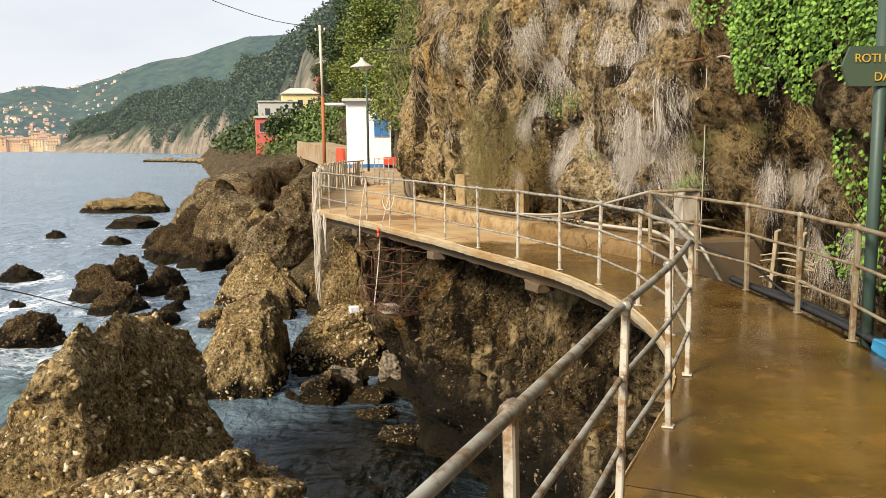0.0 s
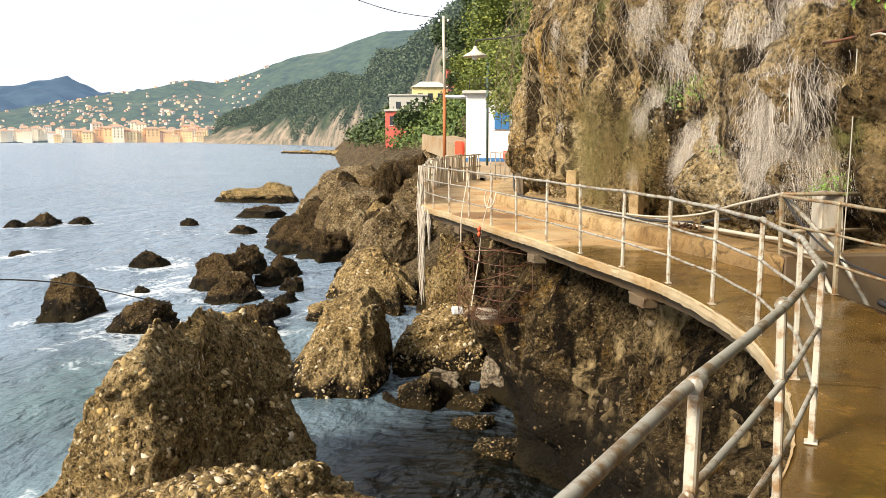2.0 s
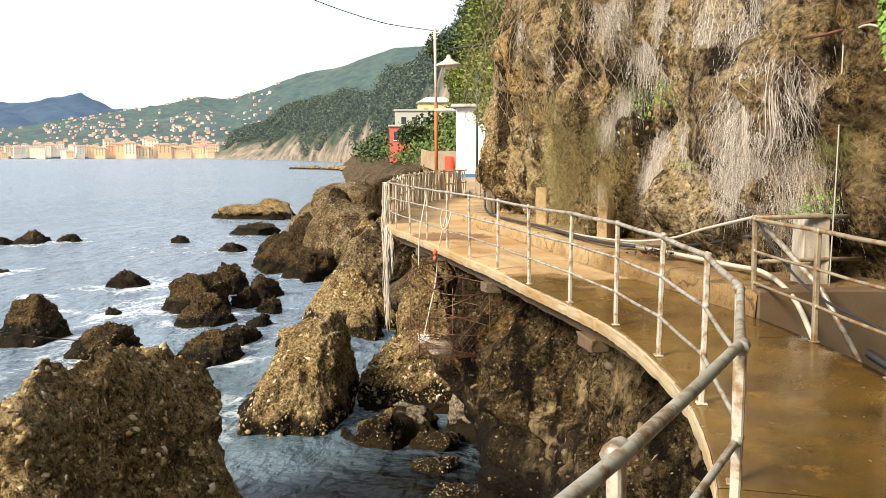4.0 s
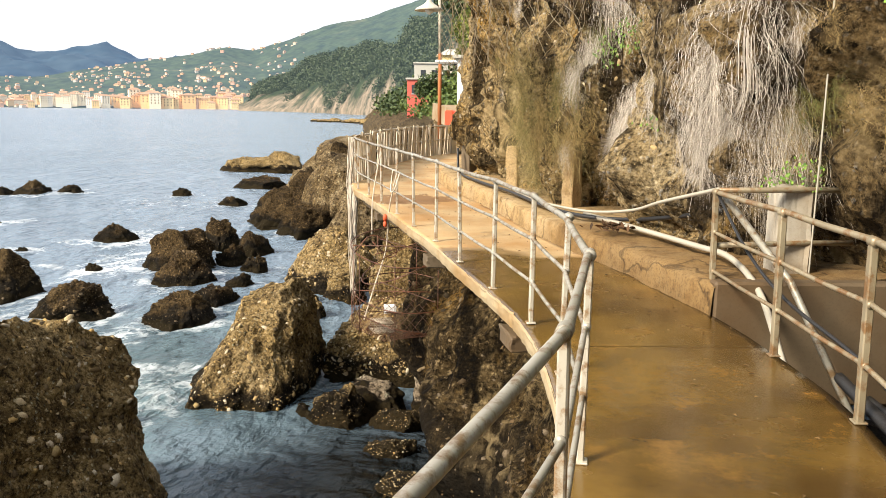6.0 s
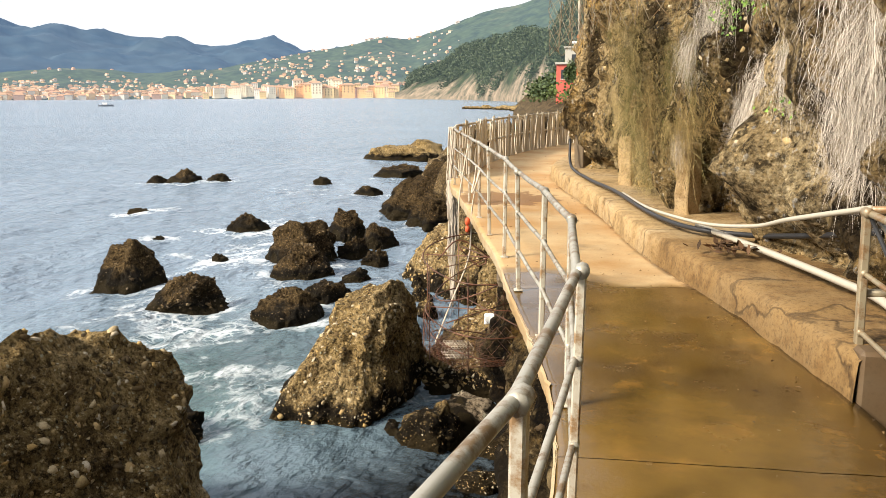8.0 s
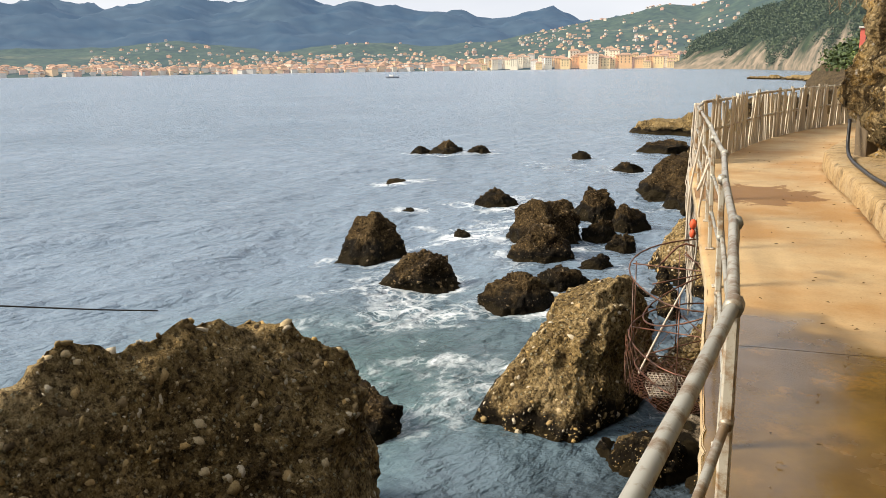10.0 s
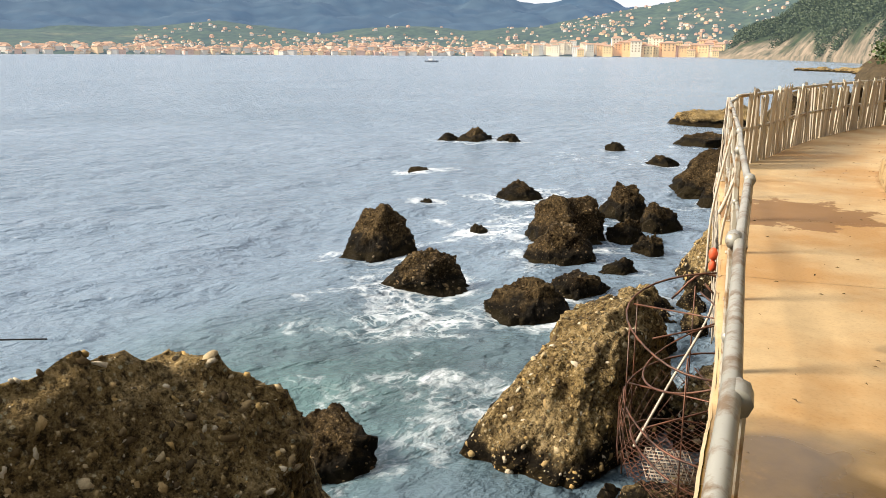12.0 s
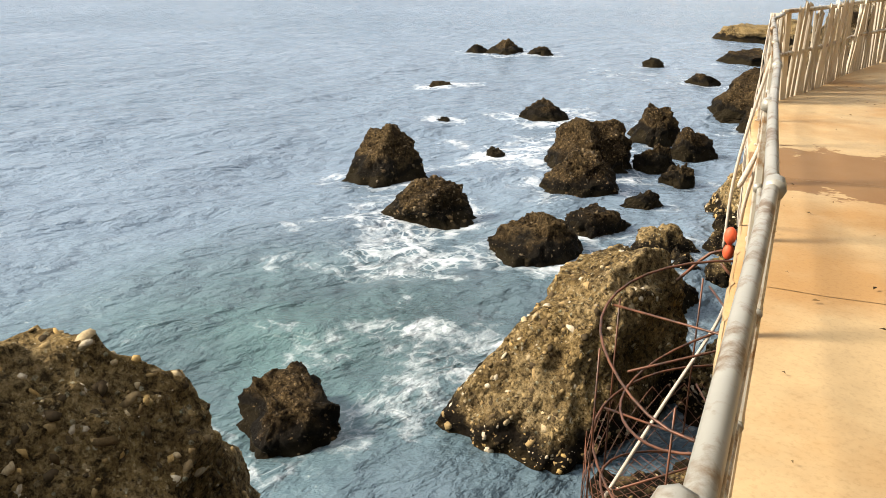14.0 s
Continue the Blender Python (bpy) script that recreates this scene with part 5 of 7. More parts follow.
# ---- buildings by the road ----
M_WHITE = simple("white_render", (0.72, 0.72, 0.70), (0.80, 0.80, 0.78), 1.5, 0.85)
M_RED = simple("red_render", (0.50, 0.10, 0.08), (0.60, 0.15, 0.11), 0.8, 0.85)
M_REDP = simple("red_plastic", (0.62, 0.05, 0.02), (0.70, 0.09, 0.03), 2, 0.5)
M_CREAM = simple("cream_render", (0.66, 0.52, 0.22), (0.72, 0.6, 0.3), 0.8, 0.85)
M_GREYR = simple("grey_render", (0.42, 0.41, 0.36), (0.52, 0.5, 0.44), 0.8, 0.85)
M_BLUE = simple("blue_shutter", (0.03, 0.13, 0.32), (0.05, 0.18, 0.4), 3, 0.5)
M_WOOD = simple("grey_wood", (0.44, 0.38, 0.29), (0.62, 0.56, 0.45), 5, 0.85, bumpy=0.5, kind="World", per_object=0.25)
M_RUSTPOLE = simple("red_rust_pole", (0.30, 0.09, 0.03), (0.40, 0.15, 0.05), 4, 0.8)
M_GREENPOLE = simple("dark_green_paint", (0.03, 0.055, 0.045), (0.05, 0.08, 0.06), 4, 0.5)
M_IRON = simple("dark_iron", (0.02, 0.02, 0.02), (0.05, 0.045, 0.04), 8, 0.55, 0.5)
M_ENAMEL = simple("lamp_enamel", (0.45, 0.42, 0.34), (0.55, 0.52, 0.42), 6, 0.5)


def hut():
    root = thing("hut", "small white flat-roofed hut with a blue shuttered window", "hut", (-8.85, 40.6, 1.1))
    root.rotation_euler = (0, 0, radians(15))
    body = part("wall", box_bm(-1.05, 1.1, -1.3, 1.6, -0.6, 2.55, 0.02), M_WHITE, root)
    part("roof", box_bm(-1.25, 1.3, -1.55, 1.8, 2.556, 2.70, 0.02), M_GREYR, root)
    part("canopy", box_bm(-2.1, -1.03, -0.6, 1.2, 2.45, 2.54, 0.01), M_WHITE, root)
    win = part("window", box_bm(0.25, 1.0, -1.34, -1.29, 0.85, 1.95, 0.01), M_WHITE, root)
    for k in range(2):
        part("shutter", box_bm(0.28 + 0.36 * k, 0.60 + 0.36 * k, -1.39, -1.345, 0.9, 1.9, 0.008), M_BLUE, win, "blue painted shutter")
    part("step", box_bm(0.7, 1.3, -1.8, -1.3, -0.5, -0.12, 0.02), M_REDP, root, "red painted step")
    part("plinth", box_bm(-1.08, 1.13, -1.33, 1.63, -0.62, -0.45, 0.01), M_BLUE, root)
    bars = [[(-0.9 + 0.25 * k, -1.4, 2.7), (-0.9 + 0.25 * k, -1.4, 3.25)] for k in range(9)] + [[(-0.9, -1.4, z), (1.1, -1.4, z)] for z in (2.95, 3.25)]
    tubes("roof_rail", bars, 0.018, M_IRON, root)
    return root


hut()


def villa(name, label, at, w, d, h, wall, roof_h, yaw, windows, flat=False):
    root = thing(name, label, "house", at)
    root.rotation_euler = (0, 0, radians(yaw))
    part("wall", box_bm(-w / 2, w / 2, -d / 2, d / 2, -6, h, 0.03), wall, root)
    if flat:
        part("roof", box_bm(-w / 2 - 0.25, w / 2 + 0.25, -d / 2 - 0.25, d / 2 + 0.25, h + 0.005, h + 0.3, 0.03), M_GREYR, root)
    else:
        V, F, R, RF = house_mesh(w, d, h, roof_h)
        link_mesh("roof", [(x, y, z + 0.01) for x, y, z in R], RF, M_GREYR, root, smooth=False)
    for x, z in windows:
        win = part("window", box_bm(x - 0.5, x + 0.5, -d / 2 - 0.04, -d / 2 + 0.02, z, z + 1.4, 0.02), M_GLASS_DARK, root)
        part("sill", box_bm(x - 0.6, x + 0.6, -d / 2 - 0.14, -d / 2 - 0.045, z - 0.1, z - 0.005, 0.01), M_WHITE, win)
    return root


villa("red_house", "plain red rendered house at the shore with a flat roof", (-48.5, 133, 1.4), 5.4, 5, 4.6, M_RED, 1, 22, [(-1.5, 2.4), (1.2, 2.4), (1.2, 0.4)], flat=True)
villa("annex_house", "low red annex beside the red house", (-45.6, 134.5, 1.4), 2.6, 4, 2.4, M_RED, 1, 22, [(0.5, 0.8)], flat=True)
villa("grey_house", "pale grey house with a flat roof above the shore", (-58.5, 163, 6.5), 7.5, 6, 3.6, M_GREYR, 1, 22, [(-2, 1), (0.2, 1), (2.4, 1)], flat=True)
villa("cream_house", "cream yellow house with a pale hipped roof above the shore", (-54.5, 165, 8.2), 7.0, 6, 3.6, M_CREAM, 1.3, 22, [(-2, 1), (0, 1), (2, 1)])
villa("pink_house", "small salmon pink house among the trees", (-52.0, 176, 16), 4.5, 4, 2.6, M_RED, 1, 22, [(0, 1)])
villa("ochre_villa", "ochre villa on the wooded crest", (-224, 665, 84), 13, 9, 6, TOWN_PAINT[0], 1.5, 20, [(-4, 2), (0, 2), (4, 2)])
crown_rng = random.Random(8)
bush = thing("bush", "round dark shrub in front of the red house", "bush", (-43.2, 122, 2.6))
V, F = leaf_cloud(crown_rng, [((0, 0, 2.2), 2.0), ((1.3, 0, 1.8), 1.5), ((-1.2, 0.4, 1.7), 1.4)], 0.28, 900)
link_mesh("foliage", V, F, M_LEAF_DARK, bush, smooth=False)

# road up to the hut
road_line = smooth_line([(-5.4, 31.5, -0.08), (-6.4, 34.5, 0.05), (-8.5, 38.5, 0.4), (-10.2, 44.0, 0.75), (-13.0, 52.0, 1.05), (-17.0, 62.0, 1.4), (-22, 72, 1.8)], 0.6)
rows = []
for i, p in enumerate(road_line):
    d = road_line[min(i + 1, len(road_line) - 1)] - road_line[max(i - 1, 0)]
    nx, ny = d[1], -d[0]
    q = math.hypot(nx, ny)
    nx, ny = nx / q, ny / q
    rows.append([(p[0] + nx * t, p[1] + ny * t, p[2] + z) for t, z in ((-1.35, -1.2), (-1.3, 0.0), (-1.3, 0.18), (-1.15, 0.18), (-1.08, 0.02), (0, 0.03), (1.6, 0.02), (1.65, -2.5))])
tagged(sheet(rows, "road", M_EDGE, flat=True), "pale concrete ramp climbing to the hut", "road", kind="structure")
tank = part("water_tank", box_bm(-0.2, 0.2, -0.2, 0.2, 0, 0.7, 0.05), M_REDP)
tank.location = (-9.95, 39.4, 0.75)
tagged(tank, "red plastic container standing beside the white hut", "container")


def utility_pole():
    root = thing("utility_pole", "weathered wooden utility pole with a rust-red lower half", "utility pole", (-12.2, 44.0, 1.0))
    tube("lower_pole", [(0, 0, -1.0), (0, 0, 3.2)], 0.095, M_RUSTPOLE, root, "rust-red lower pole", 10)
    tube("upper_pole", [(0, 0, 3.2), (-0.06, 0, 7.0)], 0.07, M_WOOD, root, "", 10)
    tube("crossbar", [(-0.35, 0, 6.7), (0.25, 0, 6.7)], 0.025, M_IRON, root)
    for x in (-0.3, 0.2):
        tube("insulator", [(x, 0, 6.7), (x, 0, 6.85)], 0.04, M_WHITE, root)
    return root


utility_pole()
cable = tube("overhead_cable", smooth_line([(-12.25, 44.0, 7.85), (-14.3, 40, 8.0), (-17, 34, 9.3), (-22, 24, 13.5)], 1.0), 0.018, M_IRON, None, sides=5)
tagged(cable, "thin black overhead cable sagging from the pole", "cable")
stay = tube("stay_wire", [(-12.2, 44.0, 4.2), (-9.2, 41.0, 3.2)], 0.012, M_IRON, None, sides=5)
tagged(stay, "thin stay wire from the pole to the hut", "cable")


def wall_lamp():
    root = thing("wall_lamp", "street lamp with a wide enamel shade on an iron bracket", "street lamp", (-4.5, 22.85, 3.75))
    bm = bmesh.new()
    prof = [(0.04, 0.28), (0.07, 0.2), (0.13, 0.14), (0.30, 0.05), (0.34, 0.0), (0.32, 0.0), (0.28, 0.04), (0.1, 0.11)]
    V, F = [], []
    for r, z in prof:
        V += [(r * math.cos(2 * math.pi * k / 20), r * math.sin(2 * math.pi * k / 20), z) for k in range(20)]
    for i in range(len(prof) - 1):
        for k in range(20):
            a, b_ = i * 20 + k, i * 20 + (k + 1) % 20
            F.append((a, b_, b_ + 20, a + 20))
    bm.free()
    link_mesh("shade", V, F, M_ENAMEL, root, "wide pale enamel shade")
    bm = bmesh.new()
    bmesh.ops.create_uvsphere(bm, u_segments=12, v_segments=8, radius=0.09)
    part("bulb", bm, M_WHITE, root, smooth=True)
    tube("bracket", smooth_line([(0, 0, 0.26), (0.02, 0, 0.42), (0.9, -0.3, 0.44), (2.1, -1.4, 0.40)], 0.2), 0.022, M_IRON, root)
    tube("brace", [(1.0, -0.35, 0.44), (1.7, -0.95, 0.1), (2.1, -1.4, 0.0)], 0.014, M_IRON, root)
    return root


wall_lamp()
lp = tube("lamp_post", [(-8.1, 37.6, 0.2), (-8.1, 37.6, 5.0)], 0.055, M_GREENPOLE, None, sides=10)
tagged(lp, "dark green iron post standing before the hut", "post")
M_BOAT = simple("boat_hull", (0.15, 0.17, 0.2), (0.25, 0.27, 0.3), 1, 0.6)


def boat():
    root = thing("boat", "small grey motor boat far out in the bay", "boat", (-420, 330, SEA))
    V, F = [], []
    for x, w in ((-4, 0.9), (-2, 1.3), (1, 1.3), (3.2, 0.8), (4.6, 0.05)):
        V += [(x, -w, 1.0), (x, -w * 0.7, 0.0), (x, w * 0.7, 0.0), (x, w, 1.0)]
    for i in range(4):
        for k in range(3):
            a = i * 4 + k
            F.append((a, a + 1, a + 5, a + 4))
        F.append((i * 4 + 3, i * 4, i * 4 + 4, i * 4 + 7))
    F.append((0, 3, 2, 1))
    link_mesh("hull", V, F, M_BOAT, root, smooth=False)
    part("cabin", box_bm(-1.5, 1.0, -0.8, 0.8, 1.0, 2.1, 0.1), M_WHITE, root)
    root.rotation_euler = (0, 0, radians(38))


boat()


# ---- railings ----
def collar(parent, p, r, mat, axis=None, name="collar"):
    d = Vector(axis).normalized() * 0.03 if axis is not None else Vector((0, 0, 0.03))
    return tube(name, [Vector(p) - d, Vector(p) - d * 0.8, Vector(p) + d * 0.8, Vector(p) + d], r, mat, parent, "", 8)


def railing(name, label, posts, r_top, heights, mat_rail, mat_post, square=0.042):
    root = thing(name, label, "railing", kind="structure")
    top = heights[0]
    rng = random.Random(len(posts))
    for h in heights:
        pts = [Vector((x, y, h + rng.uniform(-0.008, 0.008))) for x, y in posts]
        line = [pts[0]]
        for a, b in zip(pts, pts[1:]):
            u = (b - a).normalized() * 0.035
            line += [a + u, a.lerp(b, 0.5) + Vector((0, 0, -0.006)), b - u]
        line.append(pts[-1])
        tube("top_rail" if h == top else "lower_rail", line, r_top if h == top else r_top * 0.72, mat_rail, root, "", 10)
    for i, (x, y) in enumerate(posts):
        a, b = posts[max(i - 1, 0)], posts[min(i + 1, len(posts) - 1)]
        yaw = math.degrees(math.atan2(b[1] - a[1], b[0] - a[0]))
        tilt = rng.uniform(-1.2, 1.2)
        s = square / 2
        post = part("post", box_bm(-s, s, -s * 0.8, s * 0.8, -0.12, top - 0.01, 0.006), mat_post, root)
        post.matrix_basis = pose(x, y, 0, tilt, 0, yaw)
        ax = (b[0] - a[0], b[1] - a[1], 0)
        for h in heights:
            cl = collar(post, (0, 0, 0), (r_top if h == top else r_top * 0.72) * 1.46, mat_rail, (1, 0, 0))
            cl.matrix_basis = pose(0, 0, h)
        foot = part("base_plate", box_bm(-0.036, 0.036, -0.034, 0.034, 0.0, 0.012, 0.004), mat_post, post)
    return root


railing("sea_railing", "weathered grey pipe railing along the seaward edge", POSTS, 0.018, (0.93, 0.62, 0.31), M_PIPE, M_POST)
LANDPOSTS = [(3.0, -2.2), (3.36, 0.1), (3.56, 1.8), (3.68, 3.0), (3.76, 4.2), (3.75, 5.38), (3.70, 6.51), (3.56, 7.62), (3.33, 8.82), (2.95, 9.9), (2.51, 11.1)]
railing("land_railing", "rusty brown pipe railing guarding the pit beside the cliff", LANDPOSTS, 0.019, (0.92, 0.61, 0.30), M_LANDRAIL, M_LANDRAIL, 0.05)
gate = thing("cross_rail", "two short grey pipes from the railing corner to the concrete block", "railing")
for z in (0.93, 0.50):
    tube("rail", [(2.51, 11.12, z), (3.2, 11.62, z - 0.01), (3.55, 11.85, z - 0.02)], 0.022, M_LANDRAIL, gate)
tube("strut", [(2.56, 11.15, 0.88), (3.05, 10.6, 0.35), (3.5, 10.1, -0.5)], 0.026, M_PIPE, gate, "slanting grey pipe")

# palisade along the far bend
palisade = thing("palisade", "weathered grey wooden palings tied to the railing at the far bend", "fence", kind="structure")
pal_line = resample(FENCE, 90)
pal_rng = random.Random(5)
pal_me = []
for k in range(4):
    bm = box_bm(-0.07, 0.07, -0.014, 0.014, -0.1, 1.0, 0.006)
    for v in bm.verts:
        v.co.x += 0.02 * math.sin(v.co.z * 4 + k * 2) * (1 if v.co.z > 0.3 else 0.3)
        if v.co.z > 0.9:
            v.co.z += pal_rng.uniform(-0.07, 0.05)
            v.co.x *= pal_rng.uniform(0.6, 1.0)
    me = bpy.data.meshes.new("paling")
    bm.to_mesh(me)
    bm.free()
    me.materials.append(M_WOOD)
    pal_me.append(me)
for i in range(len(pal_line) - 1):
    if pal_rng.random() < 0.06:
        continue
    p, q = pal_line[i], pal_line[i + 1]
    ob = new("paling", pal_rng.choice(pal_me))
    ob.parent = palisade
    yaw = math.degrees(math.atan2(q[1] - p[1], q[0] - p[0]))
    ob.matrix_basis = pose(p[0], p[1], 0.0, pal_rng.uniform(-4, 4), pal_rng.uniform(-5, 5), yaw) @ Matrix.Diagonal((pal_rng.uniform(0.55, 1.15), 1, pal_rng.uniform(0.86, 1.02), 1))
for z in (0.95, 0.5):
    tube("rail", smooth_line([(x, y, z) for x, y in [POSTS[-1]] + FENCE], 0.4), 0.025, M_POST, palisade)
end_gate = thing("rail_gate", "small grey tubular gate where the palisade meets the cliff", "gate")
gx = [(-6.2, 31.0), (-5.3, 30.3)]
for k in range(5):
    t = k / 4
    x, y = gx[0][0] * (1 - t) + gx[1][0] * t, gx[0][1] * (1 - t) + gx[1][1] * t
    tube("bar", [(x, y, 0.05), (x, y, 1.05)], 0.018, M_PIPE, end_gate)
for z in (0.15, 0.6, 1.05):
    tube("rail", [(*gx[0], z), (*gx[1], z)], 0.018, M_PIPE, end_gate)


# ---- concrete and timber beside the cliff ----
def worn_block(name, label, x, y, z0, z1, w, d, yaw, mat=None, category="block", lean=0.0):
    bm = bmesh.new()
    bmesh.ops.create_cube(bm, size=1)
    bmesh.ops.subdivide_edges(bm, edges=bm.edges[:], cuts=5, use_grid_fill=True)
    for v in bm.verts:
        v.co = Vector((v.co.x * w, v.co.y * d, (v.co.z + 0.5) * (z1 - z0)))
        v.co += Vector((1, 1, 1)) * 0.018 * fbm(v.co * 5 + Vector((x, y, 0)), 3)
    bmesh.ops.bevel(bm, geom=[e for e in bm.edges if e.calc_face_angle(0) > 1.0], offset=0.012, segments=1, affect="EDGES")
    ob = part(name, bm, mat or M_BLOCK)
    ob.matrix_basis = pose(x, y, z0, lean, 0, yaw)
    return tagged(ob, label, category)


worn_block("concrete_block", "grey concrete block standing behind the railing corner", 3.05, 11.7, -0.3, 0.93, 0.27, 0.27, 20)
worn_block("concrete_pillar", "weathered concrete pillar at the mouth of the niche", 0.5, 15.36, 0.2, 1.0, 0.19, 0.2, -30, M_KERB, category="pillar")
worn_block("concrete_pillar", "pale ochre concrete pier at the cliff foot", -0.97, 17.9, 0.2, 0.92, 0.26, 0.24, -32, M_KERB, category="pillar")
worn_block("concrete_pillar", "tall grey concrete pier against the cliff corner", -2.55, 20.3, 0.0, 1.2, 0.22, 0.4, -28, M_DIRTY, category="pillar")
worn_block("bracket_stone", "grey concrete bracket under the walkway edge", 1.0, 10.9, -0.42, -0.28, 0.4, 0.22, 120, M_DIRTY, category="bracket")
worn_block("bracket_stone", "grey concrete bracket under the walkway edge", -0.95, 14.0, -0.42, -0.28, 0.32, 0.22, 122, M_DIRTY, category="bracket")
worn_block("bracket_stone", "grey concrete bracket under the walkway edge", -3.3, 17.6, -0.42, -0.28, 0.32, 0.22, 122, M_DIRTY, category="bracket")
M_PLANK = simple("old_plank", (0.32, 0.25, 0.15), (0.45, 0.37, 0.24), 5, 0.9, bumpy=0.5)
ladder = thing("plank_pair", "two weathered planks tied together and leaning on the railing", "ladder")
for dx, dy, tilt in ((0, 0, -7), (0.22, -0.22, -10)):
    p_ = part("plank", box_bm(-0.06, 0.06, -0.02, 0.02, -0.6, 0.66, 0.008), M_PLANK, ladder)
    p_.matrix_basis = pose(3.62 + dx, 8.95 + dy, 0, 6, tilt, 60)
tubes("lashing", [smooth_line([(3.5, 9.0, z), (3.75, 8.8, z + 0.05), (3.95, 8.6, z - 0.04), (3.7, 8.85, z - 0.02)], 0.05) for z in (0.12, 0.3, 0.36)], 0.008, M_PLANK, ladder)

# hoses, pipes and ropes
M_HOSE = simple("black_hose", (0.012, 0.012, 0.013), (0.03, 0.03, 0.032), 10, 0.45)
M_CONDUIT = simple("white_conduit", (0.30, 0.27, 0.21), (0.46, 0.43, 0.36), 4, 0.6)
M_ROPE = simple("pale_rope", (0.5, 0.42, 0.32), (0.62, 0.54, 0.44), 30, 0.9, bumpy=0.6)
M_BUOY = simple("orange_buoy", (0.55, 0.07, 0.025), (0.66, 0.12, 0.04), 8, 0.55)


def laid(name, label, category, pts, r, mat, step=0.12, sides=7):
    ob = tube(name, smooth_line(pts, step), r, mat, None, sides=sides)
    return tagged(ob, label, category)


laid("hose", "black hose lying along the ledge at the cliff foot", "hose", [(-2.75, 20.0, 0.75), (-2.6, 19.7, 0.32), (-1.6, 17.9, 0.3), (-0.7, 16.5, 0.31), (0.24, 14.85, 0.31), (0.85, 14.05, 0.31), (1.42, 13.8, 0.32), (2.0, 13.2, 0.45), (2.5, 12.5, 0.62)], 0.024, M_HOSE)
laid("hose", "thin pale hose sagging from the railing corner to the ledge", "hose", [(2.51, 11.12, 0.94), (2.0, 12.1, 0.72), (1.6, 13.0, 0.52), (1.0, 13.9, 0.38), (0.2, 15.0, 0.33), (-0.55, 16.35, 0.31)], 0.016, M_CONDUIT)
laid("pipe", "pale plastic pipe lying along the ledge and down into the pit", "pipe", [(0.9, 14.2, 0.31), (1.5, 13.4, 0.31), (2.28, 12.3, 0.31), (2.62, 11.6, 0.33), (2.85, 10.95, 0.2), (3.0, 10.45, -0.1), (3.15, 10.1, -0.5)], 0.027, M_CONDUIT)
laid("hose", "bundle of black hose along the inner edge of the walkway", "hose", [(3.3, 9.5, 0.02), (3.46, 8.7, 0.02), (3.68, 7.62, 0.03), (3.83, 6.5, 0.03), (3.88, 5.4, 0.03), (3.9, 3.5, 0.03)], 0.035, M_HOSE)
laid("hose", "bundle of black hose along the inner edge of the walkway", "hose", [(3.42, 9.2, 0.0), (3.6, 8.4, 0.04), (3.76, 7.5, 0.05), (3.92, 6.4, 0.02), (3.97, 5.2, 0.05), (3.98, 3.5, 0.03)], 0.028, M_HOSE)
laid("conduit", "white conduit hanging straight down the dark cliff", "conduit", [(3.25, 11.62, 2.66), (3.24, 11.5, 2.62), (3.23, 11.45, 1.5), (3.22, 11.5, 0.2)], 0.007, M_CONDUIT, 0.1)
laid("conduit", "white cable running across the cliff to the ivy", "conduit", [(3.25, 11.6, 2.66), (3.4, 11.1, 2.7), (3.6, 10.6, 2.52), (3.75, 10.1, 2.45)], 0.012, M_CONDUIT, 0.1)
laid("bar", "rusty bar fixed across the cliff above the conduit", "bar", [(2.9, 11.75, 2.68), (3.25, 11.5, 2.72), (3.7, 10.6, 2.76)], 0.016, M_RUST, 0.2)
laid("cable", "grey cable sagging from the railing corner across the pit", "cable", [(2.51, 11.1, 0.9), (2.75, 10.6, 0.55), (3.0, 10.0, 0.35), (3.33, 8.85, 0.3), (3.55, 8.3, 0.12), (3.75, 7.3, 0.0)], 0.012, M_HOSE, 0.12)


laid("cable", "thin black cable from the railing to the huge boulder", "cable", [(-6.07, 11.47, -0.95), (-4.8, 7.2, 0.2), (-2.4, 1.5, 0.95), (0.15, -2.75, 0.94)], 0.008, M_HOSE, 0.4, 5)


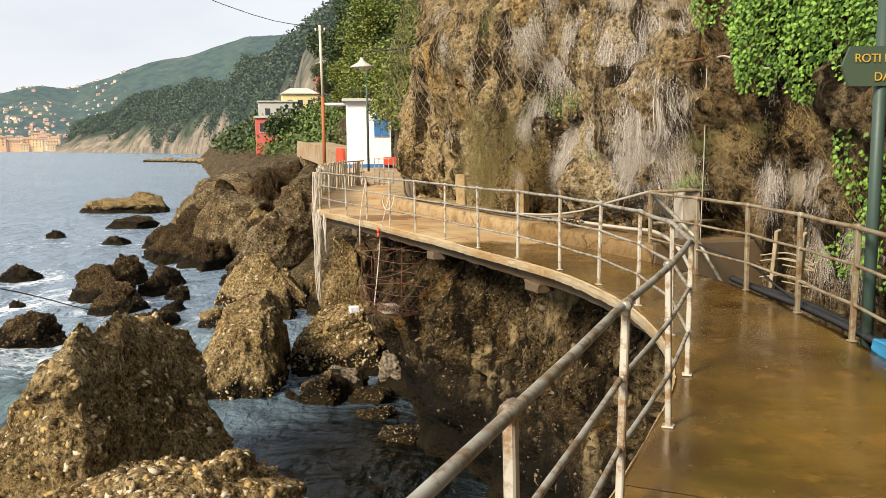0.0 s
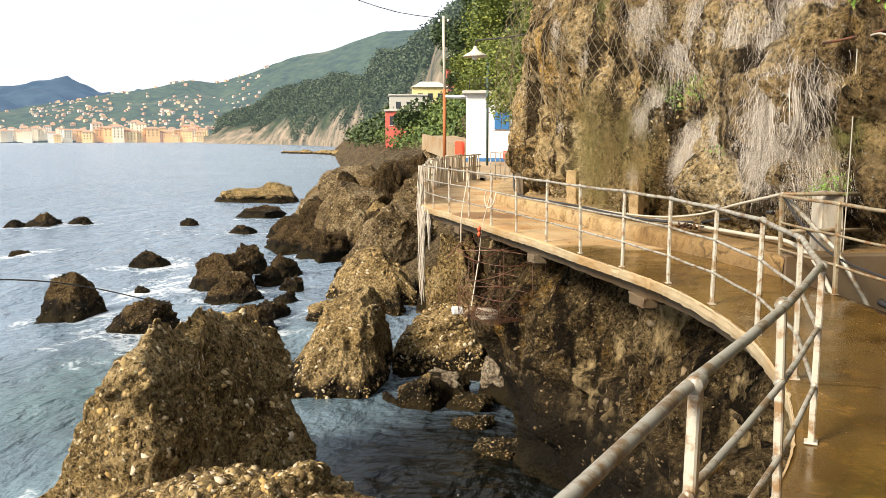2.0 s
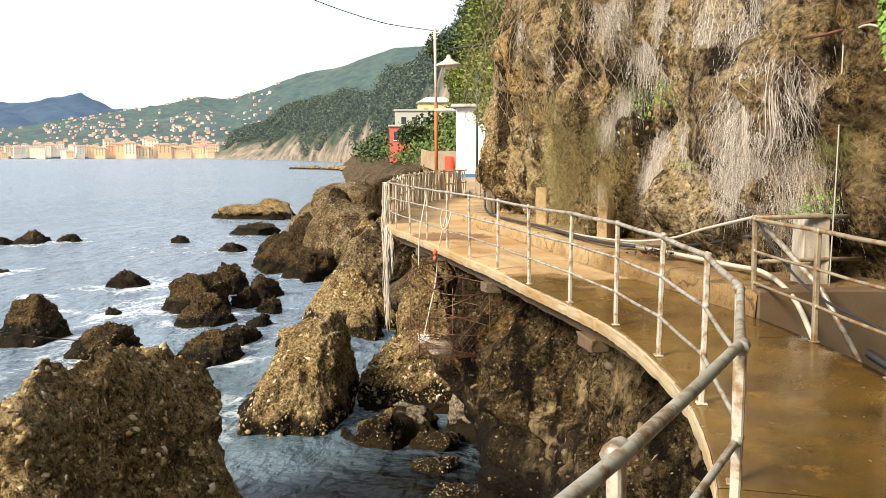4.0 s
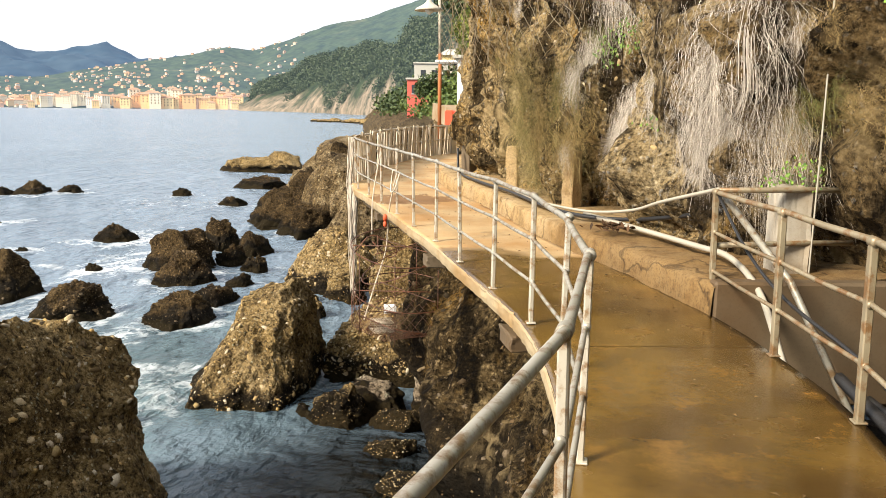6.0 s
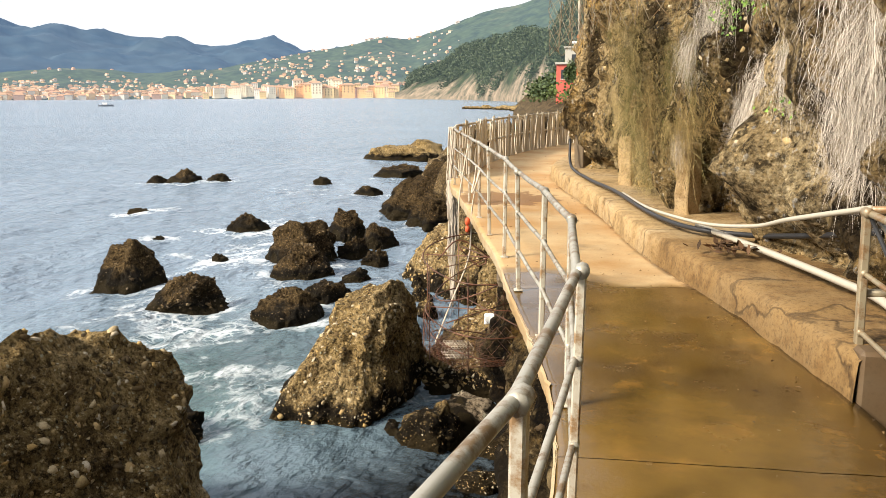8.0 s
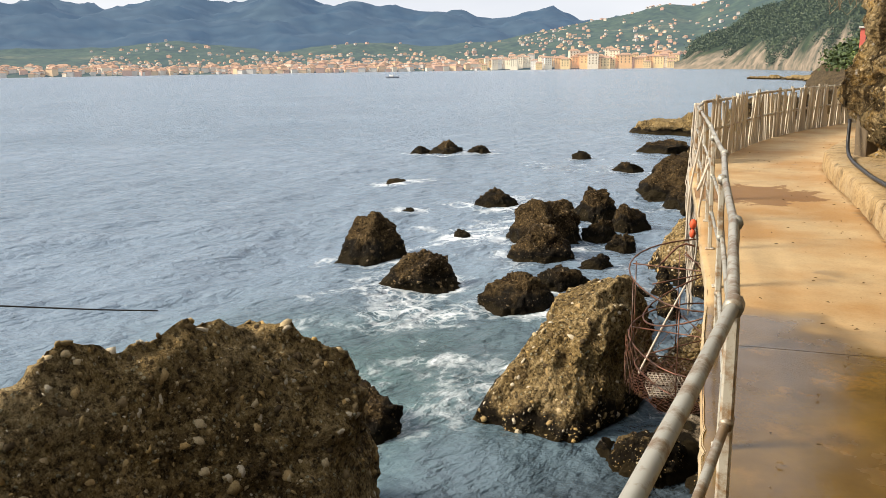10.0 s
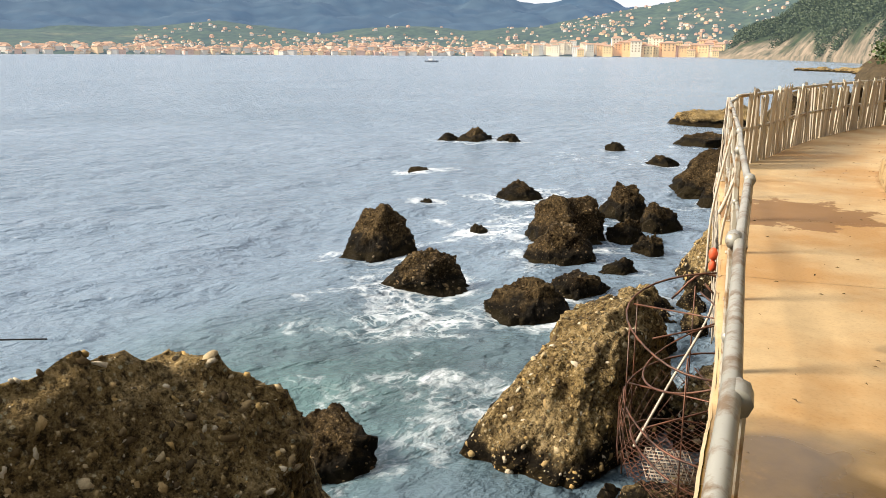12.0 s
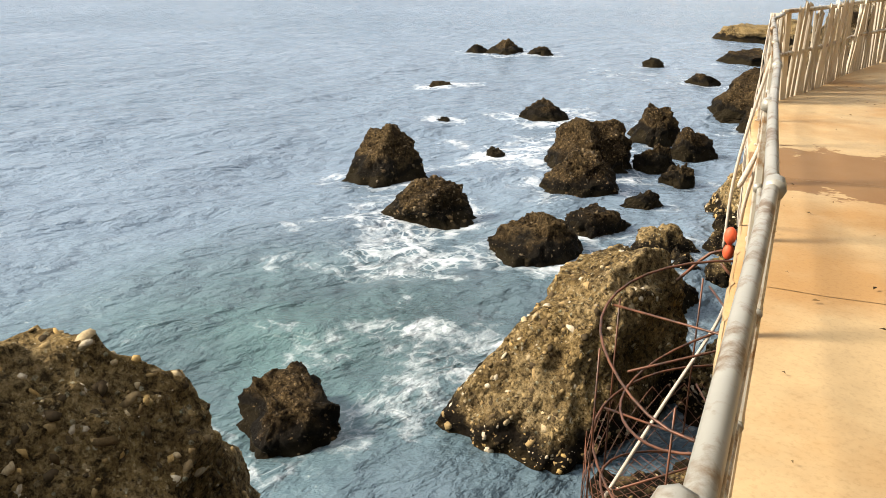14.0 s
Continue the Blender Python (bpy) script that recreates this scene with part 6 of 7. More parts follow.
# ---- sign ----
def sign():
    root = thing("sign", "dark green wooden arrow sign with yellow lettering on a grey pole", "sign", (3.84, 6.6, 0))
    tube("pole", [(0, 0, -0.8), (0, 0, 2.9)], 0.048, M_GREENPOLE, root, "grey-green steel pole", 12)
    bm = bmesh.new()
    out = [(-0.27, -0.15), (0.85, -0.15), (0.85, 0.15), (-0.27, 0.15), (-0.33, 0.0)]
    vs = [bm.verts.new((x, 0, z)) for x, z in out]
    f_ = bm.faces.new(vs)
    ex = bmesh.ops.extrude_face_region(bm, geom=[f_])
    for g in ex["geom"]:
        if isinstance(g, bmesh.types.BMVert):
            g.co.y += 0.03
    bmesh.ops.recalc_face_normals(bm, faces=bm.faces)
    board = part("board", bm, simple("sign_green", (0.035, 0.06, 0.035), (0.07, 0.10, 0.06), 4, 0.7), root, "faded green arrow board")
    board.matrix_basis = pose(0, -0.06, 2.16, 0, 0, 12)
    M_YEL = simple("sign_yellow", (0.45, 0.28, 0.03), (0.55, 0.36, 0.05), 8, 0.7)
    for text, x, z in (("ROTI E BAR DEL", -0.24, 0.03), ("DA TORINO", -0.08, -0.11)):
        cu = bpy.data.curves.new("lettering", "FONT")
        cu.body, cu.size, cu.extrude = text, 0.092, 0.002
        tmp = new("lettering_source", cu)
        dg = bpy.context.evaluated_depsgraph_get()
        me = bpy.data.meshes.new_from_object(tmp.evaluated_get(dg))
        bpy.data.objects.remove(tmp)
        me.materials.clear()
        me.materials.append(M_YEL)
        t_ = new("lettering", me)
        t_.parent = board
        t_.matrix_basis = pose(x, -0.008, z, 90, 0, 0)


sign()
tarp = worn_block("tarpaulin", "folded blue tarpaulin lying beside the railing", 4.05, 5.75, -0.12, 0.10, 0.5, 1.0, 5, simple("blue_tarpaulin", (0.02, 0.16, 0.32), (0.04, 0.24, 0.42), 5, 0.5), "tarpaulin")

# earth floor of the pit; its dark rock tones stand in for shade
rows = []
for y in np.arange(-9, 13.5, 0.3):
    rows.append([(x, y, -1.5 + 0.16 * fbm((x * 2, y * 2, 0), 4) + (1.2 if x > 3.9 and y < 7.5 else 0)) for x in np.arange(2.3, 6.6, 0.25)])
tagged(sheet(rows, "pit_floor", M_UNDER, flip=True), "dark earth and rubble in the pit beside the cliff, its shade painted in", "ground", kind="structure")


# ---- plants on the cliff ----
def straw(name, c1, c2, rough=0.75):
    m, n, l, b = material(name, rough, 0.1)
    g = n.new("ShaderNodeNewGeometry")
    l.new(ramp(n, l, g.outputs["Random Per Island"], (0.0, c1), (1.0, c2)), b.inputs["Base Color"])
    return m


M_PALE = straw("pale_dry_grass", (0.09, 0.068, 0.045), (0.78, 0.70, 0.60))
M_BROWN = straw("brown_grass", (0.17, 0.11, 0.04), (0.52, 0.38, 0.17))
M_OLIVE = straw("olive_grass", (0.06, 0.07, 0.02), (0.24, 0.22, 0.08))
M_BUSH = straw("brown_olive_grass", (0.04, 0.042, 0.012), (0.42, 0.32, 0.14))
M_IVY = leaf_paint("ivy_leaf", (0.04, 0.10, 0.012), (0.20, 0.34, 0.04))


def tuft_mesh(seed, count, length, spread, width, rise, fall, fan, reach=1.0):
    """Strands that spring out of the rock and bend down under their weight: -y is away from the rock."""
    rng = random.Random(seed)
    V, F = [], []
    for _ in range(count):
        x, z = rng.gauss(0, spread), rng.gauss(0, spread * 0.8)
        L = length * rng.uniform(0.3, 1.15) * (1.1 - min(0.6, abs(x) / (spread * 3.5)))
        v0 = Vector((rng.gauss(0, fan) + x * 0.3, -rng.uniform(0.08, 0.4) * reach, rng.gauss(rise, 0.3))) * L
        g = Vector((rng.gauss(0, 0.10), rng.uniform(0.0, 0.3), -fall * rng.uniform(0.7, 1.2))) * L
        curl = rng.gauss(0, 0.15) * L
        ph = rng.uniform(0, 6.28)
        pts = []
        for k in range(8):
            t = k / 7
            pts.append(Vector((x, 0.05, z)) + v0 * t + g * t * t + Vector((curl * math.sin(t * 5 + ph), 0, 0)) * t)
        w = width * rng.uniform(0.6, 1.3)
        o = len(V)
        side = Vector((rng.uniform(0.5, 1), rng.uniform(-0.7, 0.7), 0)).normalized() * w
        for k, p in enumerate(pts):
            sd = side * (1 - 0.8 * k / 7)
            V += [p - sd, p + sd]
        F += [(o + 2 * k, o + 2 * k + 1, o + 2 * k + 3, o + 2 * k + 2) for k in range(7)]
    return V, F


def tuft_proto(seed, count, length, spread, mat, label, width=0.0018, rise=0.1, fall=1.0, fan=0.22, reach=1.0):
    V, F = tuft_mesh(seed, count, length, spread, width, rise, fall, fan, reach)
    ob = link_mesh("grass_tuft", V, F, mat, None, smooth=False)
    return tagged(ob, label, "grass", "grass tufts on the cliff")


CLIFF_FINE = resample(CLIFF, 1200)
TUFTS = {
    "pale": [tuft_proto(s, 950, 0.62, 0.24, M_PALE, "pale bleached dry grass hanging from the cliff", rise=0.08, fall=1.0, fan=0.28) for s in (1, 2, 3)],
    "brown": [tuft_proto(s, 620, 0.44, 0.20, M_BROWN, "brown dry grass tuft bending down from the cliff", rise=0.5, fall=0.65, fan=0.95) for s in (4, 5)],
    "olive": [tuft_proto(s, 460, 0.50, 0.16, M_OLIVE, "olive green grass tuft growing on the cliff", rise=0.85, fall=0.7, fan=0.8) for s in (6, 7)],
}
TUFTS["bush"] = [tuft_proto(s, 1700, 0.52, 0.28, M_BUSH, "large brown and olive grass bush overhanging the ledge", rise=0.45, fall=0.6, fan=1.0, reach=2.0) for s in (8, 9)]
used = set()
tuft_rng = random.Random(9)


def plant(kind, x, y, z, s=1.0):
    s *= 0.82 if kind == "pale" else 1.1
    i = int(np.argmin((CLIFF_FINE[:, 0] - x) ** 2 + (CLIFF_FINE[:, 1] - y) ** 2))
    d = CLIFF_FINE[min(i + 5, 1199)] - CLIFF_FINE[max(i - 5, 0)]
    d /= np.linalg.norm(d)
    yaw = math.degrees(math.atan2(d[1], d[0])) + 180
    p = CLIFF_FINE[i]
    q = Vector((p[0], p[1], z))
    out = upper_lean(z, p) + 0.95 * (fbm(q * 0.45 + Vector((3, 1, 7)), 5) * 0.60 + noise.noise(Vector((p[0] * 1.1, p[1] * 1.1, z * 0.35))) * 0.40)
    m = pose(p[0] - d[1] * out, p[1] + d[0] * out, z, 0, tuft_rng.uniform(-8, 8), yaw) @ Matrix.Diagonal((s * tuft_rng.uniform(0.85, 1.2), s, s * tuft_rng.uniform(0.85, 1.2), 1))
    proto = tuft_rng.choice(TUFTS[kind])
    if proto.name in used:
        copy_thing(proto, m)
    else:
        used.add(proto.name)
        proto.matrix_basis = m


# each clump where it hangs: kind, place on the cliff, height, size
plant("pale", 2.25, 12.69, 2.75, 1.35)
plant("pale", 1.2, 14.27, 3.1, 1.2)
plant("pale", 2.7, 12.19, 2.2, 1.1)
plant("pale", 1.87, 13.25, 1.75, 0.7)
plant("pale", 1.36, 14.09, 1.5, 1.15)
plant("pale", 1.55, 13.8, 1.45, 1.0)
plant("pale", 2.53, 12.34, 1.6, 1.25)
plant("pale", 2.93, 12.04, 1.45, 1.2)
plant("pale", 2.35, 12.6, 1.35, 0.9)
plant("pale", 1.94, 13.14, 3.0, 1.35)
plant("pale", 2.61, 12.24, 3.3, 1.4)
plant("pale", 1.57, 13.73, 3.25, 1.4)
plant("pale", 0.89, 14.62, 3.55, 1.1)
plant("pale", 1.8, 13.3, 3.9, 1.5)
plant("pale", 2.5, 12.4, 4.1, 1.5)
plant("pale", 3.91, 10.67, 1.15, 0.8)
plant("pale", 4.31, 9.74, 0.5, 1.1)
plant("pale", 4.5, 8.9, 0.6, 1.0)
plant("pale", 2.51, 12.36, 1.9, 1.0)
plant("pale", 3.0, 12.0, 2.0, 0.8)
fill = random.Random(33)
for k in range(40):
    i = fill.randrange(430, 760)
    plant("pale" if fill.random() < 0.45 else fill.choice(["brown", "brown", "olive"]), CLIFF_FINE[i][0], CLIFF_FINE[i][1], fill.choice([fill.uniform(0.9, 2.0), fill.uniform(2.2, 5.0)]), fill.uniform(0.4, 0.85))
plant("pale", 2.15, 12.8, 1.1, 0.7)
plant("pale", 1.15, 14.35, 1.25, 0.7)
for x, y, z, s in ((-0.15, 16.1, 1.9, 1.1), (0.36, 15.3, 1.6, 1.2), (0.1, 15.7, 1.35, 1.1), (-1.13, 17.8, 2.5, 0.8), (3.54, 11.49, 2.15, 0.9), (4.36, 9.52, 1.8, 1.4), (4.15, 10.12, 1.8, 1.3), (3.8, 10.91, 1.6, 0.9), (4.47, 9.02, 1.3, 1.3)):
    plant("brown", x, y, z, s)
for x, y, z, s in ((0.22, 15.52, 1.95, 1.1), (-0.38, 16.47, 1.5, 1.0), (0.79, 14.73, 1.4, 1.1), (-0.84, 17.28, 2.4, 0.8), (0.6, 14.95, 1.2, 0.9), (0.5, 15.0, 3.2, 1.0), (-0.6, 16.9, 3.4, 0.9), (4.6, 8.2, 0.9, 1.2), (4.2, 10.0, 1.0, 0.8)):
    plant("brown", x, y, z, s)
for x, y, z, s in ((-0.98, 17.52, 3.05, 0.8), (1.47, 13.9, 2.3, 0.6), (3.22, 11.85, 1.05, 0.55), (-1.22, 17.95, 2.35, 0.8), (-0.91, 17.4, 3.3, 0.9), (1.67, 13.57, 2.35, 0.5), (0.3, 15.4, 1.9, 1.2), (-0.05, 15.95, 1.5, 1.1), (4.44, 9.17, 0.6, 0.7), (3.95, 10.6, 1.75, 0.8), (-1.9, 19.1, 1.9, 0.6), (-0.2, 16.2, 3.9, 1.1), (0.9, 14.6, 2.3, 0.7)):
    plant("olive", x, y, z, s)

for x, y, z, s in ((0.3, 15.4, 1.75, 1.3), (0.15, 15.6, 1.55, 1.2), (0.42, 15.2, 1.45, 1.2), (0.0, 15.85, 1.7, 1.2), (-0.1, 16.0, 1.3, 1.0), (0.55, 14.95, 1.7, 1.0)):
    plant(tuft_rng.choice(["brown", "brown", "olive"]), x, y, z, s)
for x, y, z, s in ((0.2, 15.5, 1.7, 1.1), (-0.1, 15.95, 1.45, 1.15), (-0.35, 16.4, 1.25, 1.1), (0.35, 15.25, 1.35, 1.0), (-0.05, 15.9, 2.1, 0.9), (-0.6, 16.8, 1.6, 0.9), (-0.7, 17.0, 0.85, 1.1), (-0.5, 16.6, 0.8, 0.9)):
    plant("bush", x, y, z, s)
for x, y, z, s in ((1.3, 14.15, 1.55, 0.9), (1.1, 14.4, 1.7, 0.9), (1.5, 13.85, 1.35, 0.8)):
    plant("pale", x, y, z, s)

# hanging creeper trail below the big pale tufts
cr_rng = random.Random(6)
cr_lines = []
for k in range(40):
    ox, oy, dz = cr_rng.gauss(0, 0.05), cr_rng.gauss(0, 0.03), cr_rng.uniform(0, 0.5)
    cr_lines.append(smooth_line([(2.68 + ox, 12.0 + oy, 2.5), (2.64 + ox, 11.82 + oy, 2.1), (2.68 + ox * 1.3, 11.78 + oy, 1.7), (2.62 + ox * 1.6, 11.85 + oy, 1.3 + dz)], 0.12))
tagged(tubes("creeper", cr_lines, 0.0035, M_PALE, None, sides=3), "pale dead creeper stems trailing down the cliff", "creeper", kind="stuff")


def ivy(label, spots, leaf, per, seed):
    rng = random.Random(seed)
    V, F = [], []
    for x, y, z, r in spots:
        i = int(np.argmin((CLIFF_FINE[:, 0] - x) ** 2 + (CLIFF_FINE[:, 1] - y) ** 2))
        d = CLIFF_FINE[min(i + 5, 1199)] - CLIFF_FINE[max(i - 5, 0)]
        d /= np.linalg.norm(d)
        nrm = Vector((-d[1], d[0], 0))
        tan = Vector((d[0], d[1], 0))
        base = Vector((x, y, z)) + nrm * (upper_lean(z, (x, y)) + 0.12)
        for _ in range(int(per * r * r)):
            a, q = rng.uniform(0, 6.28), r * rng.random() ** 0.5
            p = base + tan * (math.cos(a) * q) + Vector((0, 0, math.sin(a) * q)) + nrm * rng.uniform(0.0, 0.34) * (1.2 - q / r)
            u = (tan * rng.gauss(0, 1) + Vector((0, 0, -1)) * rng.uniform(0.3, 1.4) + nrm * rng.uniform(0.0, 0.8)).normalized() * leaf * rng.uniform(0.6, 1.25)
            w = (u.cross(nrm + Vector((rng.gauss(0, 0.4), rng.gauss(0, 0.4), 0)))).normalized() * leaf * 0.62
            o = len(V)
            V += [p, p + u * 0.35 + w, p + u * 1.1 + nrm * leaf * 0.2, p + u * 0.35 - w]
            F.append((o, o + 1, o + 2, o + 3))
    ob = link_mesh("ivy", V, F, M_IVY, None, smooth=False)
    return tagged(ob, label, "ivy", kind="stuff")


ivy("bright green ivy hanging over the cliff", ((3.56, 11.45, 3.5, 0.5), (4.0, 10.4, 3.0, 0.75), (4.35, 9.6, 2.6, 0.6), (4.48, 8.98, 3.0, 0.9), (3.95, 10.54, 2.55, 0.45), (4.3, 9.55, 3.6, 0.9), (3.8, 10.9, 3.8, 0.9), (4.7, 8.0, 2.9, 0.9)), 0.042, 2400, 2)
ivy("green leaves climbing low behind the sign", ((4.58, 8.56, 1.5, 0.55), (4.6, 8.4, 0.6, 0.5), (4.45, 9.1, 0.35, 0.25), (4.75, 7.6, 0.6, 0.6)), 0.045, 1100, 3)
ivy("small green sprigs on the dark cliff", ((1.47, 13.9, 2.2, 0.22), (1.75, 13.42, 2.3, 0.2), (3.22, 11.85, 1.0, 0.2), (3.0, 11.9, 0.95, 0.12), (2.0, 13.0, 1.4, 0.1)), 0.022, 2600, 4)


# ---- net over the upper cliff ----
def net():
    lines = []
    P = resample(CLIFF[9:16], 62)
    for side in (0, 1):
        for i in range(-40, 62, 2):
            ln = []
            for k in range(0, 46):
                j = i + k if side == 0 else i + 40 - k
                if 0 <= j < 62:
                    p = P[j]
                    d = P[min(j + 2, 61)] - P[max(j - 2, 0)]
                    d = d / np.linalg.norm(d)
                    z = 2.2 + k * 0.14 + 0.05 * math.sin(j)
                    o = upper_lean(z, p) + 0.42 + 0.06 * math.sin(j * 0.8 + z)
                    ln.append((p[0] - d[1] * o, p[1] + d[0] * o, z))
            if len(ln) > 2:
                lines.append(ln)
    ob = tubes("rockfall_net", lines, 0.004, M_LANDRAIL, None, sides=3)
    return tagged(ob, "sagging grey wire rockfall net over the upper cliff", "net", kind="stuff")


net()


# ---- cage, ropes, buoys, hanging nets ----
def ring(cx, cy, z, r, tilt=0.0, turn=0.0, n_=36):
    return [(cx + r * math.cos(a), cy + r * math.sin(a), z + tilt * math.cos(a - turn)) for a in (2 * math.pi * k / n_ for k in range(n_ + 1))]


def fish_cage():
    cx, cy = -1.82, 15.2
    root = thing("fish_cage", "rusty round fishing cage hanging below the walkway with torn netting", "fish cage")
    levels = [(-0.42, 0.78, 0.16, 2.0), (-0.62, 0.66, 0.30, 0.6), (-1.08, 0.8, 0.12, 2.3), (-1.55, 0.7, 0.18, 4.0)]
    for z, r, t, turn in levels:
        tube("hoop", [(x + 0.05 * math.sin(3 * z + 2 * y), y + 0.04 * math.sin(5 * x), h) for x, y, h in ring(cx, cy, z, r, t, turn)], 0.008, M_RUST, root, "", 6)
    for k in range(8):
        a = 2 * math.pi * k / 8 + 0.2
        tube("upright", [(cx + 0.78 * math.cos(a), cy + 0.78 * math.sin(a), -0.42 + 0.06 * math.cos(a - 2)), (cx + 0.78 * math.cos(a), cy + 0.78 * math.sin(a), -1.55 + 0.1 * math.cos(a - 2))], 0.006, M_RUST, root, "", 5)
    for a in (0.3, 1.4, 2.5):
        for z in (-0.42, -1.08):
            tube("cross_bar", [(cx + 0.78 * math.cos(a), cy + 0.78 * math.sin(a), z), (cx - 0.78 * math.cos(a), cy - 0.78 * math.sin(a), z)], 0.007, M_RUST, root, "", 5)
    lines = []
    for s in (1, -1):
        for k in range(46):
            a0 = 2 * math.pi * k / 46
            if 0.2 < (a0 % 6.28) < 1.5 or k % 5 == 2:
                continue
            lines.append([(cx + 0.79 * math.cos(a0 + s * t * 0.5), cy + 0.79 * math.sin(a0 + s * t * 0.5), -1.08 - 0.47 * t) for t in np.linspace(0, 1, 8)])
    for k in range(26):
        y = -0.75 + k * 0.06
        h = math.sqrt(max(0, 0.58 - y * y))
        lines.append([(cx + y, cy - h, -1.55), (cx + y, cy, -1.64), (cx + y, cy + h, -1.55)])
        lines.append([(cx - h, cy + y, -1.55), (cx, cy + y, -1.64), (cx + h, cy + y, -1.55)])
    ob = tubes("netting", lines, 0.0028, M_RUST, root, "torn rusty wire netting", 3)
    tagged(ob, kind="stuff")


fish_cage()


def basket():
    root = thing("wire_basket", "pale square wire basket lying in the fishing cage", "basket", (-2.0, 14.75, -1.56))
    lines = []
    for k in range(9):
        t = -0.22 + k * 0.055
        for z in (0, 0.2):
            lines.append([(t, -0.14, z), (t, 0.14, z)])
        lines.append([(t, -0.14, 0), (t, -0.14, 0.2)])
        lines.append([(t, 0.14, 0), (t, 0.14, 0.2)])
    for k in range(6):
        t = -0.14 + k * 0.056
        lines += [[(-0.22, t, 0), (0.22, t, 0)], [(-0.22, t, 0.2), (0.22, t, 0.2)], [(-0.22, -0.14, k * 0.04), (0.22, -0.14, k * 0.04)], [(-0.22, 0.14, k * 0.04), (0.22, 0.14, k * 0.04)]]
    tubes("mesh", lines, 0.005, M_ROPE, root, "", 3)
    root.rotation_euler = (0.2, 0.1, 0.9)
    root.scale = (0.72, 0.72, 0.72)


basket()
laid("rope", "pale rope running from the railing to the hanging cage", "rope", [(-2.1, 15.5, 0.62), (-2.28, 15.65, 0.1), (-2.38, 15.8, -0.25), (-2.4, 15.75, -0.62), (-2.32, 15.2, -1.02), (-2.25, 14.68, -1.42)], 0.011, M_ROPE, 0.1, 5)
laid("rope", "loop of pale rope hanging on the railing", "rope", [(-1.95, 15.25, 0.62), (-2.0, 15.2, 0.4), (-2.15, 15.4, 0.33), (-2.3, 15.75, 0.45), (-2.25, 15.7, 0.62)], 0.012, M_ROPE, 0.06, 5)
laid("rope", "rope hanging straight from the railing to a bent iron frame", "rope", [(-2.85, 16.6, 0.93), (-2.98, 16.55, 0.1), (-3.0, 16.55, -0.5)], 0.012, M_ROPE, 0.1, 5)
laid("iron_frame", "bent iron frame hanging on a rope below the walkway", "frame", [(-3.25, 16.4, -0.8), (-3.0, 16.55, -0.52), (-2.65, 16.75, -0.75), (-2.75, 16.7, -0.9), (-3.0, 16.55, -0.62)], 0.012, M_RUST, 0.1, 5)
for z, s in ((-0.10, 0.56), (-0.20, 0.5)):
    bm = bmesh.new()
    bmesh.ops.create_uvsphere(bm, u_segments=14, v_segments=10, radius=0.065 * s)
    for v in bm.verts:
        v.co.z *= 1.5
    b_ = part("buoy", bm, M_BUOY, smooth=True)
    b_.location = (-2.40, 15.74, z)
    tagged(b_, "orange float tied to the rope at the walkway edge", "buoy", "orange floats")

M_LIME = simple("limy_rag", (0.46, 0.38, 0.29), (0.68, 0.62, 0.53), 12, 0.9, bumpy=0.6, kind="World")


def rag(x, y, z0, z1, w, seed):
    """A bundle of bleached netting that hangs in limp folds."""
    rng = random.Random(seed)
    lines = []
    for k in range(70):
        dx, dy = rng.gauss(0, w), rng.gauss(0, w)
        L = z0 - (z0 - z1) * rng.uniform(0.3, 1.0)
        pts = []
        for q in range(8):
            t = q / 7
            pull = 1.0 - 0.55 * abs(2 * t - 0.9)
            pts.append((x + dx * pull + rng.gauss(0, w * 0.35), y + dy * pull + rng.gauss(0, w * 0.35), z0 + (L - z0) * t))
        lines.append(smooth_line(pts, 0.12))
    ob = tubes("hanging_net", lines, 0.007, M_LIME, None, sides=5)
    return tagged(ob, "bleached old netting hanging from the railing down to the rocks", "net", "bleached hanging nets")


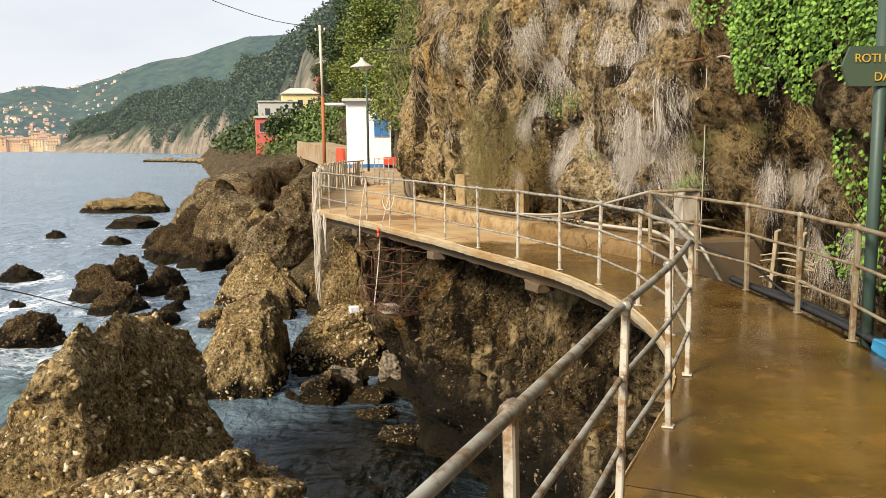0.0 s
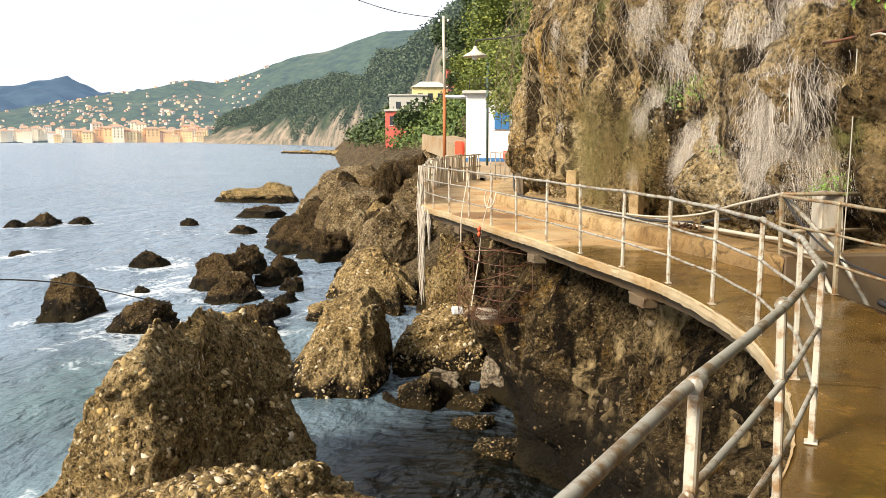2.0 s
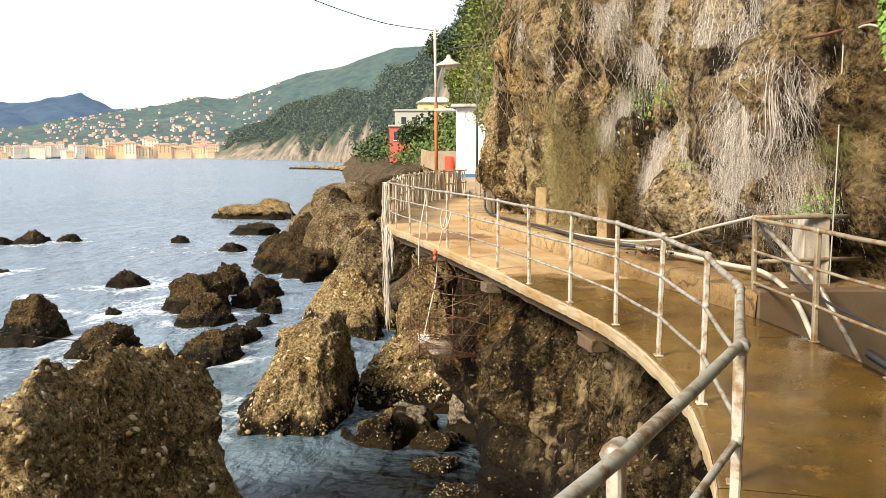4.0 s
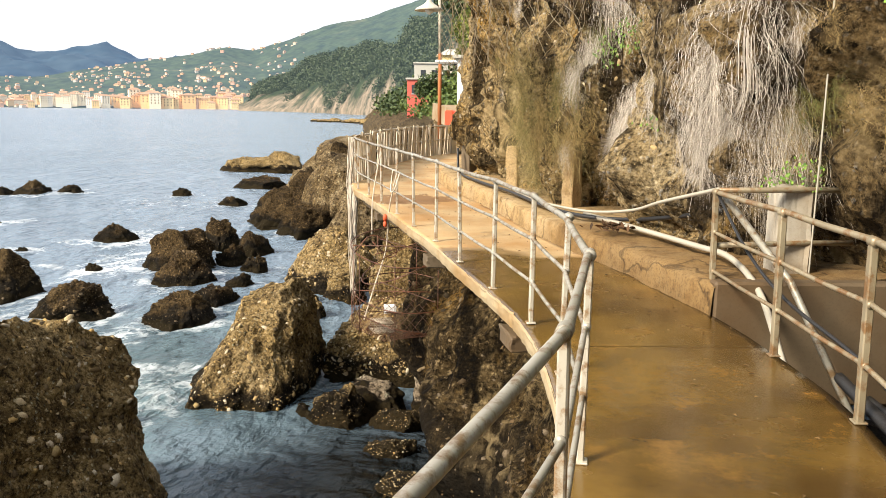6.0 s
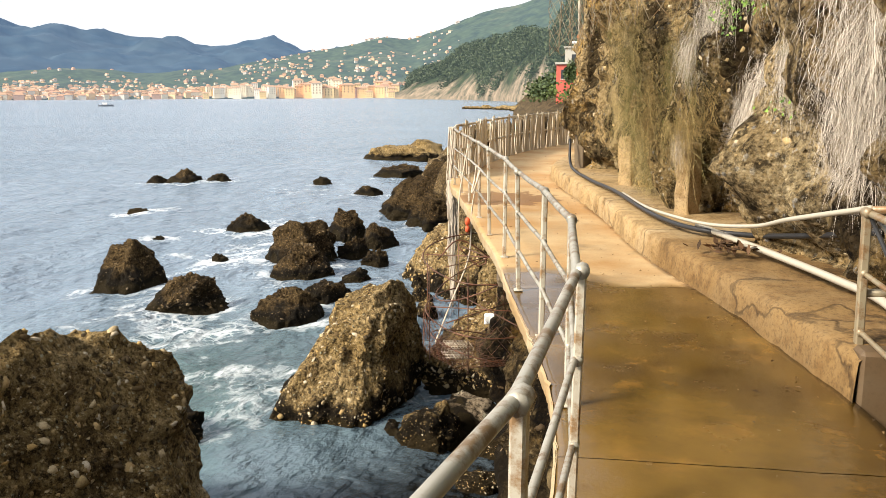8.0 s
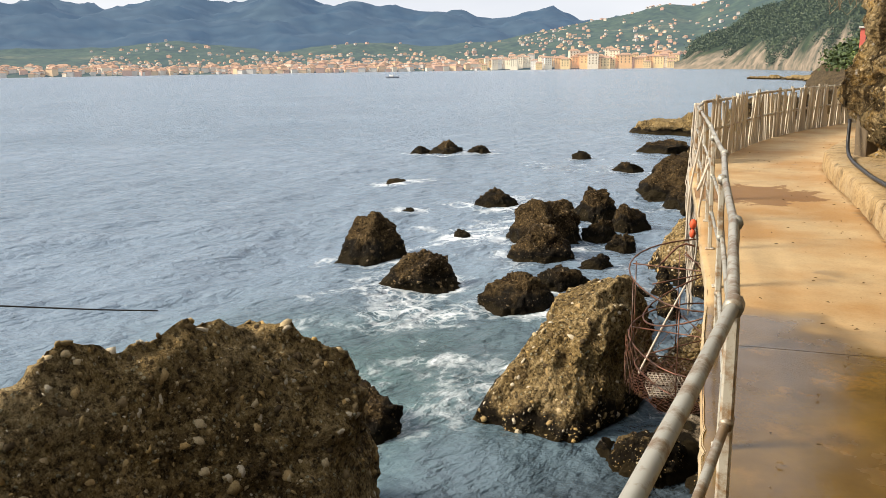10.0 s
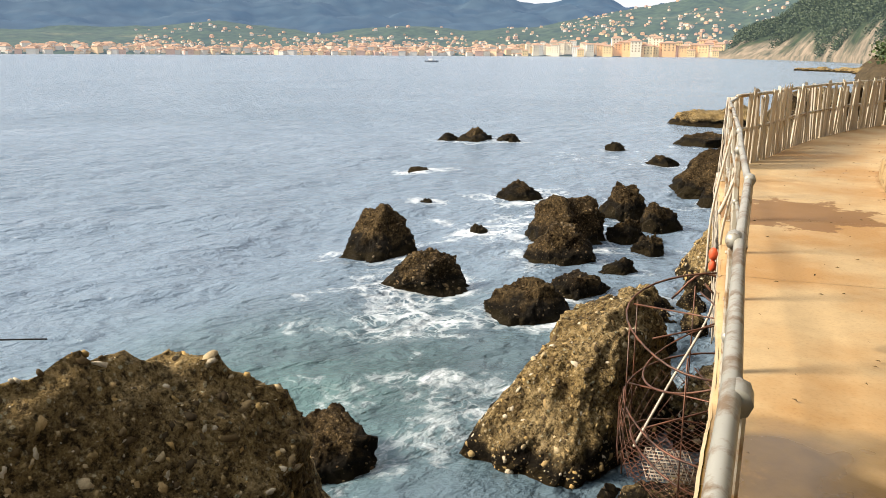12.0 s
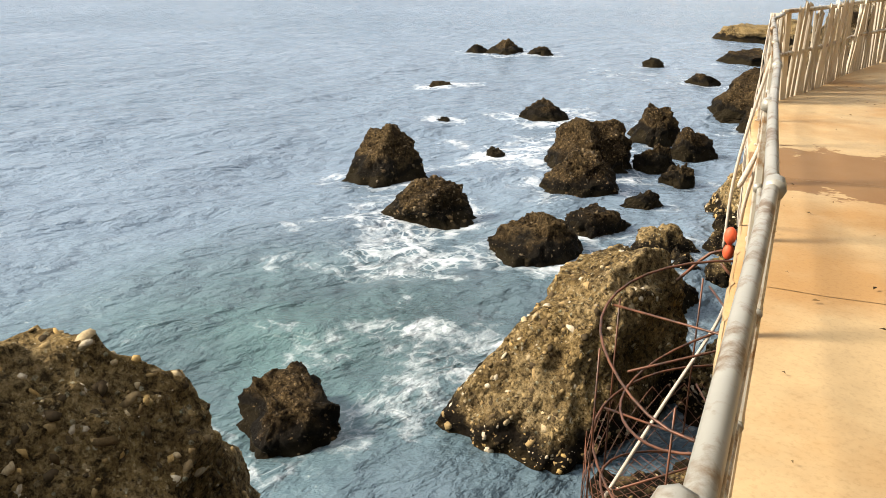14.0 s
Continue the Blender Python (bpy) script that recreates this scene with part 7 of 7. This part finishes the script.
rag(-4.96, 19.78, 0.93, -2.5, 0.05, 1)
rag(-4.75, 19.3, 0.0, -1.3, 0.03, 2)
rag(-4.5, 18.95, -0.05, -1.0, 0.02, 3)
litter = worn_block("paper_litter", "crumpled white paper lying on the rocks", -3.95, 19.4, -2.55, -2.40, 0.24, 0.18, 30, M_WHITE, "litter")

# fallen leaves and grit on the concrete
leaf_rng = random.Random(14)
V, F = [], []
for _ in range(60):
    p = Vector((1.44 + leaf_rng.gauss(0, 0.11), 13.16 + leaf_rng.gauss(0, 0.07), 0.29 + leaf_rng.uniform(0, 0.06)))
    u = Vector((leaf_rng.gauss(0, 1), leaf_rng.gauss(0, 1), leaf_rng.gauss(0, 0.6))).normalized() * 0.05
    w = u.cross(Vector((leaf_rng.gauss(0, 0.5), leaf_rng.gauss(0, 0.5), 1))).normalized() * 0.022
    o = len(V)
    V += [p - u, p + w, p + u, p - w]
    F.append((o, o + 1, o + 2, o + 3))
tagged(link_mesh("leaf_heap", V, F, straw("dead_leaf", (0.03, 0.02, 0.012), (0.16, 0.09, 0.05)), None, smooth=False), "small heap of dead brown leaves on the ledge", "leaves", kind="stuff")
V, F = [], []
for _ in range(420):
    i = leaf_rng.randrange(120, 560)
    p = left_edge[i]
    r = across(p)
    t = leaf_rng.random() ** (0.35 if leaf_rng.random() < 0.6 else 1.0)
    q = p * (1 - t) + r * t
    s = leaf_rng.uniform(0.006, 0.022)
    a = leaf_rng.uniform(0, 6.28)
    o = len(V)
    c, d = math.cos(a) * s, math.sin(a) * s
    V += [(q[0] + c, q[1] + d, 0.013), (q[0] - d * 0.4, q[1] + c * 0.4, 0.018), (q[0] - c, q[1] - d, 0.013), (q[0] + d * 0.4, q[1] - c * 0.4, 0.020)]
    F.append((o, o + 1, o + 2, o + 3))
tagged(link_mesh("leaf_litter", V, F, straw("leaf_crumb", (0.03, 0.02, 0.012), (0.2, 0.13, 0.06)), None, smooth=False), "scattered leaf crumbs and twigs on the concrete", "leaves", kind="stuff")
